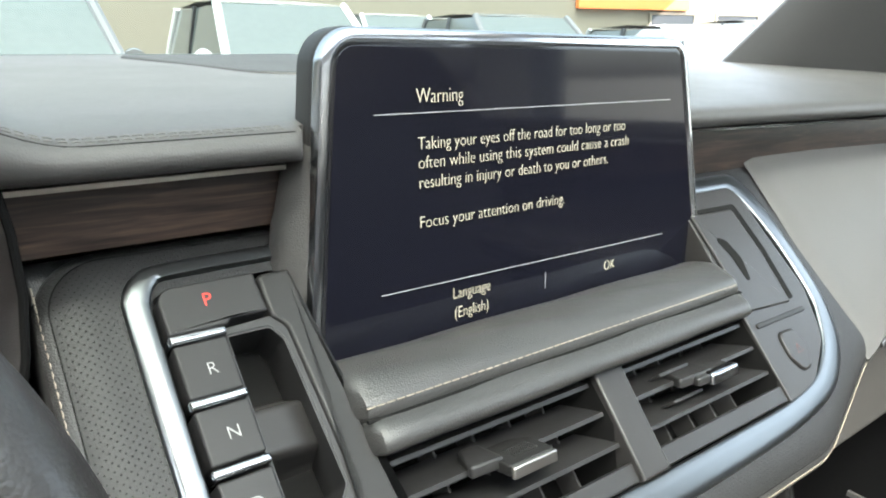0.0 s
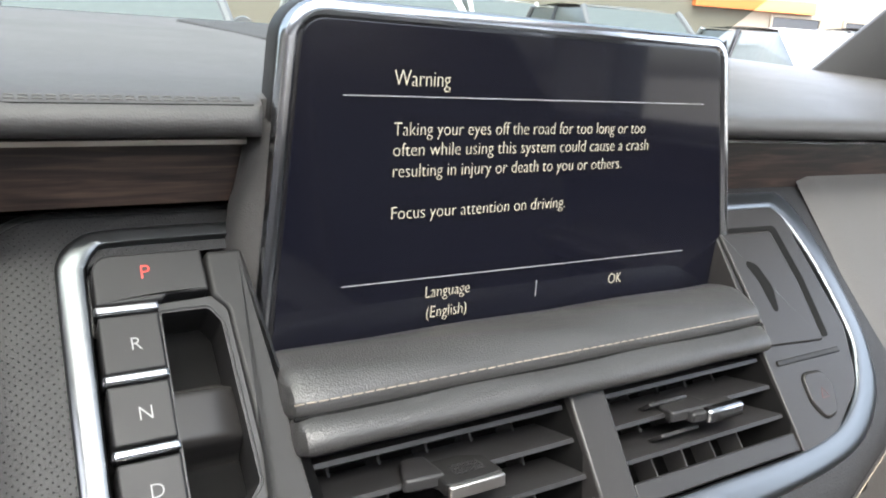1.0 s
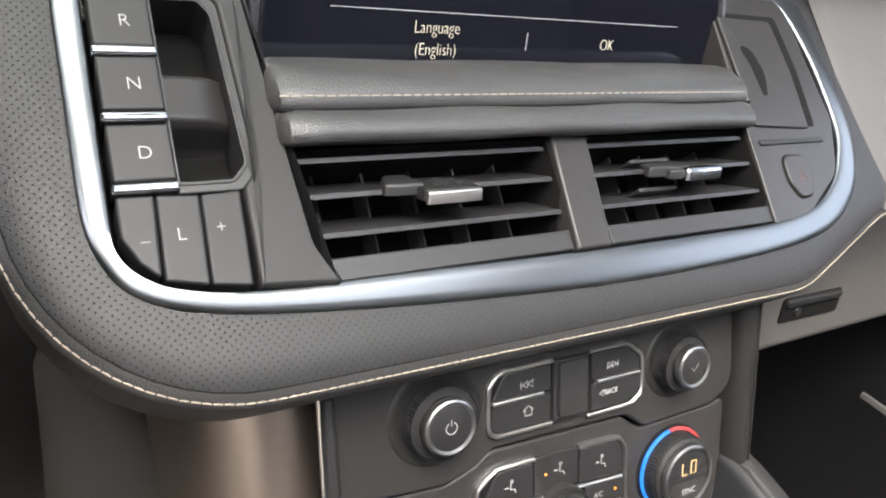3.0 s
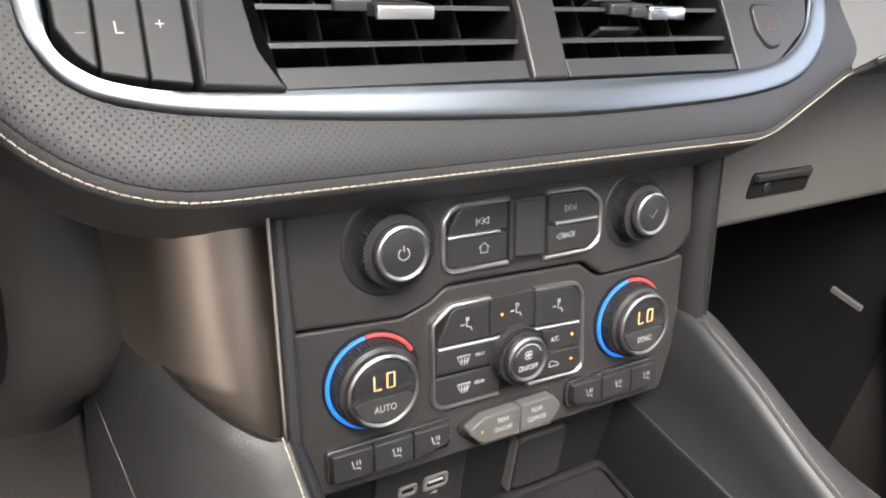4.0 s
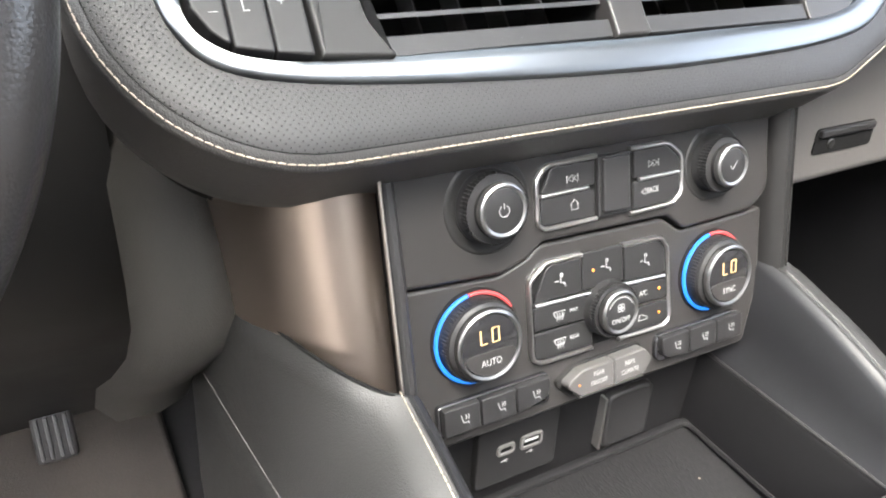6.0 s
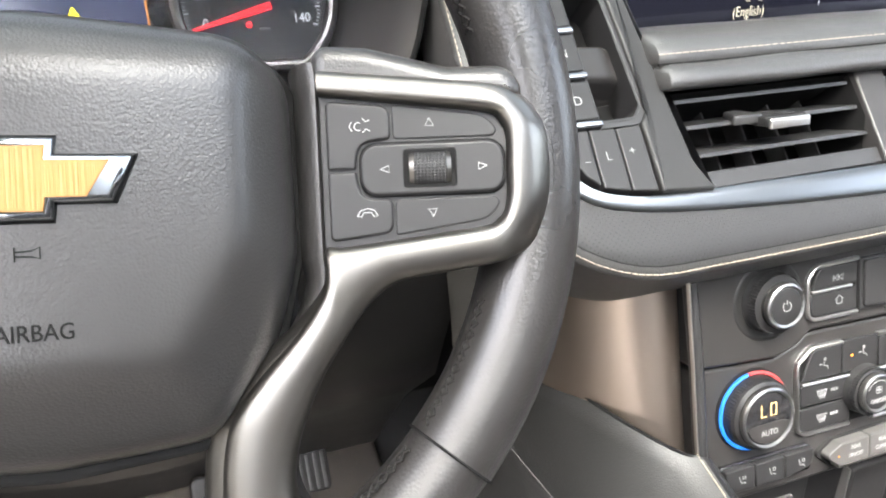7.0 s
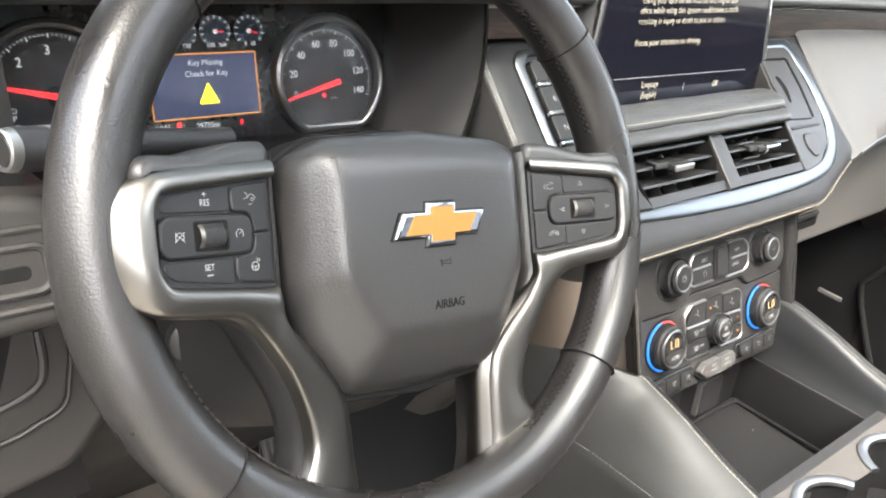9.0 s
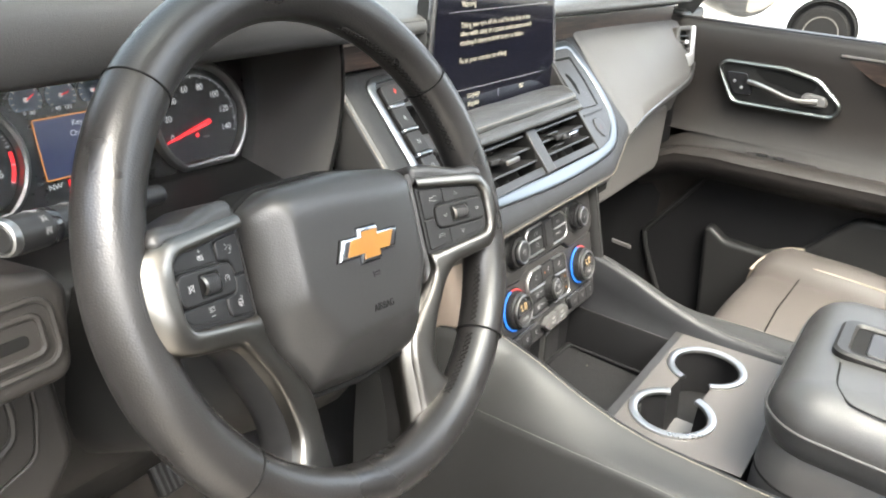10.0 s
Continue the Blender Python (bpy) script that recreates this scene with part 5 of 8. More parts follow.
def spoke(s):
    # each spoke leans: its outer end stands nearer the driver than the end at the hub
    lean = Matrix.Translation((s * 0.137, 0, 0)) @ pose(0, 0, 0, 0, -s * 17.5, 0) @ Matrix.Translation((-s * 0.137, 0, 0))
    po = smooth_path([(s * u, v, 0) for u, v in TRIM_OUT], 4)
    pi = smooth_path([(s * u, v, 0) for u, v in TRIM_IN], 4)
    # a domed band, fuller towards its inner edge
    dome = ((0.0, -0.0075), (0.0, -0.0012), (0.03, 0.0006), (0.10, 0.0022), (0.25, 0.0034), (0.50, 0.0042), (0.74, 0.0044), (0.86, 0.0038), (0.95, 0.0022), (1.0, 0.0002), (1.0, -0.0060))
    part("spoke_trim", loft([[a.lerp(b, f) + Vector((0, 0, w - (1 - f) ** 2 * 0.011 * max(0.0, min(1.0, (abs(a.x) - 0.150) / 0.016)))) for f, w in dome] for a, b in zip(po, pi)]), SPOKE, wheel, "satin silver spoke trim", smooth=50, m=lean)
    backs = ((0.05, -0.0060), (0.0, -0.0085), (0.02, -0.0160), (0.08, -0.0260), (0.20, -0.0340), (0.6, -0.0380), (1.0, -0.0360))
    part("spoke_back", loft([[a.lerp(b, f) + Vector((0, 0, w)) for f, w in backs] for a, b in zip(po, pi)]), BUTTON, wheel, "dark side of the spoke", smooth=60, m=lean)
    band = [Vector((s * 0.0856, 0.0385, 0)), Vector((s * 0.0863, 0.0330, 0)), Vector((s * 0.0864, 0.0100, 0)), Vector((s * 0.0864, -0.0150, 0))] + [b for b in pi if b.y < -0.028] + [Vector((s * 0.0430, -0.160, 0)), Vector((s * 0.0400, -0.170, 0))]
    legs = ((0.0, -0.0040), (0.0008, -0.0016), (0.0030, -0.0020), (0.0062, -0.0052), (0.0090, -0.0100), (0.0112, -0.0170), (0.0128, -0.0260), (0.0140, -0.0420))
    low = [b for b in band if b.y < -0.036]
    part("spoke_facet", loft([[b + Vector((-s * d * min(1.0, (-0.036 - b.y) / 0.03), 0, w)) for d, w in ((-0.0030, 0.0020), (-0.0012, 0.0016), (0.0010, 0.0004), (0.0035, -0.0008), (0.0058, -0.0022), (0.0070, -0.0042), (0.0075, -0.0090), (0.0076, -0.0180))] for b in low]), SPOKE, wheel, "silver inner facet of the spoke", smooth=60, m=lean)
    part("hub_leg", loft([[b + Vector((-s * d * lerp(1.0, 0.35, max(0.0, min(1.0, (-0.03 - b.y) / 0.03))), 0, w)) for d, w in legs] for b in band]), PAD_VINYL, wheel, "grey vinyl side of the hub", smooth=60, m=lean)
    web = rpoly(mirror_pts([(0.084, 0.045, 0.006), (0.104, 0.0435, 0.012), (0.132, 0.036, 0.020), (0.156, 0.036, 0.010), (0.160, 0.0215, 0.006), (0.120, 0.0255, 0.004), (0.084, 0.0290, 0.004)], s), n=5)
    part("spoke_cover", plate(web, -0.034, 0.0005, 0.0060, 6), PAD_VINYL, wheel, "grey vinyl spoke cover", smooth=60, m=lean)
    pod = part("switch_pod", plate(rpoly(mirror_pts(POD, s), n=5), -0.026, -0.0012, 0.0006, 2), BUTTON, wheel, "black switch pod", m=lean)
    part("outer_key", plate(rpoly(mirror_pts([(0.1119, 0.0229, 0.001), (0.1440, 0.0182, 0.009), (0.1516, 0.0105, 0.003), (0.1119, 0.0105, 0.002)], s), n=4), -0.010, -0.0006, 0.0006, 3), BUTTON, pod)
    part("outer_key", plate(rpoly(mirror_pts([(0.1119, -0.0232, 0.001), (0.1446, -0.0186, 0.009), (0.1516, -0.0105, 0.003), (0.1119, -0.0105, 0.002)], s), n=4), -0.010, -0.0006, 0.0006, 3), BUTTON, pod)
    for v in (1, -1):
        part("inner_key", plate(rpoly(mirror_pts([(0.0890, 0.0004 * v, 0.001), (0.0988, 0.0004 * v, 0.001), (0.1000, 0.0095 * v, 0.005), (0.1112, 0.0106 * v, 0.002), (0.1113, 0.0222 * v, 0.004), (0.0890, 0.0246 * v, 0.002)], s), n=4), -0.010, 0.0004, 0.0010, 3), BUTTON, pod)
    part("pad_gap", plate(rpoly(mirror_pts([(0.0998, 0.0096, 0.006), (0.1513, 0.0098, 0.006), (0.1515, -0.0098, 0.006), (0.0998, -0.0096, 0.006)], s), n=5), -0.010, -0.0004, 0.0004, 1), DEEP, pod)
    p = part("rocker_pad", plate(rpoly(mirror_pts([(0.1003, 0.0090, 0.006), (0.1508, 0.0092, 0.006), (0.1510, -0.0092, 0.006), (0.1003, -0.0092, 0.006)], s), n=5), -0.010, 0.0012, 0.0012, 3), BUTTON, pod)
    ru = 0.1246 * s
    part("roller_slot", plate(rect(ru - 0.0094, -0.0068, ru + 0.0094, 0.0068, 0.0015), 0.0, 0.0014, 0.0002, 1), DEEP, p)
    n = 30
    rows = [[(ru - 0.0056 + 0.0112 * j / 18, 0.0062 * math.sin(radians(-75 + 150 * i / n)), -0.0015 + 0.0058 * math.cos(radians(-75 + 150 * i / n)) + (0.0003 if i % 2 and j % 2 else 0.0)) for j in range(19)] for i in range(n + 1)]
    part("roller", loft(rows), BUTTON, p, "knurled roller", smooth=0)
    for e in (-1, 1):
        rows = [[(ru + e * (0.0057 + 0.0016 * j), 0.0062 * math.sin(radians(-75 + 150 * i / n)) * (1 - 0.08 * j), -0.0012 + (0.0058 - 0.0008 * j) * math.cos(radians(-75 + 150 * i / n))) for j in (0, 0.5, 1)] for i in range(n + 1)]
        part("roller_end", loft(rows), SPOKE, p, "satin roller end")
    return pod, p


podR, padR = spoke(1)
podL, padL = spoke(-1)
tri_ = lambda a: [(0.0019 * math.cos(radians(a + k)), (0.0015 if k else 0.0019) * math.sin(radians(a + k))) for k in (0, 125, 235, 360)]
for par, u, v, a, w in ((podR, 0.1250, 0.0158, 90, -0.0006), (podR, 0.1250, -0.0152, 270, -0.0006), (padR, 0.1092, 0.0, 180, 0.0018), (padR, 0.1426, 0.0, 0, 0.0018)):
    strokes("arrow_sign", [tri_(a)], 0.0003, DIM_PRINT, par, u, v, w)
strokes("voice_sign", [[(0.0004, 0.0028), (0.0016, 0.0016), (0.0030, 0.0022)], [(0.0004, -0.0022), (0.0016, -0.0010), (0.0030, -0.0016)], arc(-0.0010, 0, 0.0014, 60, 300, 8), arc(-0.0022, 0, 0.0018, 120, 240, 6)], 0.0003, DIM_PRINT, podR, 0.1012, 0.0152, 0.0009)
strokes("hang_up_sign", [[(-0.0036, -0.0010), (-0.0024, 0.0010), (0, 0.0016), (0.0024, 0.0010), (0.0036, -0.0010), (0.0020, -0.0012), (0.0014, 0.0002), (-0.0014, 0.0002), (-0.0020, -0.0012), (-0.0036, -0.0010)]], 0.0003, DIM_PRINT, podR, 0.1022, -0.0150, 0.0009)
lettering("key_text", "+", 0.0046, DIM_PRINT, podL, -0.1255, 0.0185, -0.0006)
lettering("key_text", "RES", 0.0041, DIM_PRINT, podL, -0.1255, 0.0148, -0.0006, squeeze=0.85)
lettering("key_text", "SET", 0.0041, DIM_PRINT, podL, -0.1258, -0.0142, -0.0006, squeeze=0.85)
strokes("minus_sign", [[(-0.0016, 0), (0.0016, 0)]], 0.0005, DIM_PRINT, podL, -0.1258, -0.0176, -0.0006)
dialsign = [arc(0, 0, 0.0021, -40, 220, 12), [(0, 0), (0.0012, 0.0012)]]
strokes("cancel_sign", dialsign + [[(-0.0025, -0.0019), (0.0025, 0.0022)], [(-0.0025, 0.0022), (0.0025, -0.0019)]], 0.00025, DIM_PRINT, padL, -0.1417, 0.0, 0.0018)
strokes("cruise_sign", dialsign, 0.0003, DIM_PRINT, padL, -0.1092, 0.0, 0.0018)
strokes("wheel_heat_sign", [arc(0, 0, 0.0021, 0, 360, 14), [(-0.0021, 0.0), (0.0021, 0.0)], [(0, 0), (0, -0.0021)], [(0.0012, 0.0038), (0.0016, 0.0025)], [(0.0024, 0.0036), (0.0028, 0.0022)]], 0.0003, DIM_PRINT, podL, -0.1008, -0.0158, 0.0009)
strokes("distance_sign", [[(-0.0036, 0.0), (-0.0016, 0.0004), (0.0002, 0.0020), (0.0024, 0.0018), (0.0036, 0.0)], arc(0.0016, -0.0004, 0.0008, 0, 360, 8), [(-0.0026, 0.0030), (-0.0012, 0.0016)], [(-0.0010, -0.0026), (0.0016, -0.0026)]], 0.0003, DIM_PRINT, podL, -0.1008, 0.0162, 0.0009)

# column shroud behind the wheel and the stalk
col = thing("steering_column", "dark plastic steering column shroud behind the wheel", "steering column", WHEEL)
rows = []
for w, sx, sy, cy in ((-0.045, 0.052, 0.050, -0.012), (-0.060, 0.080, 0.074, -0.022), (-0.12, 0.096, 0.088, -0.040), (-0.20, 0.102, 0.092, -0.050), (-0.30, 0.104, 0.094, -0.056)):
    rows.append([(sx * math.copysign(abs(math.cos(a)) ** 0.7, math.cos(a)), cy + sy * math.copysign(abs(math.sin(a)) ** 0.7, math.sin(a)), w) for a in [2 * math.pi * i / 36 for i in range(37)]])
part("shroud", loft(rows), PANEL, col, "dark moulded shroud")
part("tilt_knob", lathe([(0.016, 0.0), (0.016, 0.010), (0.013, 0.016), (0.009, 0.018)], 24), PANEL, col, "round dark knob", m=WHEEL.inverted() @ Matrix.Translation((-0.546, 0.262, 1.196)) @ pose(0, 0, 0, 72, 0, -20))
part("tilt_boot", plate(rect(-0.035, -0.075, 0.035, 0.02, 0.02), -0.06, -0.035, 0.008, 3), PLASTIC, col)

# ---- dashboard ----
dash = thing("dashboard", "charcoal stitched dashboard with dark walnut trim strips", "dashboard")


def lip_back(x):
    """How far back the lip stands beside and behind the display."""
    if x < -0.1515 or x > 0.140:
        return 0.0
    k = min(1.0, (x + 0.1515) / 0.009)
    return 0.3184 + 0.0126 * (1 - math.sqrt(1 - k * k))


def pad_rows(x0, x1, n, hood=False):
    """Top of the dashboard, from the stitched lip to the foot of the windscreen."""
    rows = []
    for x in sorted([lerp(x0, x1, i / n) for i in range(n + 1)] + [-0.1515 + 0.0009 * i for i in range(11)]):
        e = max(0.0, (abs(x) - 0.45) / 0.30)
        far = 0.98 - 0.10 * e * e
        lift = 0.0
        dip = 0.022 * max(0.0, x - 0.14)
        if hood:
            t = max(0.0, min(1.0, (-0.235 - x) / 0.10))
            lift = 0.040 * (t * t * (3 - 2 * t))
        up = 0.0032 if x < 0 else 0.0
        face = [(0.3480, 1.3885, 0.0), (0.3310, 1.3886, 0.02), (0.3240, 1.3898, 0.12), (0.3198, 1.3925, 0.35), (0.3184, 1.3960, 0.62), (0.3196, 1.3998, 0.86), (0.3236, 1.4030, 1.0), (0.3290, 1.4048, 1.02), (0.3390, 1.4068, 1.05)]
        back = lip_back(x)
        rows.append([(x, max(y, back), z + up - dip * (1 - 4 * max(0.0, y - 0.325) if y < 0.345 else 0.8) + lift * k) for y, z, k in face] + [(x, 0.3700, 1.4100 + up + lift * 1.1), (x, 0.45, 1.4145 + up * 0.5 + lift * 0.9), (x, 0.56, 1.4190 + lift * 0.4), (x, 0.70, 1.4240), (x, far, 1.4300), (x, far + 0.06, 1.4100)])
    return rows


part("upper_pad", loft(pad_rows(-0.74, 0.72, 240, True)), SOFT, dash, "soft charcoal upper pad", smooth=60)
left_seam, right_seam = [], []
for i in range(61):
    x = lerp(-0.30, -0.1475, i / 60)
    t = max(0.0, min(1.0, (-0.235 - x) / 0.10))
    left_seam.append((x, 0.3270, 1.4076 + 0.040 * (t * t * (3 - 2 * t))))
part("lip_stitching", stitches(left_seam, (0, -0.4, 0.9), 0.0034, 0.0012, 0.00026), DARK_THREAD, dash, "taupe thread stitching")
part("lip_stitching", stitches([(x, y + 0.0030, z + 0.0009) for x, y, z in left_seam], (0, -0.3, 0.95), 0.0034, 0.0012, 0.00026), DARK_THREAD, dash)
part("hem_groove", sweep([(x, y - 0.0030, z - 0.0016) for x, y, z in left_seam], oval(0.0006, 0.0006, 6)), DEEP, dash)
for i in range(41):
    right_seam.append((lerp(0.15, 0.70, i / 40), 0.3290, 1.4034 - 0.018 * (lerp(0.15, 0.70, i / 40) - 0.14)))
part("lip_stitching", stitches(right_seam, (0, -0.4, 0.9), 0.0034, 0.0014, 0.0003), DARK_THREAD, dash)
# speaker grille behind the display: a fine perforated lid
part("speaker_grille", plate(rpoly([(-0.062, -0.185, 0.05), (0.18, -0.185, 0.05), (0.23, 0.12, 0.02), (-0.100, 0.12, 0.02)], n=6), -0.004, 0.006, 0.003, 3), surface("black grille cloth", (0.02, 0.02, 0.02), 0.6, grain=1.0, scale=700, dots=True), dash, "black perforated speaker grille", m=pose(0.02, 0.76, 1.4212, 1.7))


def strip(x0, x1, pts, mat, name, label="", n=24):
    rows = []
    for i in range(n + 1):
        x = lerp(x0, x1, i / n)
        dip = 0.024 * max(0.0, x - 0.14)
        rows.append([(x, y, z - dip) for y, z in pts])
    return part(name, loft(rows), mat, dash, label)


for x0, x1 in ((-0.262, -0.1475), (0.140, 0.690)):
    low_z = 1.3610 if x0 < 0 else 1.3520
    up = 0.0032 if x0 < 0 else 0.0
    strip(x0, x1, [(0.3600, low_z - 0.002), (0.3440, low_z), (0.3420, 1.3720), (0.3420, 1.3840 + up), (0.3600, 1.3840 + up)], WOOD, "wood_trim", "dark walnut trim strip")
    strip(x0, x1, [(0.3600, 1.3880 + up), (0.3370, 1.3880 + up), (0.3345, 1.3870 + up), (0.3350, 1.3848 + up), (0.3420, 1.3838 + up), (0.3600, 1.3838 + up)], CHROME if x0 > 0 else SATIN, "bright_strip", "bright metal strip")

# passenger side fascia, swelling between the trim strip and the lower edge
EDGE_X = (0.225, 0.258, 0.290, 0.340, 0.400, 0.470, 0.540, 0.620, 0.665, 0.705)
EDGE_Y = (0.2175, 0.2265, 0.2325, 0.2400, 0.2460, 0.2520, 0.2580, 0.2660, 0.2750, 0.2880)
EDGE_Z = (1.2130, 1.2230, 1.2285, 1.2340, 1.2380, 1.2412, 1.2440, 1.2480, 1.2550, 1.2680)


def edge_at(x):
    return float(np.interp(x, EDGE_X, EDGE_Y)), float(np.interp(x, EDGE_X, EDGE_Z))


rows, under = [], []
for i in range(41):
    t = i / 40
    x = lerp(0.258, 0.705, t)
    yb, zb = edge_at(x)
    yt, zt = lerp(0.3470, 0.3350, t), lerp(1.3590, 1.3400, t)
    sink = -0.0015 if i == 0 else 0.0012
    row = [(x, yb + 0.030, zb - 0.010), (x, yb + 0.006, zb - 0.006), (x, yb + 0.001, zb - 0.003)]
    for j in range(9):
        q = j / 8
        bulge = 0.013 * math.sin(math.pi * q) * min(1.0, t * 2.5) * (1 - 0.4 * t) + sink
        row.append((x, lerp(yb, yt, q) - bulge * 0.73, lerp(zb, zt, q) + bulge * 0.68))
    row.append((x, yt + 0.010, zt + 0.003))
    row.append((x, yt + 0.03, zt + 0.003))
    rows.append(row)
    under.append([(x, yb + 0.005, zb - 0.005), (x, yb + 0.010, zb - 0.014), (x, max(yb + 0.020, lerp(yb, 0.297, 0.5)), zb - 0.026), (x, 0.300, zb - 0.036), (x, 0.312, 1.170)])
part("passenger_fascia", loft(rows), FASCIA_VINYL, dash, "smooth grey passenger fascia", smooth=60)
part("under_fascia", loft(under), FASCIA_VINYL, dash, "grey lower fascia", smooth=60)
strip_x = [lerp(0.285, 0.700, i / 30) for i in range(31)]
part("edge_strip", sweep([(x, edge_at(x)[0] - 0.0015, edge_at(x)[1] - 0.0015) for x in strip_x], [(-0.0022, -0.0035), (0.0022, -0.0035), (0.0022, 0.0030), (0.0006, 0.0042), (-0.0014, 0.0040), (-0.0022, 0.0026)], scale=[lerp(0.45, 1.7, i / 30) for i in range(31)]), GAUGE_RING, dash, "satin metal edge strip")
# glove box with its latch
glove = part("glove_box", plate(rpoly([(0.15, -0.066, 0.01), (0.64, -0.060, 0.03), (0.66, 0.074, 0.02), (0.15, 0.066, 0.006)], n=5), -0.04, 0.0, 0.010, 4), FASCIA_VINYL, dash, "grey glove box lid", m=tilted(0, 0.300, 1.120, 0.05))
part("latch_recess", plate(rect(0.300, -0.036, 0.380, -0.012, 0.004), -0.002, 0.0012, 0.0004, 1), DEEP, glove)
part("latch", plate(rpoly([(0.303, -0.020, 0.002), (0.377, -0.020, 0.002), (0.377, -0.013, 0.002), (0.303, -0.013, 0.002)], n=3), -0.002, 0.005, 0.002, 3), PLASTIC, glove, "black pull latch")
part("latch_key", lathe([(0.0045, 0.0), (0.0045, 0.0020), (0.0036, 0.0028)], 20, (0.322, -0.027)), PANEL, glove, "round lock")
# near-black filler: the shade below the glove box is in its colour
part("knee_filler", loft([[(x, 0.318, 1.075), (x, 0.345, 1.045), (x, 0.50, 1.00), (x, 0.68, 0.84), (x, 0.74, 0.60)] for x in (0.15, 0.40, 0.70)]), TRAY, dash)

# end air outlet beside the passenger door
ev = thing("air_vent", "small corner air vent with satin silver surround", "air vent", Matrix.Translation((0.652, 0.2960, 1.3070)) @ pose(0, 0, 0, 72, 0, -28))
part("surround", frame_plate(rpoly([(-0.032, -0.046, 0.008), (0.020, -0.038, 0.016), (0.026, 0.036, 0.010), (-0.016, 0.034, 0.008)], n=5), rpoly([(-0.012, -0.018, 0.003), (0.010, -0.014, 0.003), (0.014, 0.026, 0.003), (-0.010, 0.026, 0.003)], n=5), -0.03, 0.002, 0.002), FASCIA_VINYL, ev, "grey vent surround")
part("silver_wedge", plate(rpoly([(-0.031, -0.046, 0.006), (0.020, -0.040, 0.014), (0.028, 0.035, 0.004), (0.018, 0.034, 0.002), (0.011, -0.017, 0.003), (-0.014, -0.020, 0.003)], n=5), -0.01, 0.0050, 0.002, 3), SATIN, ev, "satin silver wedge")
part("duct", plate(rect(-0.014, -0.020, 0.016, 0.028, 0.003), -0.03, -0.008, 0.001, 1), DEEP, ev)
for v in (-0.008, 0.004, 0.016):
    part("blade", plate(rect(-0.011, v - 0.0012, 0.012, v + 0.0012, 0.0006, 2), -0.008, 0.001, 0.0008, 2), PLASTIC, ev)
part("tab", plate(rect(-0.002, 0.001, 0.008, 0.008, 0.001, 2), -0.006, 0.005, 0.001, 2), SATIN, ev)

# driver's side: ledge under the gauges, knee panel, block with the slot
rows = []
for i in range(15):
    x = lerp(-0.66, -0.245, i / 14)
    rows.append([(x, 0.450, 1.268), (x, 0.405, 1.258), (x, 0.360, 1.249), (x, 0.345, 1.243), (x, 0.338, 1.230), (x, 0.336, 1.18), (x, 0.345, 1.10), (x, 0.385, 1.02), (x, 0.48, 0.93), (x, 0.64, 0.74)])
# darker plastic here carries the shade under the dash overhang
part("knee_panel", loft(rows), PANEL, dash, "driver knee panel, overhang shade put into its dark colour", smooth=50)
blk = rpoly([(-0.82, -0.042, 0.02), (-0.613, -0.042, 0.012), (-0.604, 0.012, 0.010), (-0.612, 0.026, 0.010), (-0.641, 0.031, 0.010), (-0.82, 0.042, 0.02)], n=5)
block = part("switch_block", plate(blk, -0.14, 0.0, 0.008, 5), BLOCK, dash, "dark moulded switch block", m=tilted(0, 0.232, 1.288, 0.20))
for d, w in ((0.0, 0.0022), (0.0085, 0.0034)):
    ro = rect(-0.80, -0.028 + d, -0.6175 - d, 0.013 - d, 0.011 - d * 0.6, 6)
    part("slot_rim", sweep([(u, v, w - 0.0022) for u, v in ro], oval(0.0022, 0.0020, 8), closed=True), BLOCK, block)
part("slot_bed", plate(rect(-0.80, -0.0195, -0.626, 0.0045, 0.007, 5), -0.001, 0.0016, 0.0010, 3), BLOCK, block)
part("slot", plate(rect(-0.80, -0.0125, -0.634, -0.0050, 0.003), 0.0, 0.0020, 0.0003, 1), DEEP, block)
low = part("lower_left_panel", plate(rpoly([(-0.82, -0.12, 0.02), (-0.620, -0.085, 0.03), (-0.592, -0.050, 0.03), (-0.598, 0.075, 0.01), (-0.82, 0.075, 0.01)], n=6), -0.05, -0.004, 0.008, 4), BLOCK, dash, "dark lower panel with a recessed pull", m=tilted(0, 0.288, 1.190, 0.10))
lid_o = rpoly([(-0.82, -0.078, 0.01), (-0.650, -0.048, 0.02), (-0.620, -0.037, 0.016), (-0.6125, 0.0, 0.02), (-0.6135, 0.076, 0.004), (-0.82, 0.076, 0.004)], n=6)
part("hatch", plate(inset(lid_o, 0.0012), -0.01, -0.0015, 0.0020, 3), BLOCK, low, "dark moulded hatch")
part("hatch_rim", sweep([(u, v, -0.002) for u, v in lid_o], oval(0.0016, 0.0018, 8), closed=True), BLOCK, low)
part("pull_edge", sweep(smooth_path([(-0.6290, 0.020, -0.002), (-0.6295, -0.004, -0.001), (-0.6360, -0.0175, -0.001), (-0.6600, -0.0265, -0.001), (-0.7300, -0.0400, -0.001)], 6), oval(0.0030, 0.0026, 8)), BLOCK, low)
part("left_end", loft([[(-0.74, 0.28, 1.44), (-0.74, 0.24, 1.33), (-0.74, 0.24, 1.22), (-0.74, 0.30, 1.05)], [(-0.625, 0.30, 1.44), (-0.625, 0.27, 1.33), (-0.625, 0.30, 1.22), (-0.61, 0.32, 1.05)]]), PANEL, dash)

# ---- instrument cluster ----
CLUSTER = tilted(0, 0.446, 1.306, 0.20)
def gv(z):
    return (z - 1.306) * 1.02


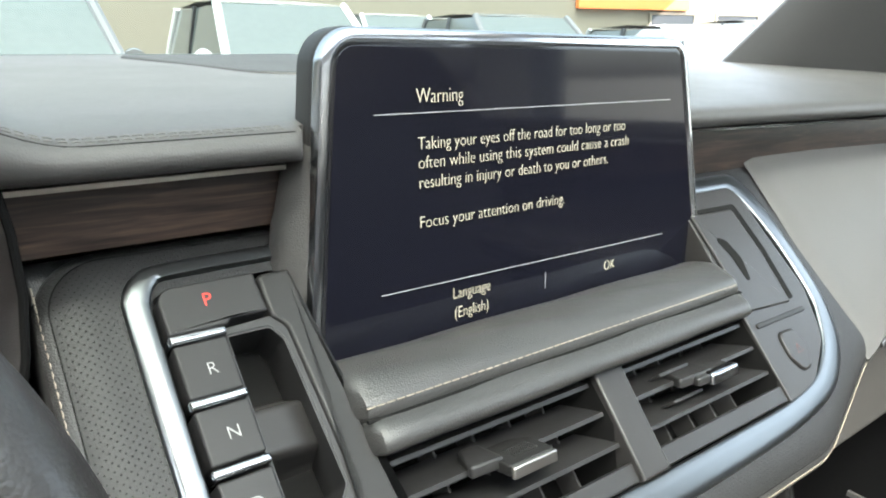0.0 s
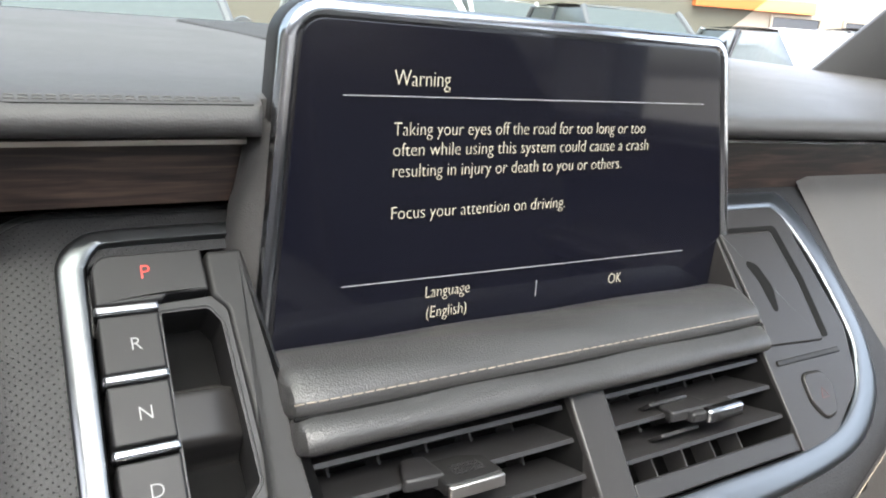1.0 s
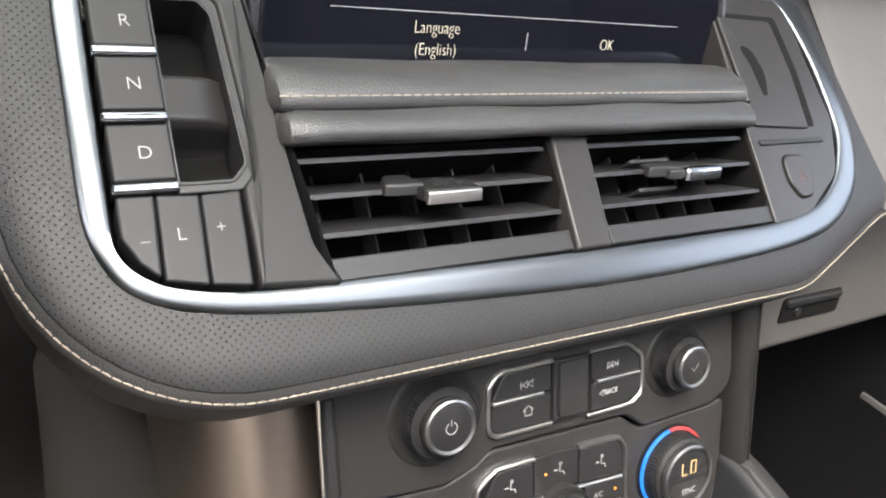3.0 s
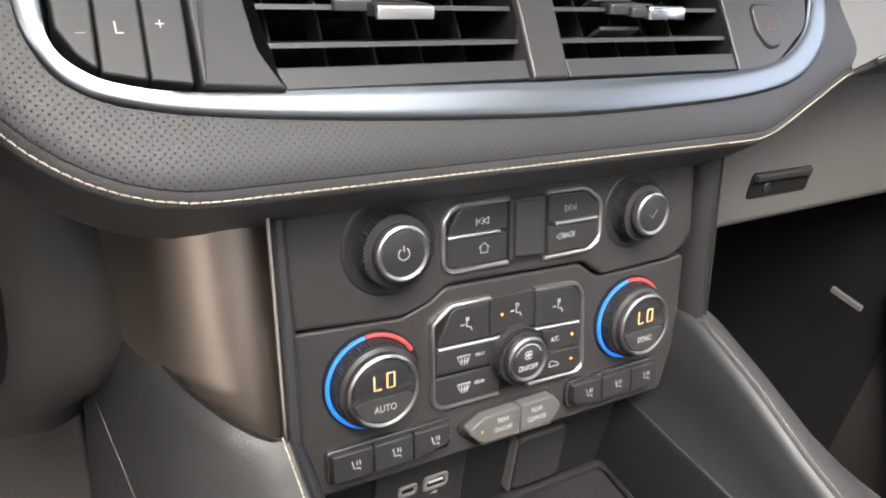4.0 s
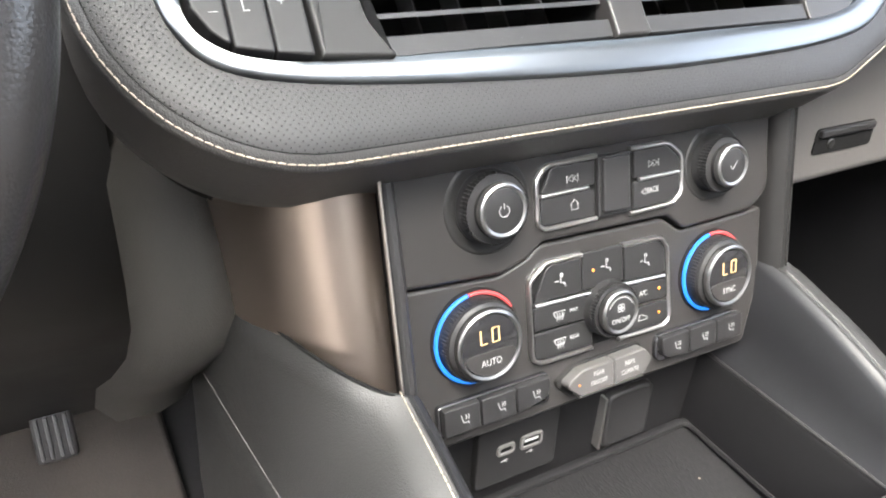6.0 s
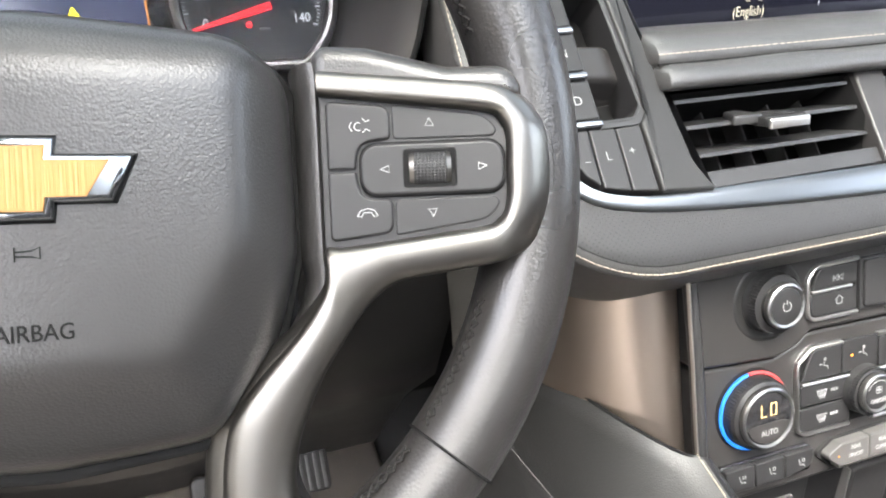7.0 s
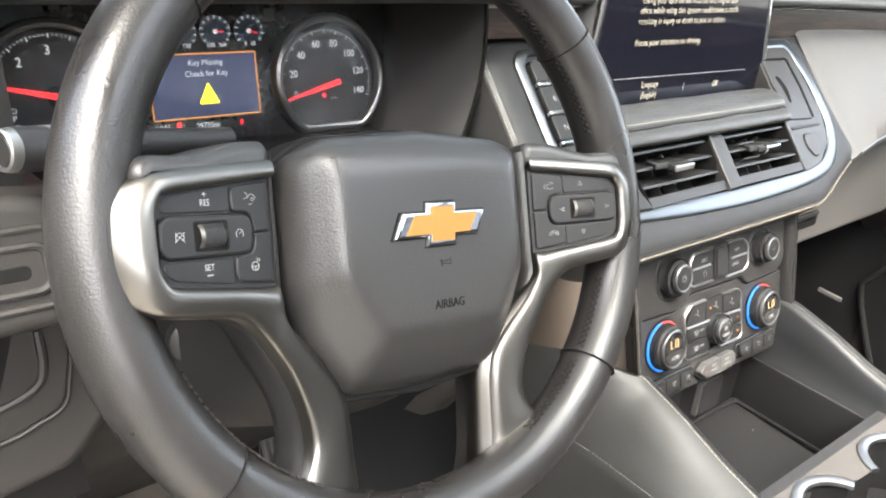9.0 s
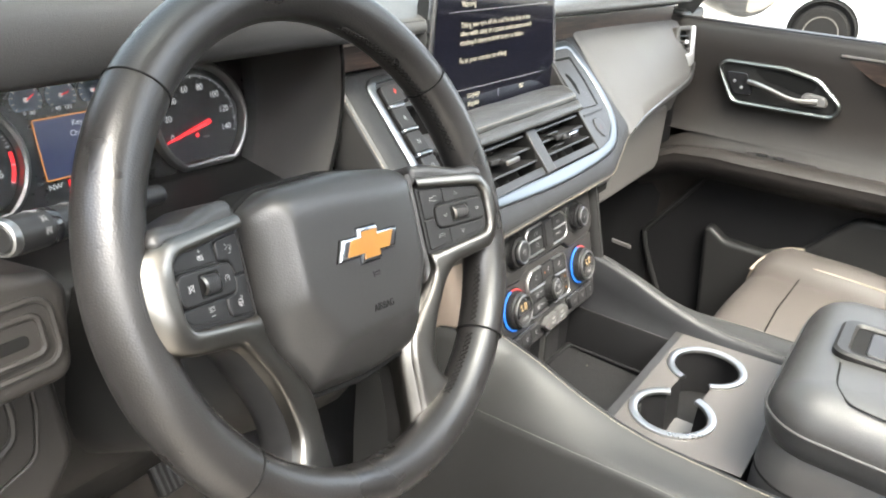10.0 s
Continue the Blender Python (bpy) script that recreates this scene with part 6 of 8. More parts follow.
clu = thing("instrument_cluster", "instrument cluster with two round gauges and a lit message display", "gauge cluster", CLUSTER)
part("mask", plate(rpoly([(-0.66, gv(1.258), 0.02), (-0.262, gv(1.258), 0.03), (-0.262, gv(1.388), 0.03), (-0.66, gv(1.388), 0.03)], n=5), -0.03, 0.0, 0.002, 2), surface("dark smoked gauge mask", (0.014, 0.0135, 0.014), 0.28, vary=0.1), clu, "dark gauge mask")


def gauge(cx, cz, r, name):
    c = (cx, gv(cz))
    out = [(c[0] + r * math.cos(radians(a)), c[1] + r * math.sin(radians(a))) for a in range(-58, 239, 6)]
    ring = part(name, sweep([(u, v, 0.004) for u, v in out], [(-0.0028, -0.006), (0.0052, -0.006), (0.0052, 0.001), (0.0032, 0.0052), (0.0004, 0.0066), (-0.0018, 0.0056), (-0.0028, 0.002)], closed=True), GAUGE_RING, clu, "satin grey gauge ring")
    part("gauge_face", plate(inset(out, 0.0028), -0.002, 0.0012, 0.0003, 1), surface("matt dark gauge face", (0.036, 0.036, 0.039), 0.5), ring, "dark gauge face")
    return ring


def ticks(parent, c, r0, r1, angles, width, mat):
    bm = bmesh.new()
    for a in angles:
        ca, sa = math.cos(radians(a)), math.sin(radians(a))
        sweep([(c[0] + ca * r0, c[1] + sa * r0, 0.0014), (c[0] + ca * r1, c[1] + sa * r1, 0.0014)], [(-width / 2, 0), (width / 2, 0), (width / 2, 0.0002), (-width / 2, 0.0002)], bm=bm)
    part("dial_scale", bm, mat, parent, smooth=0)


def needle(parent, c, ang, length, tail):
    ca, sa = math.cos(radians(ang)), math.sin(radians(ang))
    bm = sweep([(c[0] - ca * tail, c[1] - sa * tail, 0.0050), (c[0], c[1], 0.0052), (c[0] + ca * length, c[1] + sa * length, 0.0046)], [(-0.0011, -0.0006), (0.0011, -0.0006), (0.0008, 0.0006), (-0.0008, 0.0006)], scale=[2.3, 2.3, 0.9])
    part("needle", bm, NEEDLE_RED, parent, "lit red needle")


SP = (-0.3495, 1.3080)
g = gauge(-0.3480, 1.3110, 0.0510, "speedometer")
c = (SP[0], gv(SP[1]))
ticks(g, c, 0.0420, 0.0452, [200 - 220 * i / 14 for i in range(15)], 0.0008, GAUGE_WHITE)
ticks(g, c, 0.0435, 0.0452, [200 - 220 * i / 70 for i in range(71)], 0.0004, GAUGE_WHITE)
for i, s in enumerate(("0", "20", "40", "60", "80", "100", "120", "140")):
    a = radians(198 - 216 * i / 7)
    lettering("numeral", s, 0.0088, GAUGE_WHITE, g, c[0] + 0.0335 * math.cos(a), c[1] + 0.0335 * math.sin(a), 0.0015, squeeze=0.9)
needle(g, (c[0], c[1] - 0.004), 194, 0.042, 0.012)
lettering("unit_text", "MPH", 0.0036, GREY_PRINT, g, c[0] + 0.006, c[1] - 0.016, 0.0015)
part("lit_dot", lathe([(0.0022, 0.0012), (0.0022, 0.0020), (0.0014, 0.0024)], 14, (c[0] - 0.004, c[1] - 0.0125)), NEEDLE_RED, g)
g = gauge(-0.5730, 1.3110, 0.0510, "tachometer")
c = (-0.5725, gv(1.3100))
ticks(g, c, 0.0420, 0.0452, [205 - 230 * i / 12 for i in range(13)], 0.0008, GAUGE_WHITE)
ticks(g, c, 0.0435, 0.0452, [205 - 230 * i / 60 for i in range(50)], 0.0004, GAUGE_WHITE)
ticks(g, c, 0.0420, 0.0452, [-25 + 32 * i / 24 for i in range(25)], 0.0010, NEEDLE_RED)
for i, s in enumerate(("0", "1", "2", "3", "4", "5", "6")):
    a = radians(205 - 230 * (i + 0.0) / 6.2)
    if i:
        lettering("numeral", s, 0.0096, GAUGE_WHITE, g, c[0] + 0.0335 * math.cos(a), c[1] + 0.0335 * math.sin(a), 0.0015, squeeze=0.9)
needle(g, c, 166, 0.044, 0.008)
part("needle_hub", lathe([(0.0082, 0.0012), (0.0082, 0.0032), (0.0070, 0.0040)], 28, c), BUTTON, g)
for s, x, z in (("AUTO", -0.040, -0.008), ("STOP", -0.040, -0.0135), ("OFF", -0.038, -0.0205)):
    lettering("mode_text", s, 0.0056 if s != "OFF" else 0.0072, GAUGE_WHITE, g, c[0] + x * 0.9, c[1] + z, 0.0015)
lettering("unit_text", "RPM", 0.0042, GREY_PRINT, g, c[0] + 0.002, c[1] - 0.0200, 0.0015)
lettering("unit_text", "x1000", 0.0038, GREY_PRINT, g, c[0] + 0.002, c[1] - 0.0250, 0.0015)
msg = part("message_display", plate(rect(-0.5065, gv(1.2862), -0.4165, gv(1.3360), 0.0012), -0.002, 0.0016, 0.0004, 1), NAVY, clu, "lit navy message display with orange border")
part("orange_border", sweep([(u, v, 0.0016) for u, v in rect(-0.5065, gv(1.2862), -0.4165, gv(1.3360), 0.001)], oval(0.0006, 0.0005, 6), closed=True), ORANGE_LINE, msg)
lettering("message_text", "Key Missing", 0.0066, GAUGE_WHITE, msg, -0.4600, gv(1.3290), 0.0019, squeeze=0.92)
lettering("message_text", "Check for Key", 0.0066, GAUGE_WHITE, msg, -0.4600, gv(1.3205), 0.0019, squeeze=0.92)
part("warning_sign", plate(rpoly([(-0.4690, gv(1.2965), 0.001), (-0.4510, gv(1.2965), 0.001), (-0.4600, gv(1.3140), 0.001)], n=3), 0.0012, 0.0020, 0.0001, 1), YELLOW, msg, "lit yellow warning triangle")
strokes("warning_mark", [[(0, 0.0055), (0, -0.0010)], [(0, -0.0030), (0, -0.0042)]], 0.0009, surface("black mark", (0.01, 0.01, 0.01), 0.6), msg, -0.4600, gv(1.3020), 0.0021)
lettering("compass_text", "NW", 0.0066, GAUGE_WHITE, clu, -0.5005, gv(1.2800), 0.0004)
lettering("odometer_text", "29720mi", 0.0064, GAUGE_WHITE, clu, -0.4630, gv(1.2792), 0.0004, squeeze=0.9)
part("belt_light", plate(rect(-0.4890, gv(1.2765), -0.4850, gv(1.2835), 0.001), -0.001, 0.0006, 0.0002, 1), NEEDLE_RED, clu, "lit red warning light")
part("belt_light", plate(rect(-0.4350, gv(1.2775), -0.4325, gv(1.2815), 0.001), -0.001, 0.0006, 0.0002, 1), NEEDLE_RED, clu)
for i, x in enumerate((-0.5060, -0.4770, -0.4485, -0.4195)):
    sc = (x, gv(1.3525))
    d = part("small_gauge", plate(arc(sc[0], sc[1], 0.0130, -40, 220, 22), -0.001, 0.0008, 0.0002, 1), surface("blue grey gauge", (0.07, 0.10, 0.15), 0.45), clu, "small round gauge")
    ticks(d, sc, 0.0102, 0.0127, [215 - 250 * j / 10 for j in range(11)], 0.0009, GAUGE_WHITE)
    lettering("numeral", ("0  80", "40  120", "100  260", "8  18")[i], 0.0048, GAUGE_WHITE, d, sc[0], sc[1] - 0.0105, 0.0010)
    part("lit_mark", lathe([(0.0020, 0.0004), (0.0020, 0.0012), (0.0014, 0.0014)], 12, sc), GAUGE_WHITE, d)
    strokes("needle", [[(0, 0), (0.0070, 0.0040 - 0.002 * i)]], 0.0007, NEEDLE_RED, d, sc[0], sc[1], 0.0016)
part("status_light", plate(rect(-0.4040, gv(1.3600), -0.3955, gv(1.3700), 0.001), -0.001, 0.0006, 0.0002, 1), GREY_PLASTIC, clu, "dim grey status sign")
part("status_light", plate(rect(-0.5260, gv(1.3660), -0.5180, gv(1.3740), 0.001), -0.001, 0.0006, 0.0002, 1), GREY_PLASTIC, clu)
lens = part("lens", plate(rect(-0.655, gv(1.262), -0.280, gv(1.384), 0.02), 0.0150, 0.0158, 0.0002, 1), LENS, clu, "clear gauge lens")
lens.visible_shadow = False
# hood over the gauges: roof underside and the two cheeks
hood = part("hood_lining", loft([[(x, 0.462, 1.3880), (x, 0.430, 1.3960), (x, 0.385, 1.4130), (x, 0.345, 1.4320), (x, 0.336, 1.4380)] for x in [lerp(-0.70, -0.262, i / 10) for i in range(11)]]), HOOD, dash, "black gauge hood lining")
part("lens_edge", sweep([(lerp(-0.640, -0.290, i / 20), 0.0768 - 0.0035 * abs(i / 10 - 1) ** 3, 0.006) for i in range(21)], oval(0.0008, 0.0008, 6)), GREY_PLASTIC, clu, "pale edge of the gauge lens")
def cheek_x(z):
    return -0.261 - 2.5 * (z - 1.355) ** 2


zs = [1.440, 1.420, 1.400, 1.375, 1.350, 1.325, 1.300, 1.275, 1.255, 1.238]
rows = []
for k in (0.0, 0.04, 0.12, 0.3, 0.5, 0.7, 0.88, 1.0):
    rows.append([(cheek_x(z) - 0.024 * k ** 0.8, lerp(0.335, min(0.446 + 0.2 * (z - 1.306), 0.462) - 0.001, k), z) for z in zs])
part("hood_cheek", loft(rows), SOFT, dash, "smooth dark cheek beside the gauges", smooth=60)
part("hood_cheek", loft([[(-0.700, 0.338, z) for z in zs], [(-0.68, 0.40, z) for z in zs], [(-0.660, 0.446 + 0.2 * (z - 1.306), z) for z in zs]]), PANEL, dash, smooth=60)
part("cheek_seam", sweep([(cheek_x(z) + 0.0010, 0.3345, z) for z in zs], oval(0.0018, 0.0018, 8), up=(0, -1, 0)), DEEP, dash)

# stalk
stalk = thing("indicator_stalk", "black column stalk with printed symbols and satin end ring", "stalk", look((-0.637, 0.230, 1.3430), (-0.50, 0.285, 1.318)))
part("shaft", lathe([(0.0070, -0.14), (0.0075, -0.10), (0.0088, -0.070), (0.0100, -0.055), (0.0104, -0.040), (0.0110, -0.030), (0.0110, -0.004)], 28), PLASTIC, stalk)
part("collar", lathe([(0.0112, -0.034), (0.0115, -0.030), (0.0112, -0.028)], 28), GLOSS, stalk)
part("end_ring", lathe([(0.0105, -0.010), (0.0106, -0.003), (0.0100, 0.0005), (0.0088, 0.0012), (0.0080, -0.001)], 32), STALK_RING, stalk, "satin silver end ring")
part("end_button", lathe([(0.0079, -0.004), (0.0079, 0.0), (0.0068, 0.0010)], 28), PANEL, stalk, "grey end button")
for w, r, n in ((-0.022, 0.01125, 5), (-0.048, 0.0106, 5)):
    for k in range(n):
        a = radians(10 + 36 * k + (14 if w < -0.03 else 0))
        mark = strokes("printed_sign", [[(-0.0022, 0.0018), (0.0022, 0.0018)], [(-0.0020, -0.0016), (0.0016, -0.0016), (0.0016, 0.0008)], arc(0, 0, 0.0010, 0, 300, 6)], 0.00035, GREY_PRINT, stalk, 0, 0, 0)
        mark.matrix_basis = Matrix(((-math.sin(a), 0, math.cos(a), r * math.cos(a)), (math.cos(a), 0, math.sin(a), r * math.sin(a)), (0, 1, 0, w), (0, 0, 0, 1)))

# ---- brushed columns beside the controls ----
colm = thing("side_trim", "brushed champagne metal side trim beside the controls", "trim")
rows = []
for i in range(17):
    t = i / 16
    a = radians(94 * t)
    x = -0.1415 - 0.0535 * math.sin(a)
    y = 0.188 + 0.140 * (1 - math.cos(a))
    zt, zb = 1.162, 0.995
    rows.append([(x - 0.012 * t * (1 - k), y + 0.050 * (1 - t) * (1 - k), lerp(zb, zt, 1 - k)) for k in (0.0, 0.25, 0.5, 0.75, 1.0)])
part("metal_panel", loft(rows, thick=(0.006, 0.004, 0)), BRUSHED, colm, smooth=60)
edge_pts = [(-0.1860, 0.345, 1.200), (-0.1875, 0.328, 1.150), (-0.1881, 0.3163, 1.1176), (-0.1890, 0.308, 1.085), (-0.1905, 0.3036, 1.0594), (-0.1960, 0.310, 1.035), (-0.2060, 0.328, 1.010), (-0.2160, 0.347, 0.990), (-0.2200, 0.365, 0.960)]
part("knee_corner", loft([[(x + dx, y + dy, z + dz) for x, y, z in edge_pts] for dx, dy, dz in ((0.002, 0.016, 0), (0.0, 0.004, 0), (-0.003, -0.003, 0), (-0.009, -0.007, 0), (-0.022, -0.010, -0.003), (-0.050, -0.004, -0.006), (-0.062, 0.016, -0.006))]), KNEE, colm, "grey-brown knee bolster", smooth=60)
part("edge_bead", sweep([(-0.1350, 0.230, 1.165), (-0.1352, 0.213, 1.120), (-0.1355, 0.190, 1.045)], oval(0.0042, 0.0050, 10), up=(0, -1, 0)), PLASTIC, colm)
part("edge_bead", sweep([(-0.1402, 0.226, 1.172), (-0.1405, 0.209, 1.120), (-0.1408, 0.186, 1.045)], oval(0.0009, 0.0016, 8), up=(0, -1, 0)), SATIN, colm)
colr = thing("side_trim", "slim dark rounded side trim beside the controls", "trim")
def pillar(x0, x1, swell):
    rows = []
    for z in (1.185, 1.172, 1.14, 1.10, 1.07, 1.040):
        y = 0.224 + 0.27 * (z - 1.149)
        k = lerp(0.0015, 0, (z - 1.04) / 0.145)
        rows.append([(x0 - k, y + 0.016, z), (x0 - k, y + 0.002, z), (lerp(x0, x1, 0.12) - k, y - swell * 0.5, z), (lerp(x0, x1, 0.35) - k, y - swell, z), (lerp(x0, x1, 0.62) - k, y - swell * 0.9, z), (lerp(x0, x1, 0.70) - k, y - swell * 0.55, z), (lerp(x0, x1, 0.78) - k, y - swell * 0.9, z), (lerp(x0, x1, 0.92) - k, y - swell * 0.7, z), (x1 - k, y + 0.001, z), (x1 - k + 0.012, y + 0.05, z), (x1 - k + 0.03, y + 0.12, z)])
    return loft(rows)


part("post", pillar(0.1365, 0.1545, 0.009), PANEL, colr, "dark rounded post", smooth=50)

# ---- centre console ----
con = thing("center_console", "black leather centre console with stitched rails and open tray", "console")


RAIL = ((0.30, 1.082), (0.19, 1.068), (0.14, 1.054), (0.09, 1.035), (0.04, 1.021), (0.0, 1.015), (-0.10, 1.014), (-0.50, 1.020))


def rail_z(y):
    """Height of the console's side rails along the car."""
    return float(np.interp(-y, [-q[0] for q in RAIL], [q[1] for q in RAIL]))


def seam_z(y):
    return float(np.interp(-y, [-0.2, -0.07, 0.02, 0.5], [0.999, 1.004, 1.009, 1.014]))


def column_foot(t):
    """Foot of the metal column, where the leather wraps round it."""
    a = radians(80 * t)
    return Vector((-0.1405 - 0.0535 * math.sin(a), 0.188 + 0.140 * (1 - math.cos(a)), 1.0657 + 0.0125 * math.sin(math.pi * min(1.0, t * 0.82)) - 0.006 * max(0.0, t - 0.75) / 0.25))


def hem_at(t):
    return Vector((lerp(-0.199, -0.2147, t ** 1.2), lerp(0.190, 0.345, t ** 1.2), lerp(0.9995, 0.9955, t)))


def rail(s, name):
    rows = []
    if s < 0:
        for t in (1.0, 0.88, 0.76, 0.64, 0.52, 0.40, 0.30, 0.20):
            P, Q = column_foot(t), hem_at(t)
            crown = [(0.20, 0.0150, 0.004), (0.33, 0.0200, 0.005), (0.60, 0.0140, 0.005), (0.85, 0.0075, 0.003)]
            rows.append([P + Vector((0.004 - 0.0002 * k, 0.004, -0.020 + 0.0022 * k)) for k in range(8)] + [P] + [P.lerp(Q, f) + Vector((-0.003 * t, -0.005 * t, lerp(d0, d1, t ** 1.3))) for f, d0, d1 in crown] + [Q, Q + Vector((-0.002, 0, -0.004)), Q + Vector((-0.006, 0, -0.012)), Q + Vector((-0.010, 0, -0.10)), Q + Vector((-0.008, 0, -0.38))])
    for i in range(33):
        y = lerp(0.186 if s < 0 else 0.222, -0.36, i / 32)
        z, q = rail_z(y), seam_z(y)
        lb = 0.990 if y > 0.14 or y < 0.09 else 0.987
        rows.append([(s * 0.1225, y, lb - 0.004), (s * 0.1225, y, lb), (s * 0.1240, y, lb + 0.0015), (s * 0.130, y, lerp(lb, z, 0.50)), (s * 0.1325, y, z - 0.005), (s * 0.1355, y, z - 0.0006), (s * 0.1382, y, z + 0.0008), (s * 0.1396, y, z - 0.0014), (s * 0.1410, y, z + 0.0008), (s * 0.149, y, z), (s * 0.160, y, z - 0.004), (s * 0.176, y, lerp(z, q, 0.42)), (s * 0.190, y, lerp(z, q, 0.74)), (s * 0.199, y, q), (s * 0.2005, y, q - 0.003), (s * 0.2030, y, q - 0.008), (s * 0.206, y, 0.90), (s * 0.200, y, 0.62)])
    part(name, loft([r[7:] for r in rows]), CONSOLE_LEATHER, con, "stitched leather side rail", smooth=60)
    part("rail_lining", loft([r[:8] for r in rows]), LINING, con, "smooth dark inner side of the rail", smooth=60)
    part("tray_liner", loft([[(s * 0.1210, y, 0.988), (s * 0.1195, y, 0.984), (s * 0.1170, y, 0.925), (s * 0.1170, y, 0.90)] for y in [lerp(0.224, -0.36, i / 20) for i in range(21)]]), TRAY, con, "black tray side wall", smooth=60)
    part("tray_rim", sweep([(s * 0.1220, lerp(0.222, 0.064, i / 8), 0.9885) for i in range(9)], oval(0.0014, 0.0014, 8)), PANEL, con)
    ys = [lerp(0.190, -0.34, k / 60) for k in range(61)]
    part("rail_stitching", stitches([(s * 0.1432, y, rail_z(y) + 0.0008) for y in ys], (0, 0, 1), 0.0036, 0.0008, 0.00032), THREAD if s < 0 else DARK_THREAD, con, "cream thread stitching" if s < 0 else "taupe thread stitching")
    part("side_stitching", stitches([(s * 0.1985, y, seam_z(y) + 0.0005) for y in ys], (s * 0.6, 0, 0.8), 0.0034, 0.0008, 0.00030), DARK_THREAD, con)


rail(-1, "left_rail")
rail(1, "right_rail")
# stitching round the forward cheek and the gap at the column's foot
part("cheek_stitching", stitches([hem_at(i / 16) + Vector((-0.001, -0.001, 0.0012)) for i in range(17)], (-0.6, -0.2, 0.8), 0.0034, 0.0008, 0.00030), DARK_THREAD, con)
part("cheek_gap", sweep([column_foot(i / 16) for i in range(17)], oval(0.0011, 0.0011, 6)), DEEP, con)
# cheek on the passenger's side
rows = []
for i in range(9):
    t = i / 8
    y = lerp(0.190, 0.42, t)
    rows.append([(lerp(0.140, 0.222, t ** 1.5), y, lerp(1.069, 1.040, t)), (lerp(0.160, 0.226, t), y, lerp(1.064, 1.034, t)), (lerp(0.176, 0.229, t), y, lerp(1.040, 1.024, t)), (lerp(0.199, 0.232, t), y, lerp(0.999, 0.995, t)), (lerp(0.203, 0.236, t), y, 0.990), (lerp(0.206, 0.238, t), y, 0.62)])
part("cheek", loft(rows), CONSOLE_LEATHER, con, smooth=60)
# back wall of the tray, tray floor and its lip
part("tray_back", loft([[(x, 0.200, 1.030), (x, 0.2205, 0.995), (x, 0.2195, 0.930), (x, 0.2190, 0.915)] for x in (-0.125, 0.0, 0.130)]), TRAY, con, smooth=0)
RUBBER = surface("black rubber mat with fine ribs", (0.0075, 0.0075, 0.0080), 0.52, grain=0.7, scale=1500, vary=0.2, stretch=(1, 0.15, 1), spec=0.18)
part("tray_floor", loft([[(x, 0.222, 0.921), (x, 0.060, 0.915)] for x in (-0.122, 0.0, 0.126)], thick=(0, 0, -0.02)), RUBBER, con, "black rubber tray mat")
part("tray_lip", sweep([(x, y, 0.924) for x, y in rpoly([(-0.114, 0.066, 0.006), (0.119, 0.066, 0.006), (0.119, 0.214, 0.008), (-0.114, 0.214, 0.008)], n=4)], oval(0.0042, 0.0030, 8), closed=True), TRAY, con)
part("tray_front", loft([[(x, 0.0640, 1.0030), (x, 0.0600, 0.985), (x, 0.0600, 0.910)] for x in (-0.120, 0.0, 0.126)], thick=(0, -0.01, 0)), PLASTIC, con)

# cup holder panel with a hole through it
CA, CB, CR = (0.0600, 0.0010), (-0.0620, 0.0030), 0.0430


def figure_eight(r, notch, n=22):
    """Outline of the two joined cup wells."""
    pts = []
    gap = math.degrees(math.asin(notch / r))
    for i in range(n + 1):
        a = radians(180 + gap + (360 - 2 * gap) * i / n)
        pts.append((CA[0] + r * math.cos(a), CA[1] + r * math.sin(a)))
    for i in range(n + 1):
        a = radians(gap + (360 - 2 * gap) * i / n)
        pts.append((CB[0] + r * math.cos(a), CB[1] + r * math.sin(a)))
    return pts


cup = thing("cup_holder", "double cup holder with bright chrome rings in a grey panel", "cup holder", pose(0, 0, 1.0050, -2.5, 0, 0))
wells = figure_eight(CR, 0.0190)
bm = bmesh.new()
o = [bm.verts.new((u, v, 0.0)) for u, v in wells]
sq = [(-0.126, -0.092), (0.128, -0.092), (0.128, 0.064), (-0.126, 0.064)]
q = [bm.verts.new((u, v, 0.0)) for u, v in sq]
edges = [bm.edges.new((o[i - 1], o[i])) for i in range(len(o))] + [bm.edges.new((q[i - 1], q[i])) for i in range(4)]
bmesh.ops.triangle_fill(bm, use_beauty=True, use_dissolve=False, edges=edges)
part("panel", bm, surface("grey satin console panel", (0.047, 0.043, 0.0405), 0.45, grain=0.3, scale=1600, kind="noise"), cup, "grey satin panel", smooth=0)
bm = bmesh.new()
lo = inset(wells, 0.003)
a = [bm.verts.new((u, v, 0.0)) for u, v in ccw(wells)]
b = [bm.verts.new((u, v, -0.062)) for u, v in lo]
for i in range(len(a)):
    bm.faces.new((a[i - 1], a[i], b[i], b[i - 1]))
bm.faces.new(b)
part("well", bm, TRAY, cup, "deep black double well")
for cx, cy, a0, a1 in ((*CA, -158, 158), (*CB, 22, 338)):
    part("chrome_ring", sweep([(u, v, 0.0008) for u, v in arc(cx, cy, CR + 0.0012, a0, a1, 48)], [(-0.0054, -0.002), (0.0050, -0.002), (0.0044, 0.0020), (0.0, 0.0032), (-0.0046, 0.0016)]), RING, cup, "chrome ring")
for s, (cx, cy) in ((1, CA), (-1, CB)):
    part("grip_flap", box(cx - 0.014, cy - s * 0.043 - 0.004, -0.055, cx + 0.014, cy - s * 0.043 + 0.010, -0.010, 0.003), PANEL, cup)
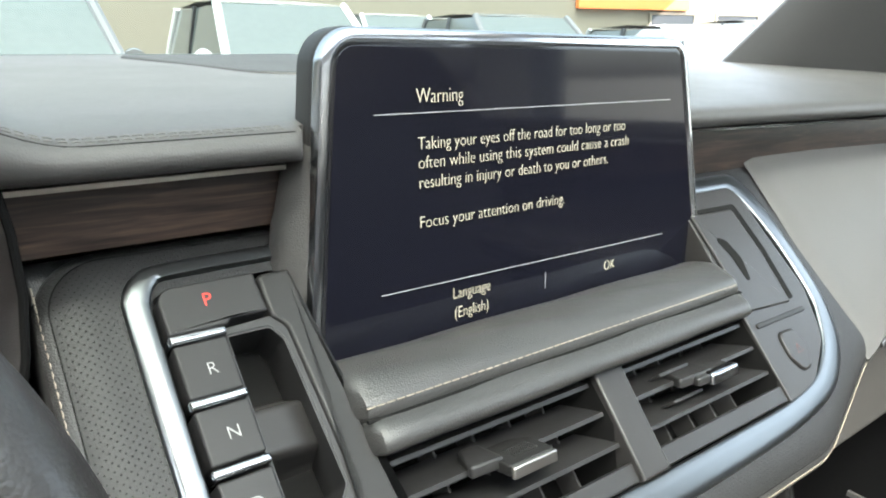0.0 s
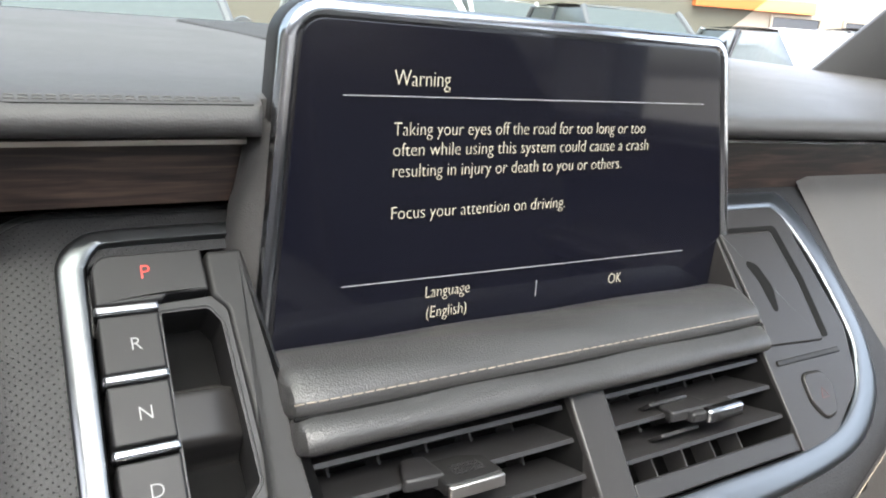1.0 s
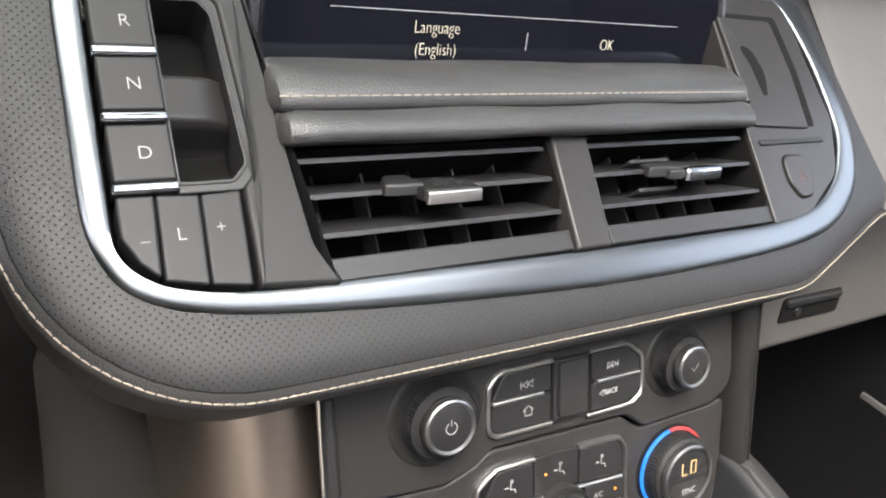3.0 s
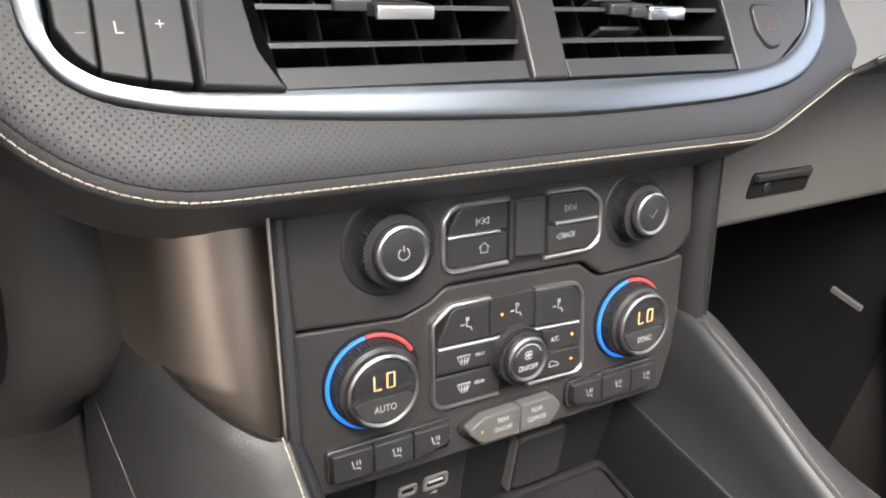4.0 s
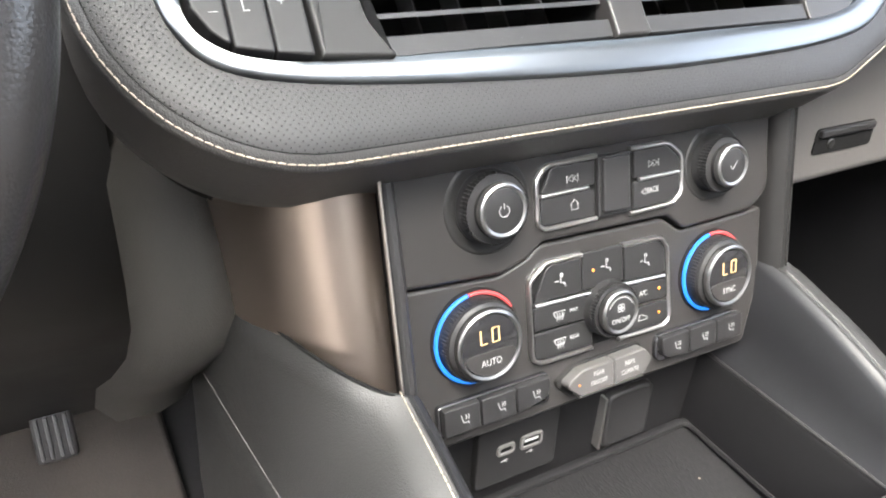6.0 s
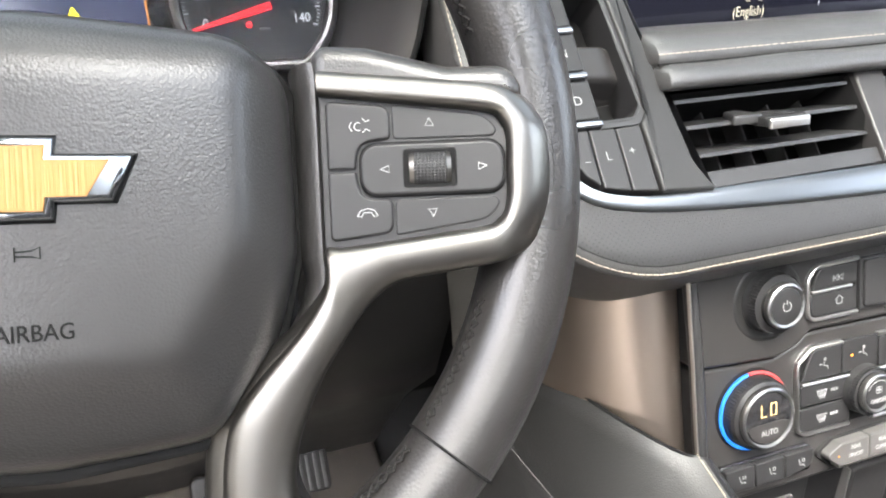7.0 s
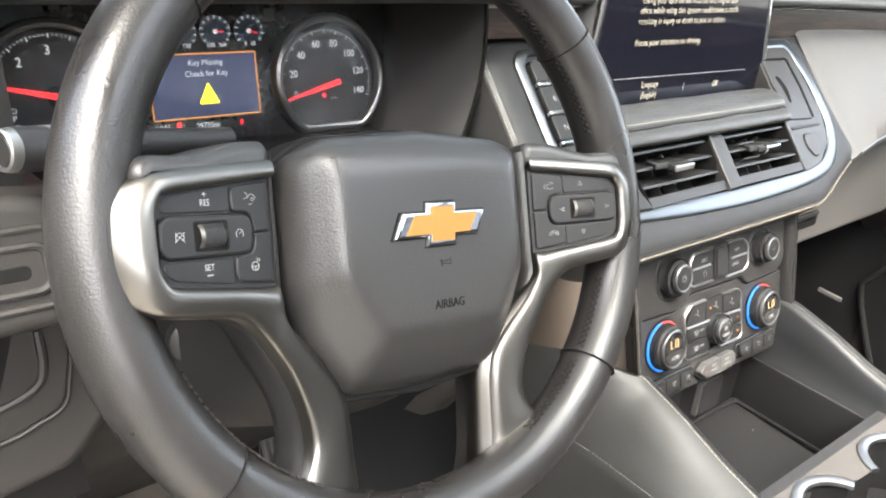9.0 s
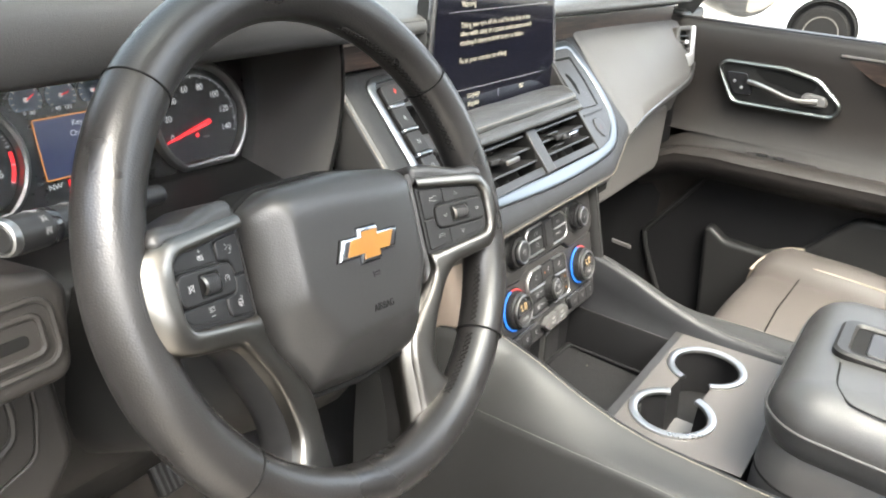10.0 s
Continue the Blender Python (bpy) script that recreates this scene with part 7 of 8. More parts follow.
part("floor_pad", plate(rect(-0.020, -0.016, 0.018, 0.018, 0.004), -0.064, -0.058, 0.002, 2), GREY_PLASTIC, cup)

# armrest lid
arm = thing("armrest", "padded charcoal leather armrest lid with a latch recess", "armrest")
arm_o = rpoly([(-0.152, -0.50, 0.03), (0.154, -0.50, 0.03), (0.150, -0.090, 0.052), (-0.141, -0.090, 0.052)], n=10)
bm = bmesh.new()
rings = []
for d, z in ((0.010, 1.060), (0.004, 1.070), (0.0010, 1.079), (0.0, 1.088), (0.0018, 1.099), (0.0065, 1.110), (0.014, 1.1185), (0.024, 1.1245), (0.036, 1.1280)):
    rings.append([bm.verts.new((u, v, z)) for u, v in inset(arm_o, d + 1e-6)])
for k, z in ((0.80, 1.1298), (0.5, 1.1312), (0.2, 1.1318)):
    rings.append([bm.verts.new((u * k, -0.29 + (v + 0.29) * k, z)) for u, v in inset(arm_o, 0.036)])
for a, b in zip(rings, rings[1:]):
    for i in range(len(a)):
        bm.faces.new((a[i - 1], a[i], b[i], b[i - 1]))
bm.faces.new(rings[-1])
part("lid", bm, LEATHER, arm, "padded leather lid", smooth=80)
part("lid_piping", sweep([(u, v, 1.0920) for u, v in inset(arm_o, -0.0002)], oval(0.0017, 0.0017, 8), closed=True), LEATHER, arm)
bm = bmesh.new()
rings = [[bm.verts.new((u, v, z)) for u, v in inset(arm_o, d)] for d, z in ((0.006, 0.93), (0.005, 0.99), (0.0045, 1.03), (0.006, 1.060), (0.012, 1.068))]
for a, b in zip(rings, rings[1:]):
    for i in range(len(a)):
        bm.faces.new((a[i - 1], a[i], b[i], b[i - 1]))
part("box_body", bm, SOFT, arm, "soft charcoal storage box", smooth=80)
part("box_seam", sweep([(u, v, 1.0205) for u, v in inset(arm_o, 0.0040)], oval(0.0009, 0.0012, 6), closed=True), DEEP, arm)
part("top_seam", sweep(smooth_path([(-0.122, -0.46, 1.1262), (-0.120, -0.20, 1.1268), (-0.100, -0.150, 1.1282), (-0.046, -0.140, 1.1300)], 6), oval(0.0010, 0.0008, 6)), DEEP, arm)
lat = part("latch_recess", frame_plate(rect(-0.036, -0.228, 0.050, -0.128, 0.016), rect(-0.027, -0.218, 0.040, -0.144, 0.008), 1.118, 1.1372, 0.003), PANEL, arm, "grey latch surround")
part("latch_floor", plate(rect(-0.029, -0.220, 0.042, -0.142, 0.008), 1.105, 1.1330, 0.001, 1), DEEP, arm)
part("latch_key", plate(rect(-0.021, -0.200, 0.034, -0.158, 0.005), 1.118, 1.1352, 0.002, 3), PLASTIC, lat)

# ports and socket cover in the tray's back wall
usb = thing("usb_panel", "black panel with two usb ports in the console tray", "usb ports", tilted(-0.043, 0.2190, 0.9620, 0.05))
part("plate", plate(rect(-0.0315, -0.0245, 0.0325, 0.0245, 0.004), -0.012, 0.0040, 0.0012, 3), BUTTON, usb, "satin black plate")
for u, w, h, v in ((-0.0095, 0.0090, 0.0042, 0.0045), (0.0105, 0.0130, 0.0072, 0.0045)):
    part("port_rim", frame_plate(rect(u - w / 2 - 0.0024, v - h / 2 - 0.0024, u + w / 2 + 0.0024, v + h / 2 + 0.0024, 0.003), rect(u - w / 2, v - h / 2, u + w / 2, v + h / 2, 0.0018), 0.003, 0.0054, 0.0004), GREY_PLASTIC, usb, "grey port rim")
    part("port_hole", plate(rect(u - w / 2, v - h / 2, u + w / 2, v + h / 2, 0.0015), 0.002, 0.0044, 0.0002, 1), DEEP, usb)
    if h > 0.006:
        part("contact", plate(rect(u - w / 2 + 0.001, v - 0.0002, u + w / 2 - 0.001, v + 0.0018, 0.0004, 2), 0.003, 0.0050, 0.0003, 1), WHITE_PRINT, usb)
    strokes("usb_sign", [[(-0.0030, 0), (0.0030, 0)], [(-0.0010, 0), (0.0006, 0.0014), (0.0018, 0.0014)], [(0, 0), (0.0012, -0.0012), (0.0022, -0.0012)]], 0.0004, GREY_PRINT, usb, u, v - 0.0100, 0.0041)
sock = thing("socket_cover", "square black flip cover on a power socket", "socket", tilted(0.050, 0.2190, 0.9560, 0.05))
part("cover", plate(rect(-0.0190, -0.0240, 0.0225, 0.0235, 0.006), -0.01, 0.0064, 0.0030, 5), BUTTON, sock)
part("hinge", plate(rect(-0.0222, -0.0235, -0.0200, 0.0230, 0.001), -0.01, 0.0060, 0.0009, 2), DIM_KEY, sock)
# crumbs in the tray
random.seed(4)
for i in range(5):
    x, y = random.uniform(-0.05, 0.10), random.uniform(0.08, 0.19)
    s = random.uniform(0.0005, 0.0011)
    solid("crumb", lathe([(s * 0.6, 0.0), (s, s * 0.4), (s * 0.5, s * 0.9)], 7), THREAD, "pale crumb lying in the console tray", "crumb", m=pose(x, y, 0.9195))

# ---- seats ----
def seat(name, cx, label):
    ob = thing(name, label, "seat")
    rows = []
    for i in range(25):
        t = i / 24
        u = lerp(-0.265, 0.265, t)
        e = abs(u) / 0.265
        side_ = max(0.0, (e - 0.62) / 0.38)
        bol = 0.035 * math.sin(math.pi * min(1, side_ * 1.02)) if side_ > 0 else 0
        drop = 0.05 * max(0, (e - 0.9) / 0.1) ** 2
        z = 0.935 + bol - drop
        yf = 0.075 - 0.035 * e ** 3
        rows.append([(cx + u, yf - 0.03, 0.78), (cx + u, yf, 0.84), (cx + u, yf + 0.004, z - 0.045), (cx + u, yf - 0.010, z - 0.016), (cx + u, yf - 0.040, z - 0.002), (cx + u, -0.10, z - 0.004), (cx + u, -0.30, z - 0.022), (cx + u, -0.48, z - 0.03)])
    part("cushion", loft(rows), SEAT, ob, "charcoal leather cushion", smooth=70)
    for s in (-1, 1):
        part("piping", sweep(smooth_path([(cx + s * 0.185, -0.46, 0.928), (cx + s * 0.186, -0.10, 0.950), (cx + s * 0.188, 0.020, 0.944), (cx + s * 0.190, 0.066, 0.915), (cx + s * 0.192, 0.074, 0.87)], 6), oval(0.0023, 0.0023, 8)), TAN, ob, "tan piping")
        part("edge_piping", sweep(smooth_path([(cx + s * 0.250, -0.46, 0.930), (cx + s * 0.250, -0.10, 0.958), (cx + s * 0.235, 0.010, 0.962), (cx + s * 0.200, 0.052, 0.945), (cx + s * 0.16, 0.068, 0.925)], 6), oval(0.0023, 0.0023, 8)), TAN, ob)
    part("seam", sweep([(cx - 0.185, -0.02, 0.934), (cx, -0.015, 0.936), (cx + 0.185, -0.02, 0.934)], oval(0.0012, 0.0008, 6)), DEEP, ob)
    part("base", box(cx - 0.22, -0.46, 0.55, cx + 0.22, 0.02, 0.85, 0.02), PLASTIC, ob)
    rows = []
    for i in range(13):
        u = lerp(-0.25, 0.25, i / 12)
        e = abs(u) / 0.25
        b = 0.05 * max(0, (e - 0.6) / 0.4)
        rows.append([(cx + u, -0.45 + b, 0.90), (cx + u, -0.50 + b, 1.10), (cx + u, -0.58 + b, 1.35), (cx + u * 0.9, -0.66, 1.52 - 0.03 * e)])
    part("backrest", loft(rows, thick=(0, -0.10, 0)), SEAT, ob, smooth=70)
    return ob


seat("passenger_seat", 0.435, "charcoal leather front passenger seat with tan piping")
seat("driver_seat", -0.455, "charcoal leather driver seat with tan piping")

# ---- passenger door ----
door = thing("passenger_door", "dark passenger door panel with silver-framed handle and walnut inlay", "car door")
part("upper_panel", loft([[(0.790, y, 1.345), (0.735, y, 1.352), (0.706, y, 1.348), (0.697, y, 1.334), (0.699, y, 1.300), (0.712, y, 1.26), (0.718, y, 1.20), (0.714, y, 1.155), (0.700, y, 1.135)] for y in [lerp(0.50, -1.0, i / 24) for i in range(25)]], thick=(0.05, 0, -0.01)), DOOR_VINYL, door, "soft brown-black upper panel", smooth=60)
part("sill_seam", sweep([(0.7075, lerp(0.34, -0.9, i / 10), 1.3508) for i in range(11)], oval(0.0012, 0.0012, 6)), DEEP, door)
arm_rows = []
for i in range(17):
    y = lerp(0.345, -0.85, i / 16)
    z = 1.118 + 0.022 * (i / 16) - 0.046 * max(0.0, (y - 0.255) / 0.09)
    k = min(1.0, i / 3)
    arm_rows.append([(0.705, y, z + 0.020), (0.694, y, z - 0.004), (0.688, y, z - 0.008), (0.674, y, z - 0.008), (0.670, y, z - 0.003), (0.664, y, z + 0.001), (0.656 - 0.01 * k, y, z), (0.648 - 0.018 * k, y, z - 0.005), (0.644 - 0.02 * k, y, z - 0.011), (0.646 - 0.02 * k, y, z - 0.014), (0.645 - 0.02 * k, y, z - 0.020), (0.652 - 0.016 * k, y, z - 0.042), (0.675, y, z - 0.060), (0.700, y, z - 0.075), (0.715, y, z - 0.20), (0.705, y, z - 0.35), (0.715, y, 0.60)])
part("armrest", loft(arm_rows), DOOR_VINYL, door, "padded armrest", smooth=60)
HAND = Matrix.Translation((0.7020, 0.125, 1.2470)) @ pose(0, 0, 0, 90, 0, -90)
hpts = [(-0.118, 0.036, 0.014), (0.010, 0.038, 0.050), (0.070, 0.027, 0.045), (0.118, -0.014, 0.016), (0.108, -0.035, 0.014), (-0.072, -0.038, 0.026)]
ho = rpoly(hpts, n=5)
handle = part("handle_bowl", plate(inset(ho, 0.004), -0.02, 0.001, 0.0006, 1), PANEL, door, m=HAND)
part("bowl_shade", plate(rpoly([(-0.050, 0.030, 0.004), (0.028, 0.033, 0.01), (0.080, 0.018, 0.01), (0.050, -0.004, 0.01), (-0.020, 0.010, 0.01)], n=4), -0.01, 0.0018, 0.0006, 1), DEEP, handle)
part("lever_base", plate(rpoly([(0.048, 0.004, 0.012), (0.090, 0.000, 0.012), (0.098, -0.020, 0.008), (0.048, -0.022, 0.010)], n=5), 0.0, 0.009, 0.004, 4), GREY_PLASTIC, handle)
part("silver_frame", sweep([(u, v, 0.003) for u, v in ho], [(-0.0036, -0.004), (0.0036, -0.004), (0.0034, 0.002), (0.0, 0.0042), (-0.0034, 0.002)], closed=True), HANDLE_FRAME, handle, "satin silver frame")
part("lever", sweep(smooth_path([(-0.050, 0.005, 0.006), (-0.030, 0.003, 0.011), (-0.003, -0.003, 0.014), (0.037, -0.013, 0.014), (0.078, -0.009, 0.010)], 6), oval(0.0046, 0.0035, 10)), SATIN, handle, "chrome pull lever")
part("lock_plate", plate(rpoly([(-0.095, 0.018, 0.004), (-0.055, 0.020, 0.006), (-0.035, -0.020, 0.006), (-0.072, -0.022, 0.008)], n=4), 0.0, 0.005, 0.0015, 3), GLOSS, handle, "gloss black lock switch")
for u in (-0.075, -0.060):
    part("lock_mark", lathe([(0.003, 0.004), (0.003, 0.0055)], 10, (u, 0.002 if u < -0.07 else -0.008)), GREY_PRINT, handle)
part("wood_inlay", plate(rpoly([(0.10, 0.030, 0.004), (0.60, 0.030, 0.004), (0.60, -0.050, 0.01), (0.28, -0.030, 0.04), (0.16, -0.005, 0.03)], n=5), -0.01, 0.002, 0.001, 2), WOOD, door, "dark walnut door inlay", m=Matrix.Translation((0.7000, 0.125, 1.2900)) @ pose(0, 0, 0, 90, 0, -90))
part("inlay_strip", sweep([(0.697, lerp(0.03, -0.6, i / 8), 1.3230) for i in range(9)], oval(0.0018, 0.0025, 8)), SATIN, door)
part("switch_bed", plate(rect(-0.03, -0.010, 0.10, 0.012, 0.006), -0.006, 0.003, 0.002, 2), PLASTIC, door, m=Matrix.Translation((0.6830, 0.115, 1.1180)) @ pose(0, 0, 0, 4, 0, -90))
for u in (0.0, 0.030):
    part("window_switch", plate(rect(u - 0.010, -0.006, u + 0.010, 0.006, 0.002), 0.0, 0.007, 0.002, 2), BUTTON, door, m=Matrix.Translation((0.6830, 0.115, 1.1180)) @ pose(0, 0, 0, 4, 0, -90))
DOOR_FACE = Matrix.Translation((0.7000, 0.0, 0.0)) @ pose(0, 0, 0, 90, 0, -90)
panel_o = [(-0.200, 1.066, 0.02), (-0.264, 0.980, 0.02), (-0.321, 0.899, 0.016), (-0.307, 0.855, 0.02), (-0.270, 0.780, 0.03), (-0.20, 0.64, 0.02), (0.60, 0.64, 0.02), (0.60, 1.066, 0.01)]
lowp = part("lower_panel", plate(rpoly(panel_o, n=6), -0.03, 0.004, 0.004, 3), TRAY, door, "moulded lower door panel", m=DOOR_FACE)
ridge = smooth_path([(-0.205, 1.058, 0.006), (-0.258, 0.980, 0.006), (-0.308, 0.910, 0.006), (-0.3135, 0.893, 0.006), (-0.302, 0.855, 0.006), (-0.266, 0.780, 0.006), (-0.196, 0.650, 0.006)], 6)
part("panel_ridge", sweep(ridge, oval(0.0055, 0.0045, 10), up=(0, 0, 1)), PANEL, lowp, "raised moulded ridge")
pocket_o = [(-0.190, 0.970, 0.012), (-0.141, 0.936, 0.03), (-0.067, 0.934, 0.05), (-0.005, 0.955, 0.05), (0.034, 1.000, 0.06), (0.075, 1.048, 0.04), (0.60, 1.056, 0.01), (0.60, 0.70, 0.02), (-0.16, 0.72, 0.04)]
part("map_pocket", plate(rpoly(pocket_o, n=8), -0.01, 0.030, 0.010, 5), PANEL, lowp, "moulded map pocket")
part("outer_skin", box(0.778, -1.0, 0.55, 0.84, 0.42, 1.325, 0.01), SOFT, door)

# kick panel, hinge pillar and footwell
hp = thing("footwell_trim", "dark plastic kick panel with ridges in the passenger footwell", "trim")
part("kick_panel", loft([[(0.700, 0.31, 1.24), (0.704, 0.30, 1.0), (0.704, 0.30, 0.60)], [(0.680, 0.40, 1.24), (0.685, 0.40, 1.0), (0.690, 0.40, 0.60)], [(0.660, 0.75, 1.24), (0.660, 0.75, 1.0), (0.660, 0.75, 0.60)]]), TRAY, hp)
part("pale_clip", box(-0.022, -0.004, -0.002, 0.022, 0.004, 0.003, 0.001), GREY_PLASTIC, hp, "pale plastic clip", m=Matrix(((0, 0, -1, 0.664), (-1, 0.07, 0, 0.351), (-0.07, -1, 0, 0.8665), (0, 0, 0, 1))))

# driver's door, standing open outside
solid("wall_left_door", box(-0.03, -1.02, 0.50, 0.05, 0.0, 1.33, 0.02), SOFT, "dark driver door standing open", "car door", "structure", m=pose(-0.84, 0.40, 0, 0, 0, -42))
solid("wall_left_cowl", box(-0.860, 0.330, 0.55, -0.750, 1.00, 1.36, 0.01), SOFT, "dark cowl side beside the dashboard", "wall", "structure")
solid("wall_left_rear", box(-0.86, -2.6, 0.55, -0.76, -0.75, 1.33, 0.01), SOFT, "dark rear door trim", "wall", "structure")

# ---- body shell: floor, roof, pillars, windows ----
solid("floor", box(-0.85, -2.6, 0.52, 0.85, 1.05, 0.60, 0.01), CARPET, "black carpeted car floor", "floor", "structure")
solid("wall_front", box(-0.85, 0.90, 0.55, 0.85, 0.96, 1.41, 0.01), DEEP, "dark bulkhead behind the dashboard", "wall", "structure")
solid("wall_rear", box(-0.85, -2.66, 0.55, 0.85, -2.58, 1.25, 0.01), SOFT, "dark rear wall of the cabin", "wall", "structure")
solid("ceiling", plate_hole(rect(-0.80, -2.6, 0.80, 0.14, 0.05), rect(-0.46, -0.90, 0.46, -0.02, 0.06), 1.84, 1.90, 0.01, 3), HEADLINER, "light grey cloth headliner", "ceiling", "structure")
solid("wall_right_front", box(0.730, 0.330, 0.55, 0.860, 1.00, 1.36, 0.01), PLASTIC, "dark cowl side beside the dashboard", "wall", "structure")
solid("wall_right", box(0.74, -2.6, 0.55, 0.86, -0.98, 1.33, 0.01), SOFT, "dark rear door trim", "wall", "structure")
for s in (1, -1):
    rows = []
    for t in [j / 12 for j in range(13)]:
        a_, b_ = Vector((lerp(0.715, 0.60, t), lerp(0.690, 0.140, t), lerp(1.392, 1.850, t))), Vector((lerp(0.765, 0.66, t), lerp(0.345, 0.020, t), lerp(1.345, 1.845, t)))
        out_ = Vector((0.06, 0.10, 0.02))
        rows.append([(s * p.x, p.y, p.z) for p in (a_ + Vector((0.05, 0.015, 0.0)), a_ + Vector((0.004, 0.006, 0)), a_ + Vector((-0.004, -0.006, 0)), a_.lerp(b_, 0.3) + Vector((-0.018, -0.006, 0.004)), a_.lerp(b_, 0.7) + Vector((-0.014, -0.004, 0.002)), b_, b_ + Vector((0.010, -0.012, 0)), b_ + out_ * 0.9)])
    solid("windscreen_pillar", loft(rows), SOFT, "charcoal grained windscreen pillar trim", "pillar", "structure", 70)
solid("door_pillar", box(0.72, -0.60, 1.30, 0.82, -0.42, 1.86, 0.02), HEADLINER, "light grey door pillar trim", "pillar", "structure")
ws = loft([[(lerp(-0.72, 0.72, i / 8), 1.00 - 0.10 * (abs(i - 4) / 4) ** 2, 1.405), (lerp(-0.66, 0.66, i / 8), 0.60 - 0.07 * (abs(i - 4) / 4) ** 2, 1.64), (lerp(-0.62, 0.62, i / 8), 0.14, 1.86)] for i in range(9)])
wso = solid("window_1", ws, GLASS, "clear windscreen with a tint added to dim the outside", "window", "structure", 80)
wso.visible_shadow = False
dw = solid("window_2", loft([[(0.760, 0.36, 1.335), (0.700, 0.30, 1.62), (0.68, 0.10, 1.85)], [(0.770, -0.45, 1.335), (0.705, -0.45, 1.62), (0.680, -0.45, 1.85)]]), SIDE_GLASS, "clear passenger door window", "window", "structure", 80)
dw.visible_shadow = False

sr = solid("window_3", plate(rect(-0.48, -0.94, 0.48, 0.02, 0.05), 1.890, 1.898, 0.001, 1), CLEAR, "clear sunroof glass", "window", "structure")
sr.visible_shadow = False

solid("window_4", loft([[(0.770, -0.60, 1.325), (0.705, -0.60, 1.62), (0.68, -0.60, 1.85)], [(0.770, -2.62, 1.325), (0.705, -2.62, 1.62), (0.680, -2.62, 1.85)]]), PRIVACY, "dark privacy glass of the rear door", "window", "structure", 80)
solid("window_5", loft([[(-0.770, -0.75, 1.325), (-0.705, -0.75, 1.62), (-0.68, -0.75, 1.85)], [(-0.770, -2.62, 1.325), (-0.705, -2.62, 1.62), (-0.680, -2.62, 1.85)]]), PRIVACY, "dark privacy glass of the rear door", "window", "structure", 80)
solid("window_6", loft([[(-0.80, -2.62, 1.24), (0.80, -2.62, 1.24)], [(-0.72, -2.55, 1.86), (0.72, -2.55, 1.86)]]), PRIVACY, "dark privacy glass of the tailgate", "window", "structure", 80)

# pedals and column knee area
ped = thing("brake_pedal", "worn metal and rubber brake pedal in the footwell", "pedal", pose(-0.447, 0.575, 0.755, 55, 0, 0))
part("pad", plate(rect(-0.021, -0.040, 0.021, 0.040, 0.010), -0.006, 0.006, 0.004, 3), BLOCK, ped)
part("arm", sweep([(0, 0.02, -0.01), (0, 0.10, -0.04), (0, 0.22, -0.06)], oval(0.010, 0.006, 8)), PLASTIC, ped)
ped = thing("accelerator_pedal", "black accelerator pedal with a grey ribbed foot", "pedal", pose(-0.330, 0.61, 0.745, 60, 0, 0))
part("pad", plate(rect(-0.020, -0.026, 0.020, 0.026, 0.006), -0.006, 0.006, 0.003, 3), BLOCK, ped, "ribbed foot")
part("arm", sweep([(0, 0.02, -0.010), (0.004, 0.09, -0.030), (0.010, 0.20, -0.050)], oval(0.020, 0.008, 10), up=(0, 0, 1)), PLASTIC, ped)
for k in range(4):
    part("rib", plate(rect(-0.016 + 0.009 * k, -0.022, -0.012 + 0.009 * k, 0.022, 0.0015), 0.004, 0.0080, 0.001, 2), DIM_KEY, ped)
solid("floor_mat", box(-0.68, -0.10, 0.60, -0.215, 0.82, 0.615, 0.008), surface("grey brown floor mat", (0.066, 0.058, 0.051), 0.9, grain=1.0, scale=500, kind="noise", vary=0.3), "grey brown floor mat in the footwell", "floor mat")

# ---- door mirror outside ----
mir = thing("door_mirror", "black door mirror with gold-brown reflection", "mirror", pose(1.01, 0.33, 1.445, 0, 0, -22))
part("shell", lathe([(0.001, 0.0), (0.07, 0.012), (0.11, 0.05), (0.118, 0.10), (0.116, 0.13)], 28), GLOSS, mir, m=pose(0, 0.05, 0, 90, 0, 0) @ Matrix.Diagonal((1.2, 0.95, 0.8, 1)))
part("glass", lathe([(0.106, 0.0), (0.106, 0.004), (0.10, 0.006)], 28), MIRROR, mir, "mirror glass", m=pose(0, -0.048, 0, 90, 0, -8) @ Matrix.Diagonal((1.2, 0.95, 1, 1)))
part("arm", sweep([(-0.08, 0.02, -0.06), (-0.18, 0.02, -0.09), (-0.26, 0.02, -0.10)], oval(0.03, 0.02, 10)), GLOSS, mir)

# ---- outside: ground, parked cars, pale wall ----
def grounds():
    bm = bmesh.new()
    n, R = 24, 400.0
    loft([[(lerp(-R, R, i / n), lerp(-R, R, j / n), 0.0) for j in range(n + 1)] for i in range(n + 1)], bm)
    return bm


CONCRETE = surface("pale sunlit concrete", (0.17, 0.16, 0.145), 0.9, grain=0.3, scale=60, kind="noise", vary=0.15)
solid("ground", grounds(), CONCRETE, "pale concrete parking lot", "ground", "structure", 0)
STUCCO = surface("cream stucco", (0.17, 0.152, 0.122), 0.9, grain=0.3, scale=90, kind="noise", vary=0.08)
hall = thing("building", "long cream stucco building behind the parked cars", "building", pose(16, 42, 0, 0, 0, -22))
part("wall", box(-60, 0, 0, 60, 12, 9.0, 0.05), STUCCO, hall)
part("parapet", box(-60.2, -0.2, 8.8, 60.2, 0.3, 9.5, 0.05), STUCCO, hall)
part("sign_band", box(22, -0.45, 3.7, 30, 0.1, 4.4, 0.05), surface("orange painted band", (0.75, 0.20, 0.05), 0.5), hall, "orange painted band")
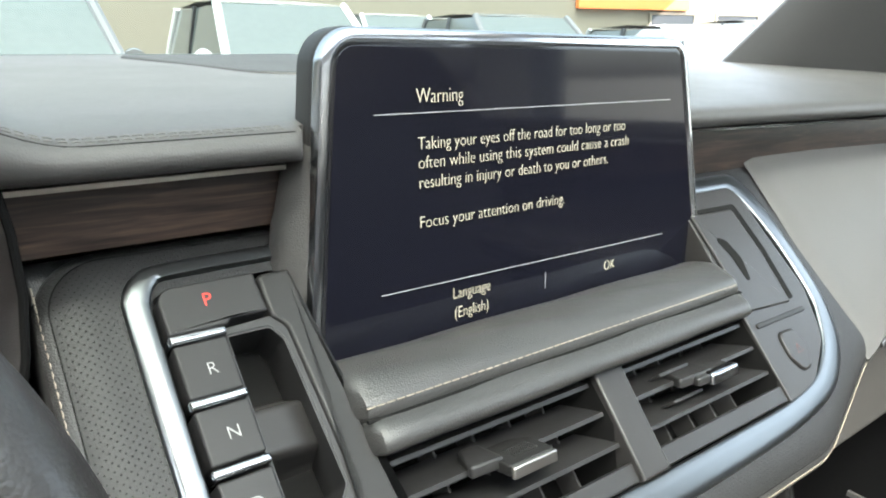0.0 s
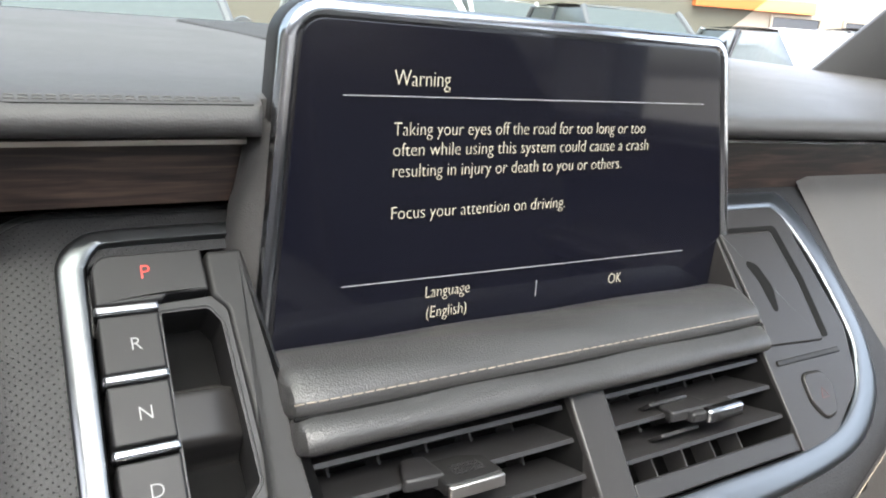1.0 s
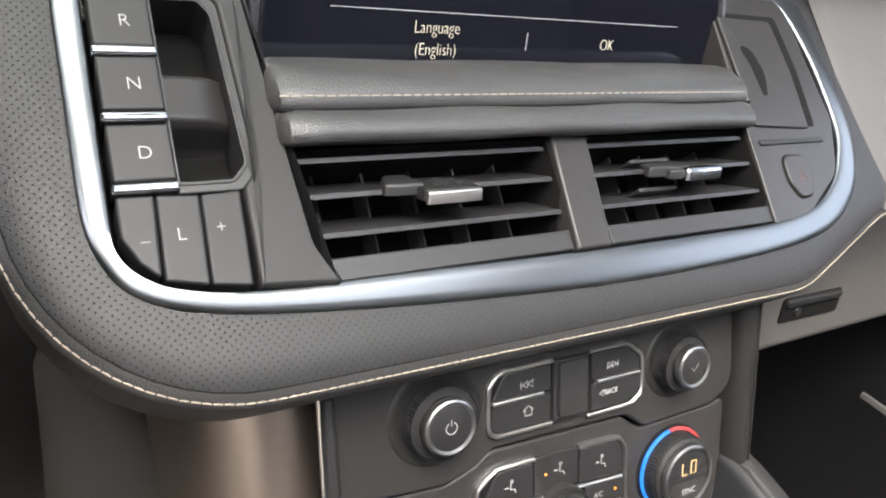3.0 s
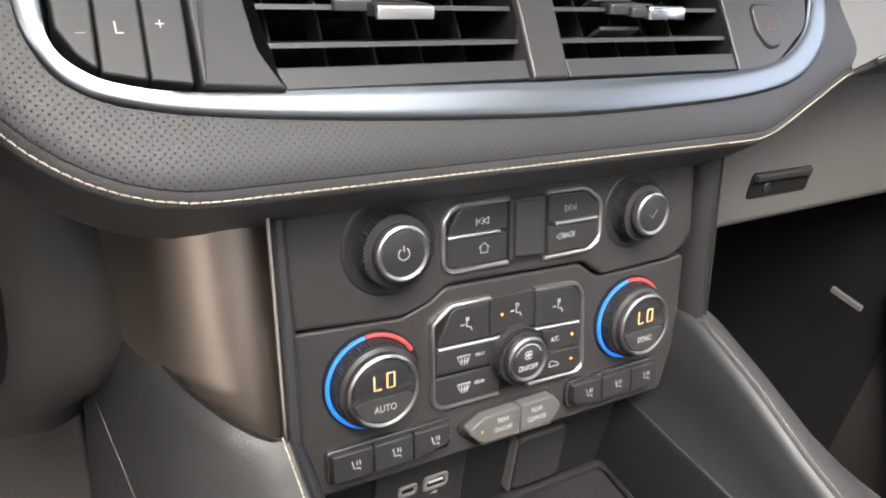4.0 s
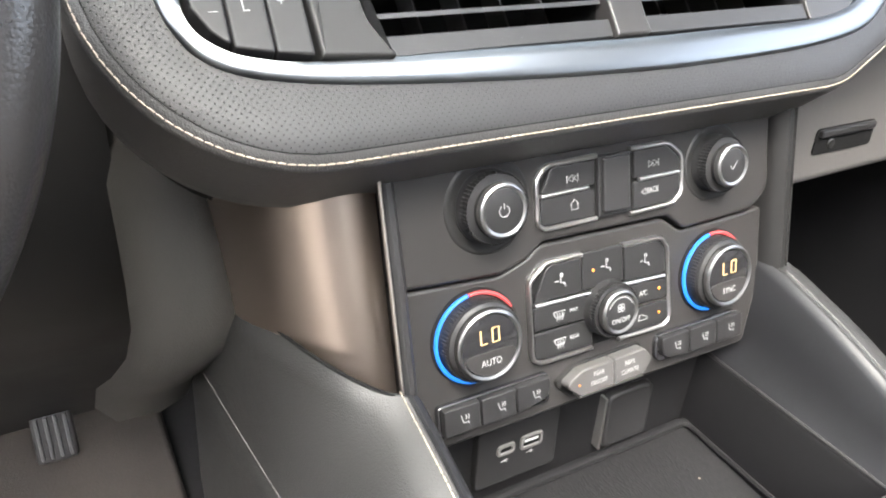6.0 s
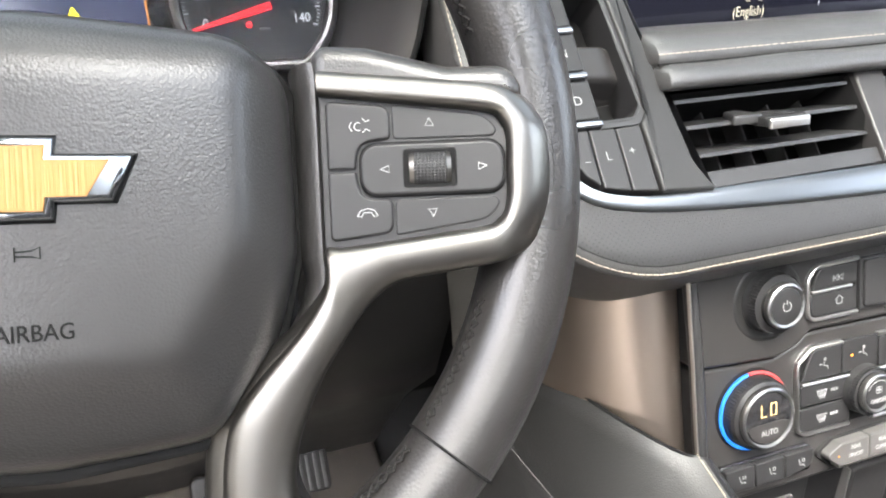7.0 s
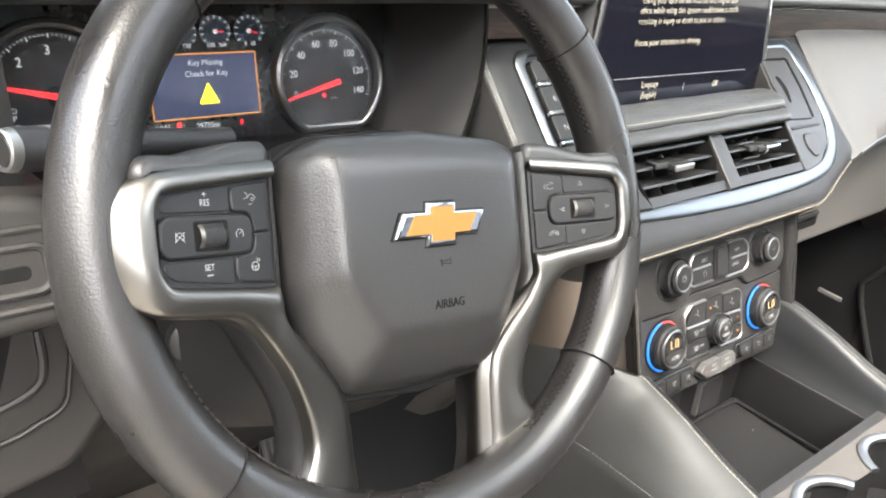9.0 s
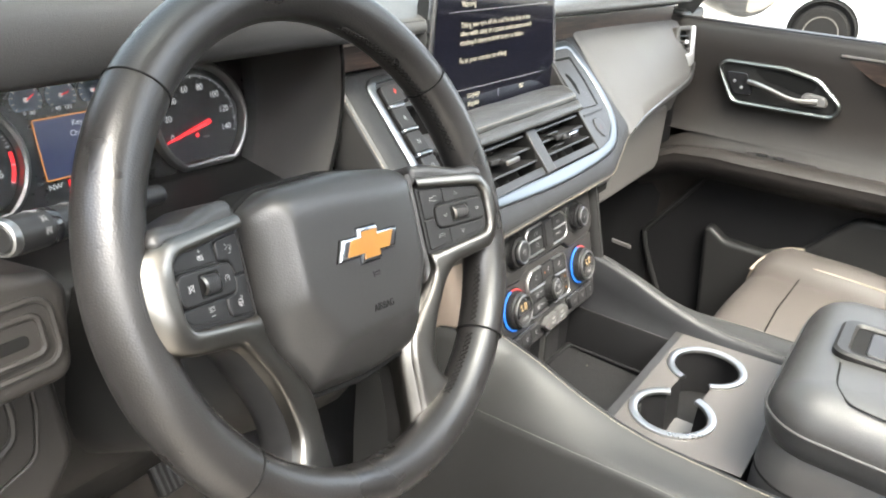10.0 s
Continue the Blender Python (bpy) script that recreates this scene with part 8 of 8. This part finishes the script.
for x in (29.0, 34.0, 39.0):
    wdw = part("window", box(x - 1.6, -0.12, 2.3, x + 1.6, 0.1, 3.4, 0.03), GLOSS, hall, "dark glazed window")
    part("frame", frame_plate(rect(x - 1.75, 2.15, x + 1.75, 3.55, 0.02, 2), rect(x - 1.6, 2.3, x + 1.6, 3.4, 0.02, 2), 0.0, 0.2, 0.02), STUCCO, wdw, m=pose(0, 0, 0, 90, 0, 0))

# unseen building, added to cut the sky light through the open driver door
side_light_block = thing("building", "added unseen tan building blocking sky light on the driver side", "building", pose(-9.5, -6, 0, 0, 0, 6))
part("wall", box(-8, -22, 0, 0, 22, 5.6, 0.05), STUCCO, side_light_block)
part("parapet", box(-8.2, -22.2, 5.5, 0.15, 22.2, 6.0, 0.05), STUCCO, side_light_block)

CAR_GLASS = surface("car window glass", (0.10, 0.115, 0.115), 0.08, vary=0.2, wear=0.02, spec=0.7)
TYRE = surface("tyre rubber", (0.009, 0.0085, 0.008), 0.85, grain=0.4, scale=300, kind="noise", spec=0.12)
ALLOY = surface("silver alloy wheel", (0.20, 0.19, 0.18), 0.35, metal=0.9)
LAMP = surface("clear lamp lens", (0.75, 0.78, 0.80), 0.12)


def parked(name, label, paint, x, y, turn, tall=0.0, long=4.7, pickup=False):
    """A parked car, its nose along its own -y."""
    ob = thing(name, label, "car", pose(x, y, 0, 0, 0, turn), "parked cars")
    L_, W, H = long / 2, 0.93, 1.46 + tall
    belt = 0.95 + tall * 0.55
    side_ = [(-L_, 0.32), (-L_ - 0.03, 0.55), (-L_ + 0.04, 0.72 + tall * 0.4), (-L_ + 0.25, 0.80 + tall * 0.5), (-L_ + 1.20, belt), (L_ - 0.7, belt + 0.05), (L_ - 0.06, belt + 0.02), (L_, 0.60), (L_ - 0.03, 0.32)]
    rows = []
    for u, k in ((-W, 0.93), (-W, 1.0), (-W * 0.93, 1.02), (-W * 0.5, 1.045), (0, 1.055), (W * 0.5, 1.045), (W * 0.93, 1.02), (W, 1.0), (W, 0.93)):
        end = 1.0 - 0.03 * (abs(u) / W) ** 4
        rows.append([(u, p * end, 0.32 + (z - 0.32) * (k if z > 0.6 else 1.0)) for p, z in side_])
    body = part("body", loft(rows), paint, ob, "painted body", smooth=45)
    for s in (-1, 1):
        part("flank", loft([[(s * W * 0.99, p, z * 0.99) for p, z in side_], [(s * W * 0.97, p * 0.99, 0.31) for p, z in side_]]), paint, ob, smooth=0)
    f0, f1, r1, r0 = -L_ + 1.10, -L_ + 1.95, L_ - (0.55 if tall > 0.1 else 1.05), L_ - 0.25
    if pickup:
        r1, r0 = 0.55, 0.65
    cab = []
    for u in (-1, -0.95, -0.6, 0, 0.6, 0.95, 1):
        top = 0.80
        cab.append([(u * W * 0.96, f0, belt), (u * W * lerp(0.96, top, 0.9), f1, H - 0.05), (u * W * top, f1 + 0.35, H - 0.02 * abs(u) ** 3), (u * W * top, (f1 + r1) / 2, H), (u * W * top, r1, H - 0.04), (u * W * 0.95, r0, belt + 0.02)])
    part("roof", loft([[(a[0], a[1], a[2]) for a in row[1:5]] for row in cab]), paint, ob, smooth=60)
    part("windscreen", loft([[(row[0][0] * 0.97, row[0][1], row[0][2] + 0.02), (row[1][0] * 0.97, row[1][1] - 0.006, row[1][2] - 0.01)] for row in cab]), CAR_GLASS, ob, "sloping windscreen")
    part("rear_window", loft([[(row[4][0] * 0.97, row[4][1], row[4][2] - 0.01), (row[5][0] * 0.97, row[5][1], row[5][2])] for row in cab]), CAR_GLASS, ob)
    for s in (-1, 1):
        part("side_window", loft([[(s * W * 0.955, f0 + 0.1, belt + 0.01), (s * W * 0.955, r0 - 0.1, belt + 0.02)], [(s * W * 0.81, f1 + 0.05, H - 0.07), (s * W * 0.81, r1 - 0.05, H - 0.08)]]), CAR_GLASS, ob, smooth=0)
        part("pillar", sweep([(s * W * 0.965, f0, belt), (s * W * 0.83, f1, H - 0.045)], oval(0.05, 0.04, 8)), paint, ob)
        part("pillar", sweep([(s * W * 0.955, (f1 + r1) / 2, belt), (s * W * 0.82, (f1 + r1) / 2, H - 0.05)], oval(0.05, 0.03, 8)), GLOSS, ob)
        part("pillar", sweep([(s * W * 0.95, r0, belt), (s * W * 0.81, r1, H - 0.05)], oval(0.06, 0.04, 8)), paint, ob)
        part("mirror", lathe([(0.02, -0.08), (0.09, -0.05), (0.11, 0.03), (0.10, 0.06)], 16), paint, ob, m=pose(s * (W + 0.12), f0 + 0.45, belt + 0.06, 90, 0, 0))
        part("headlamp", plate(rect(-0.22, -0.07, 0.20, 0.07, 0.05), -0.2, 0.02, 0.015, 2), LAMP, ob, "clear headlamp", m=pose(s * 0.62, -L_ + 0.05, 0.66 + tall * 0.35, 90, 0, s * 14))
        for yy in (-L_ + 0.95, L_ - 0.95):
            whl = part("wheel", lathe([(0.20, -0.11), (0.31, -0.11), (0.345, -0.08), (0.345, 0.08), (0.31, 0.11), (0.22, 0.11)], 36), TYRE, ob, m=pose(s * (W - 0.06), yy, 0.345, 0, 90 * s, 0))
            part("rim", lathe([(0.05, 0.02), (0.215, 0.06), (0.222, 0.10), (0.215, 0.114), (0.17, 0.10), (0.06, 0.105)], 30), ALLOY, whl, "silver alloy rim")
            part("arch_liner", lathe([(0.001, 0.004), (0.425, 0.004), (0.425, -0.08)], 30), DEEP, ob, m=pose(s * W, yy, 0.365, 0, 90 * s, 0))
            part("arch", sweep([(s * (W + 0.002), yy + 0.40 * math.cos(a), 0.345 + 0.40 * math.sin(a)) for a in [math.pi * k / 16 for k in range(17)]], oval(0.02, 0.055, 8), up=(1, 0, 0)), DEEP, ob)
    part("grille", plate(rect(-0.48, -0.10, 0.48, 0.10, 0.04), -0.1, 0.02, 0.01, 2), GLOSS, ob, "dark grille", m=pose(0, -L_ - 0.01, 0.62 + tall * 0.3, 90, 0, 0))
    part("bumper", box(-W * 0.94, -L_ - 0.06, 0.28, W * 0.94, -L_ + 0.2, 0.50, 0.04), paint, ob)
    part("plate_bar", box(-0.16, -L_ - 0.085, 0.40, 0.16, -L_ - 0.05, 0.50, 0.005), WHITE_PRINT, ob)
    return ob


WHITE_CAR = surface("white car paint", (0.60, 0.60, 0.59), 0.18, vary=0.02, wear=0.03, coat=0.6)
GREY_CAR = surface("grey car paint", (0.12, 0.12, 0.125), 0.22, vary=0.05, wear=0.03, coat=0.6)
SILVER_CAR = surface("silver car paint", (0.50, 0.52, 0.53), 0.25, metal=0.5, vary=0.03, wear=0.03, coat=0.6)
e0 = Vector((-0.296, 0.025))
for nm, lab, paint, dx, dy, dist, turn, tall, lg, pk in (
        ("parked_suv", "grey parked suv facing the windscreen", GREY_CAR, 0.120, 0.993, 5.6, -4, 0.50, 4.9, False),
        ("parked_suv", "white parked suv facing the windscreen", WHITE_CAR, 0.423, 0.906, 7.4, -8, 0.48, 4.9, False),
        ("parked_pickup", "white parked pickup behind the row", WHITE_CAR, 0.543, 0.840, 14.0, -8, 0.60, 5.6, True),
        ("parked_car", "grey parked hatchback facing the windscreen", GREY_CAR, 0.681, 0.732, 9.6, -14, 0.44, 4.4, False),
        ("parked_car", "silver parked sedan facing the windscreen", SILVER_CAR, 0.828, 0.560, 9.4, -20, 0.28, 4.6, False),
        ("parked_suv", "dark parked suv further back", GREY_CAR, 0.871, 0.491, 18.0, -20, 0.60, 4.8, False),
        ("parked_car", "white parked sedan seen beyond the dashboard", WHITE_CAR, 0.05, 0.999, 9.5, 4, 0.05, 4.6, False)):
    parked(nm, lab, paint, e0.x + dx * (dist + lg / 2), e0.y + dy * (dist + lg / 2), turn, tall, lg, pk)
parked("parked_pickup", "white parked truck beside the passenger window", WHITE_CAR, 10.9, -0.35, 180, 0.55, 5.6, True)
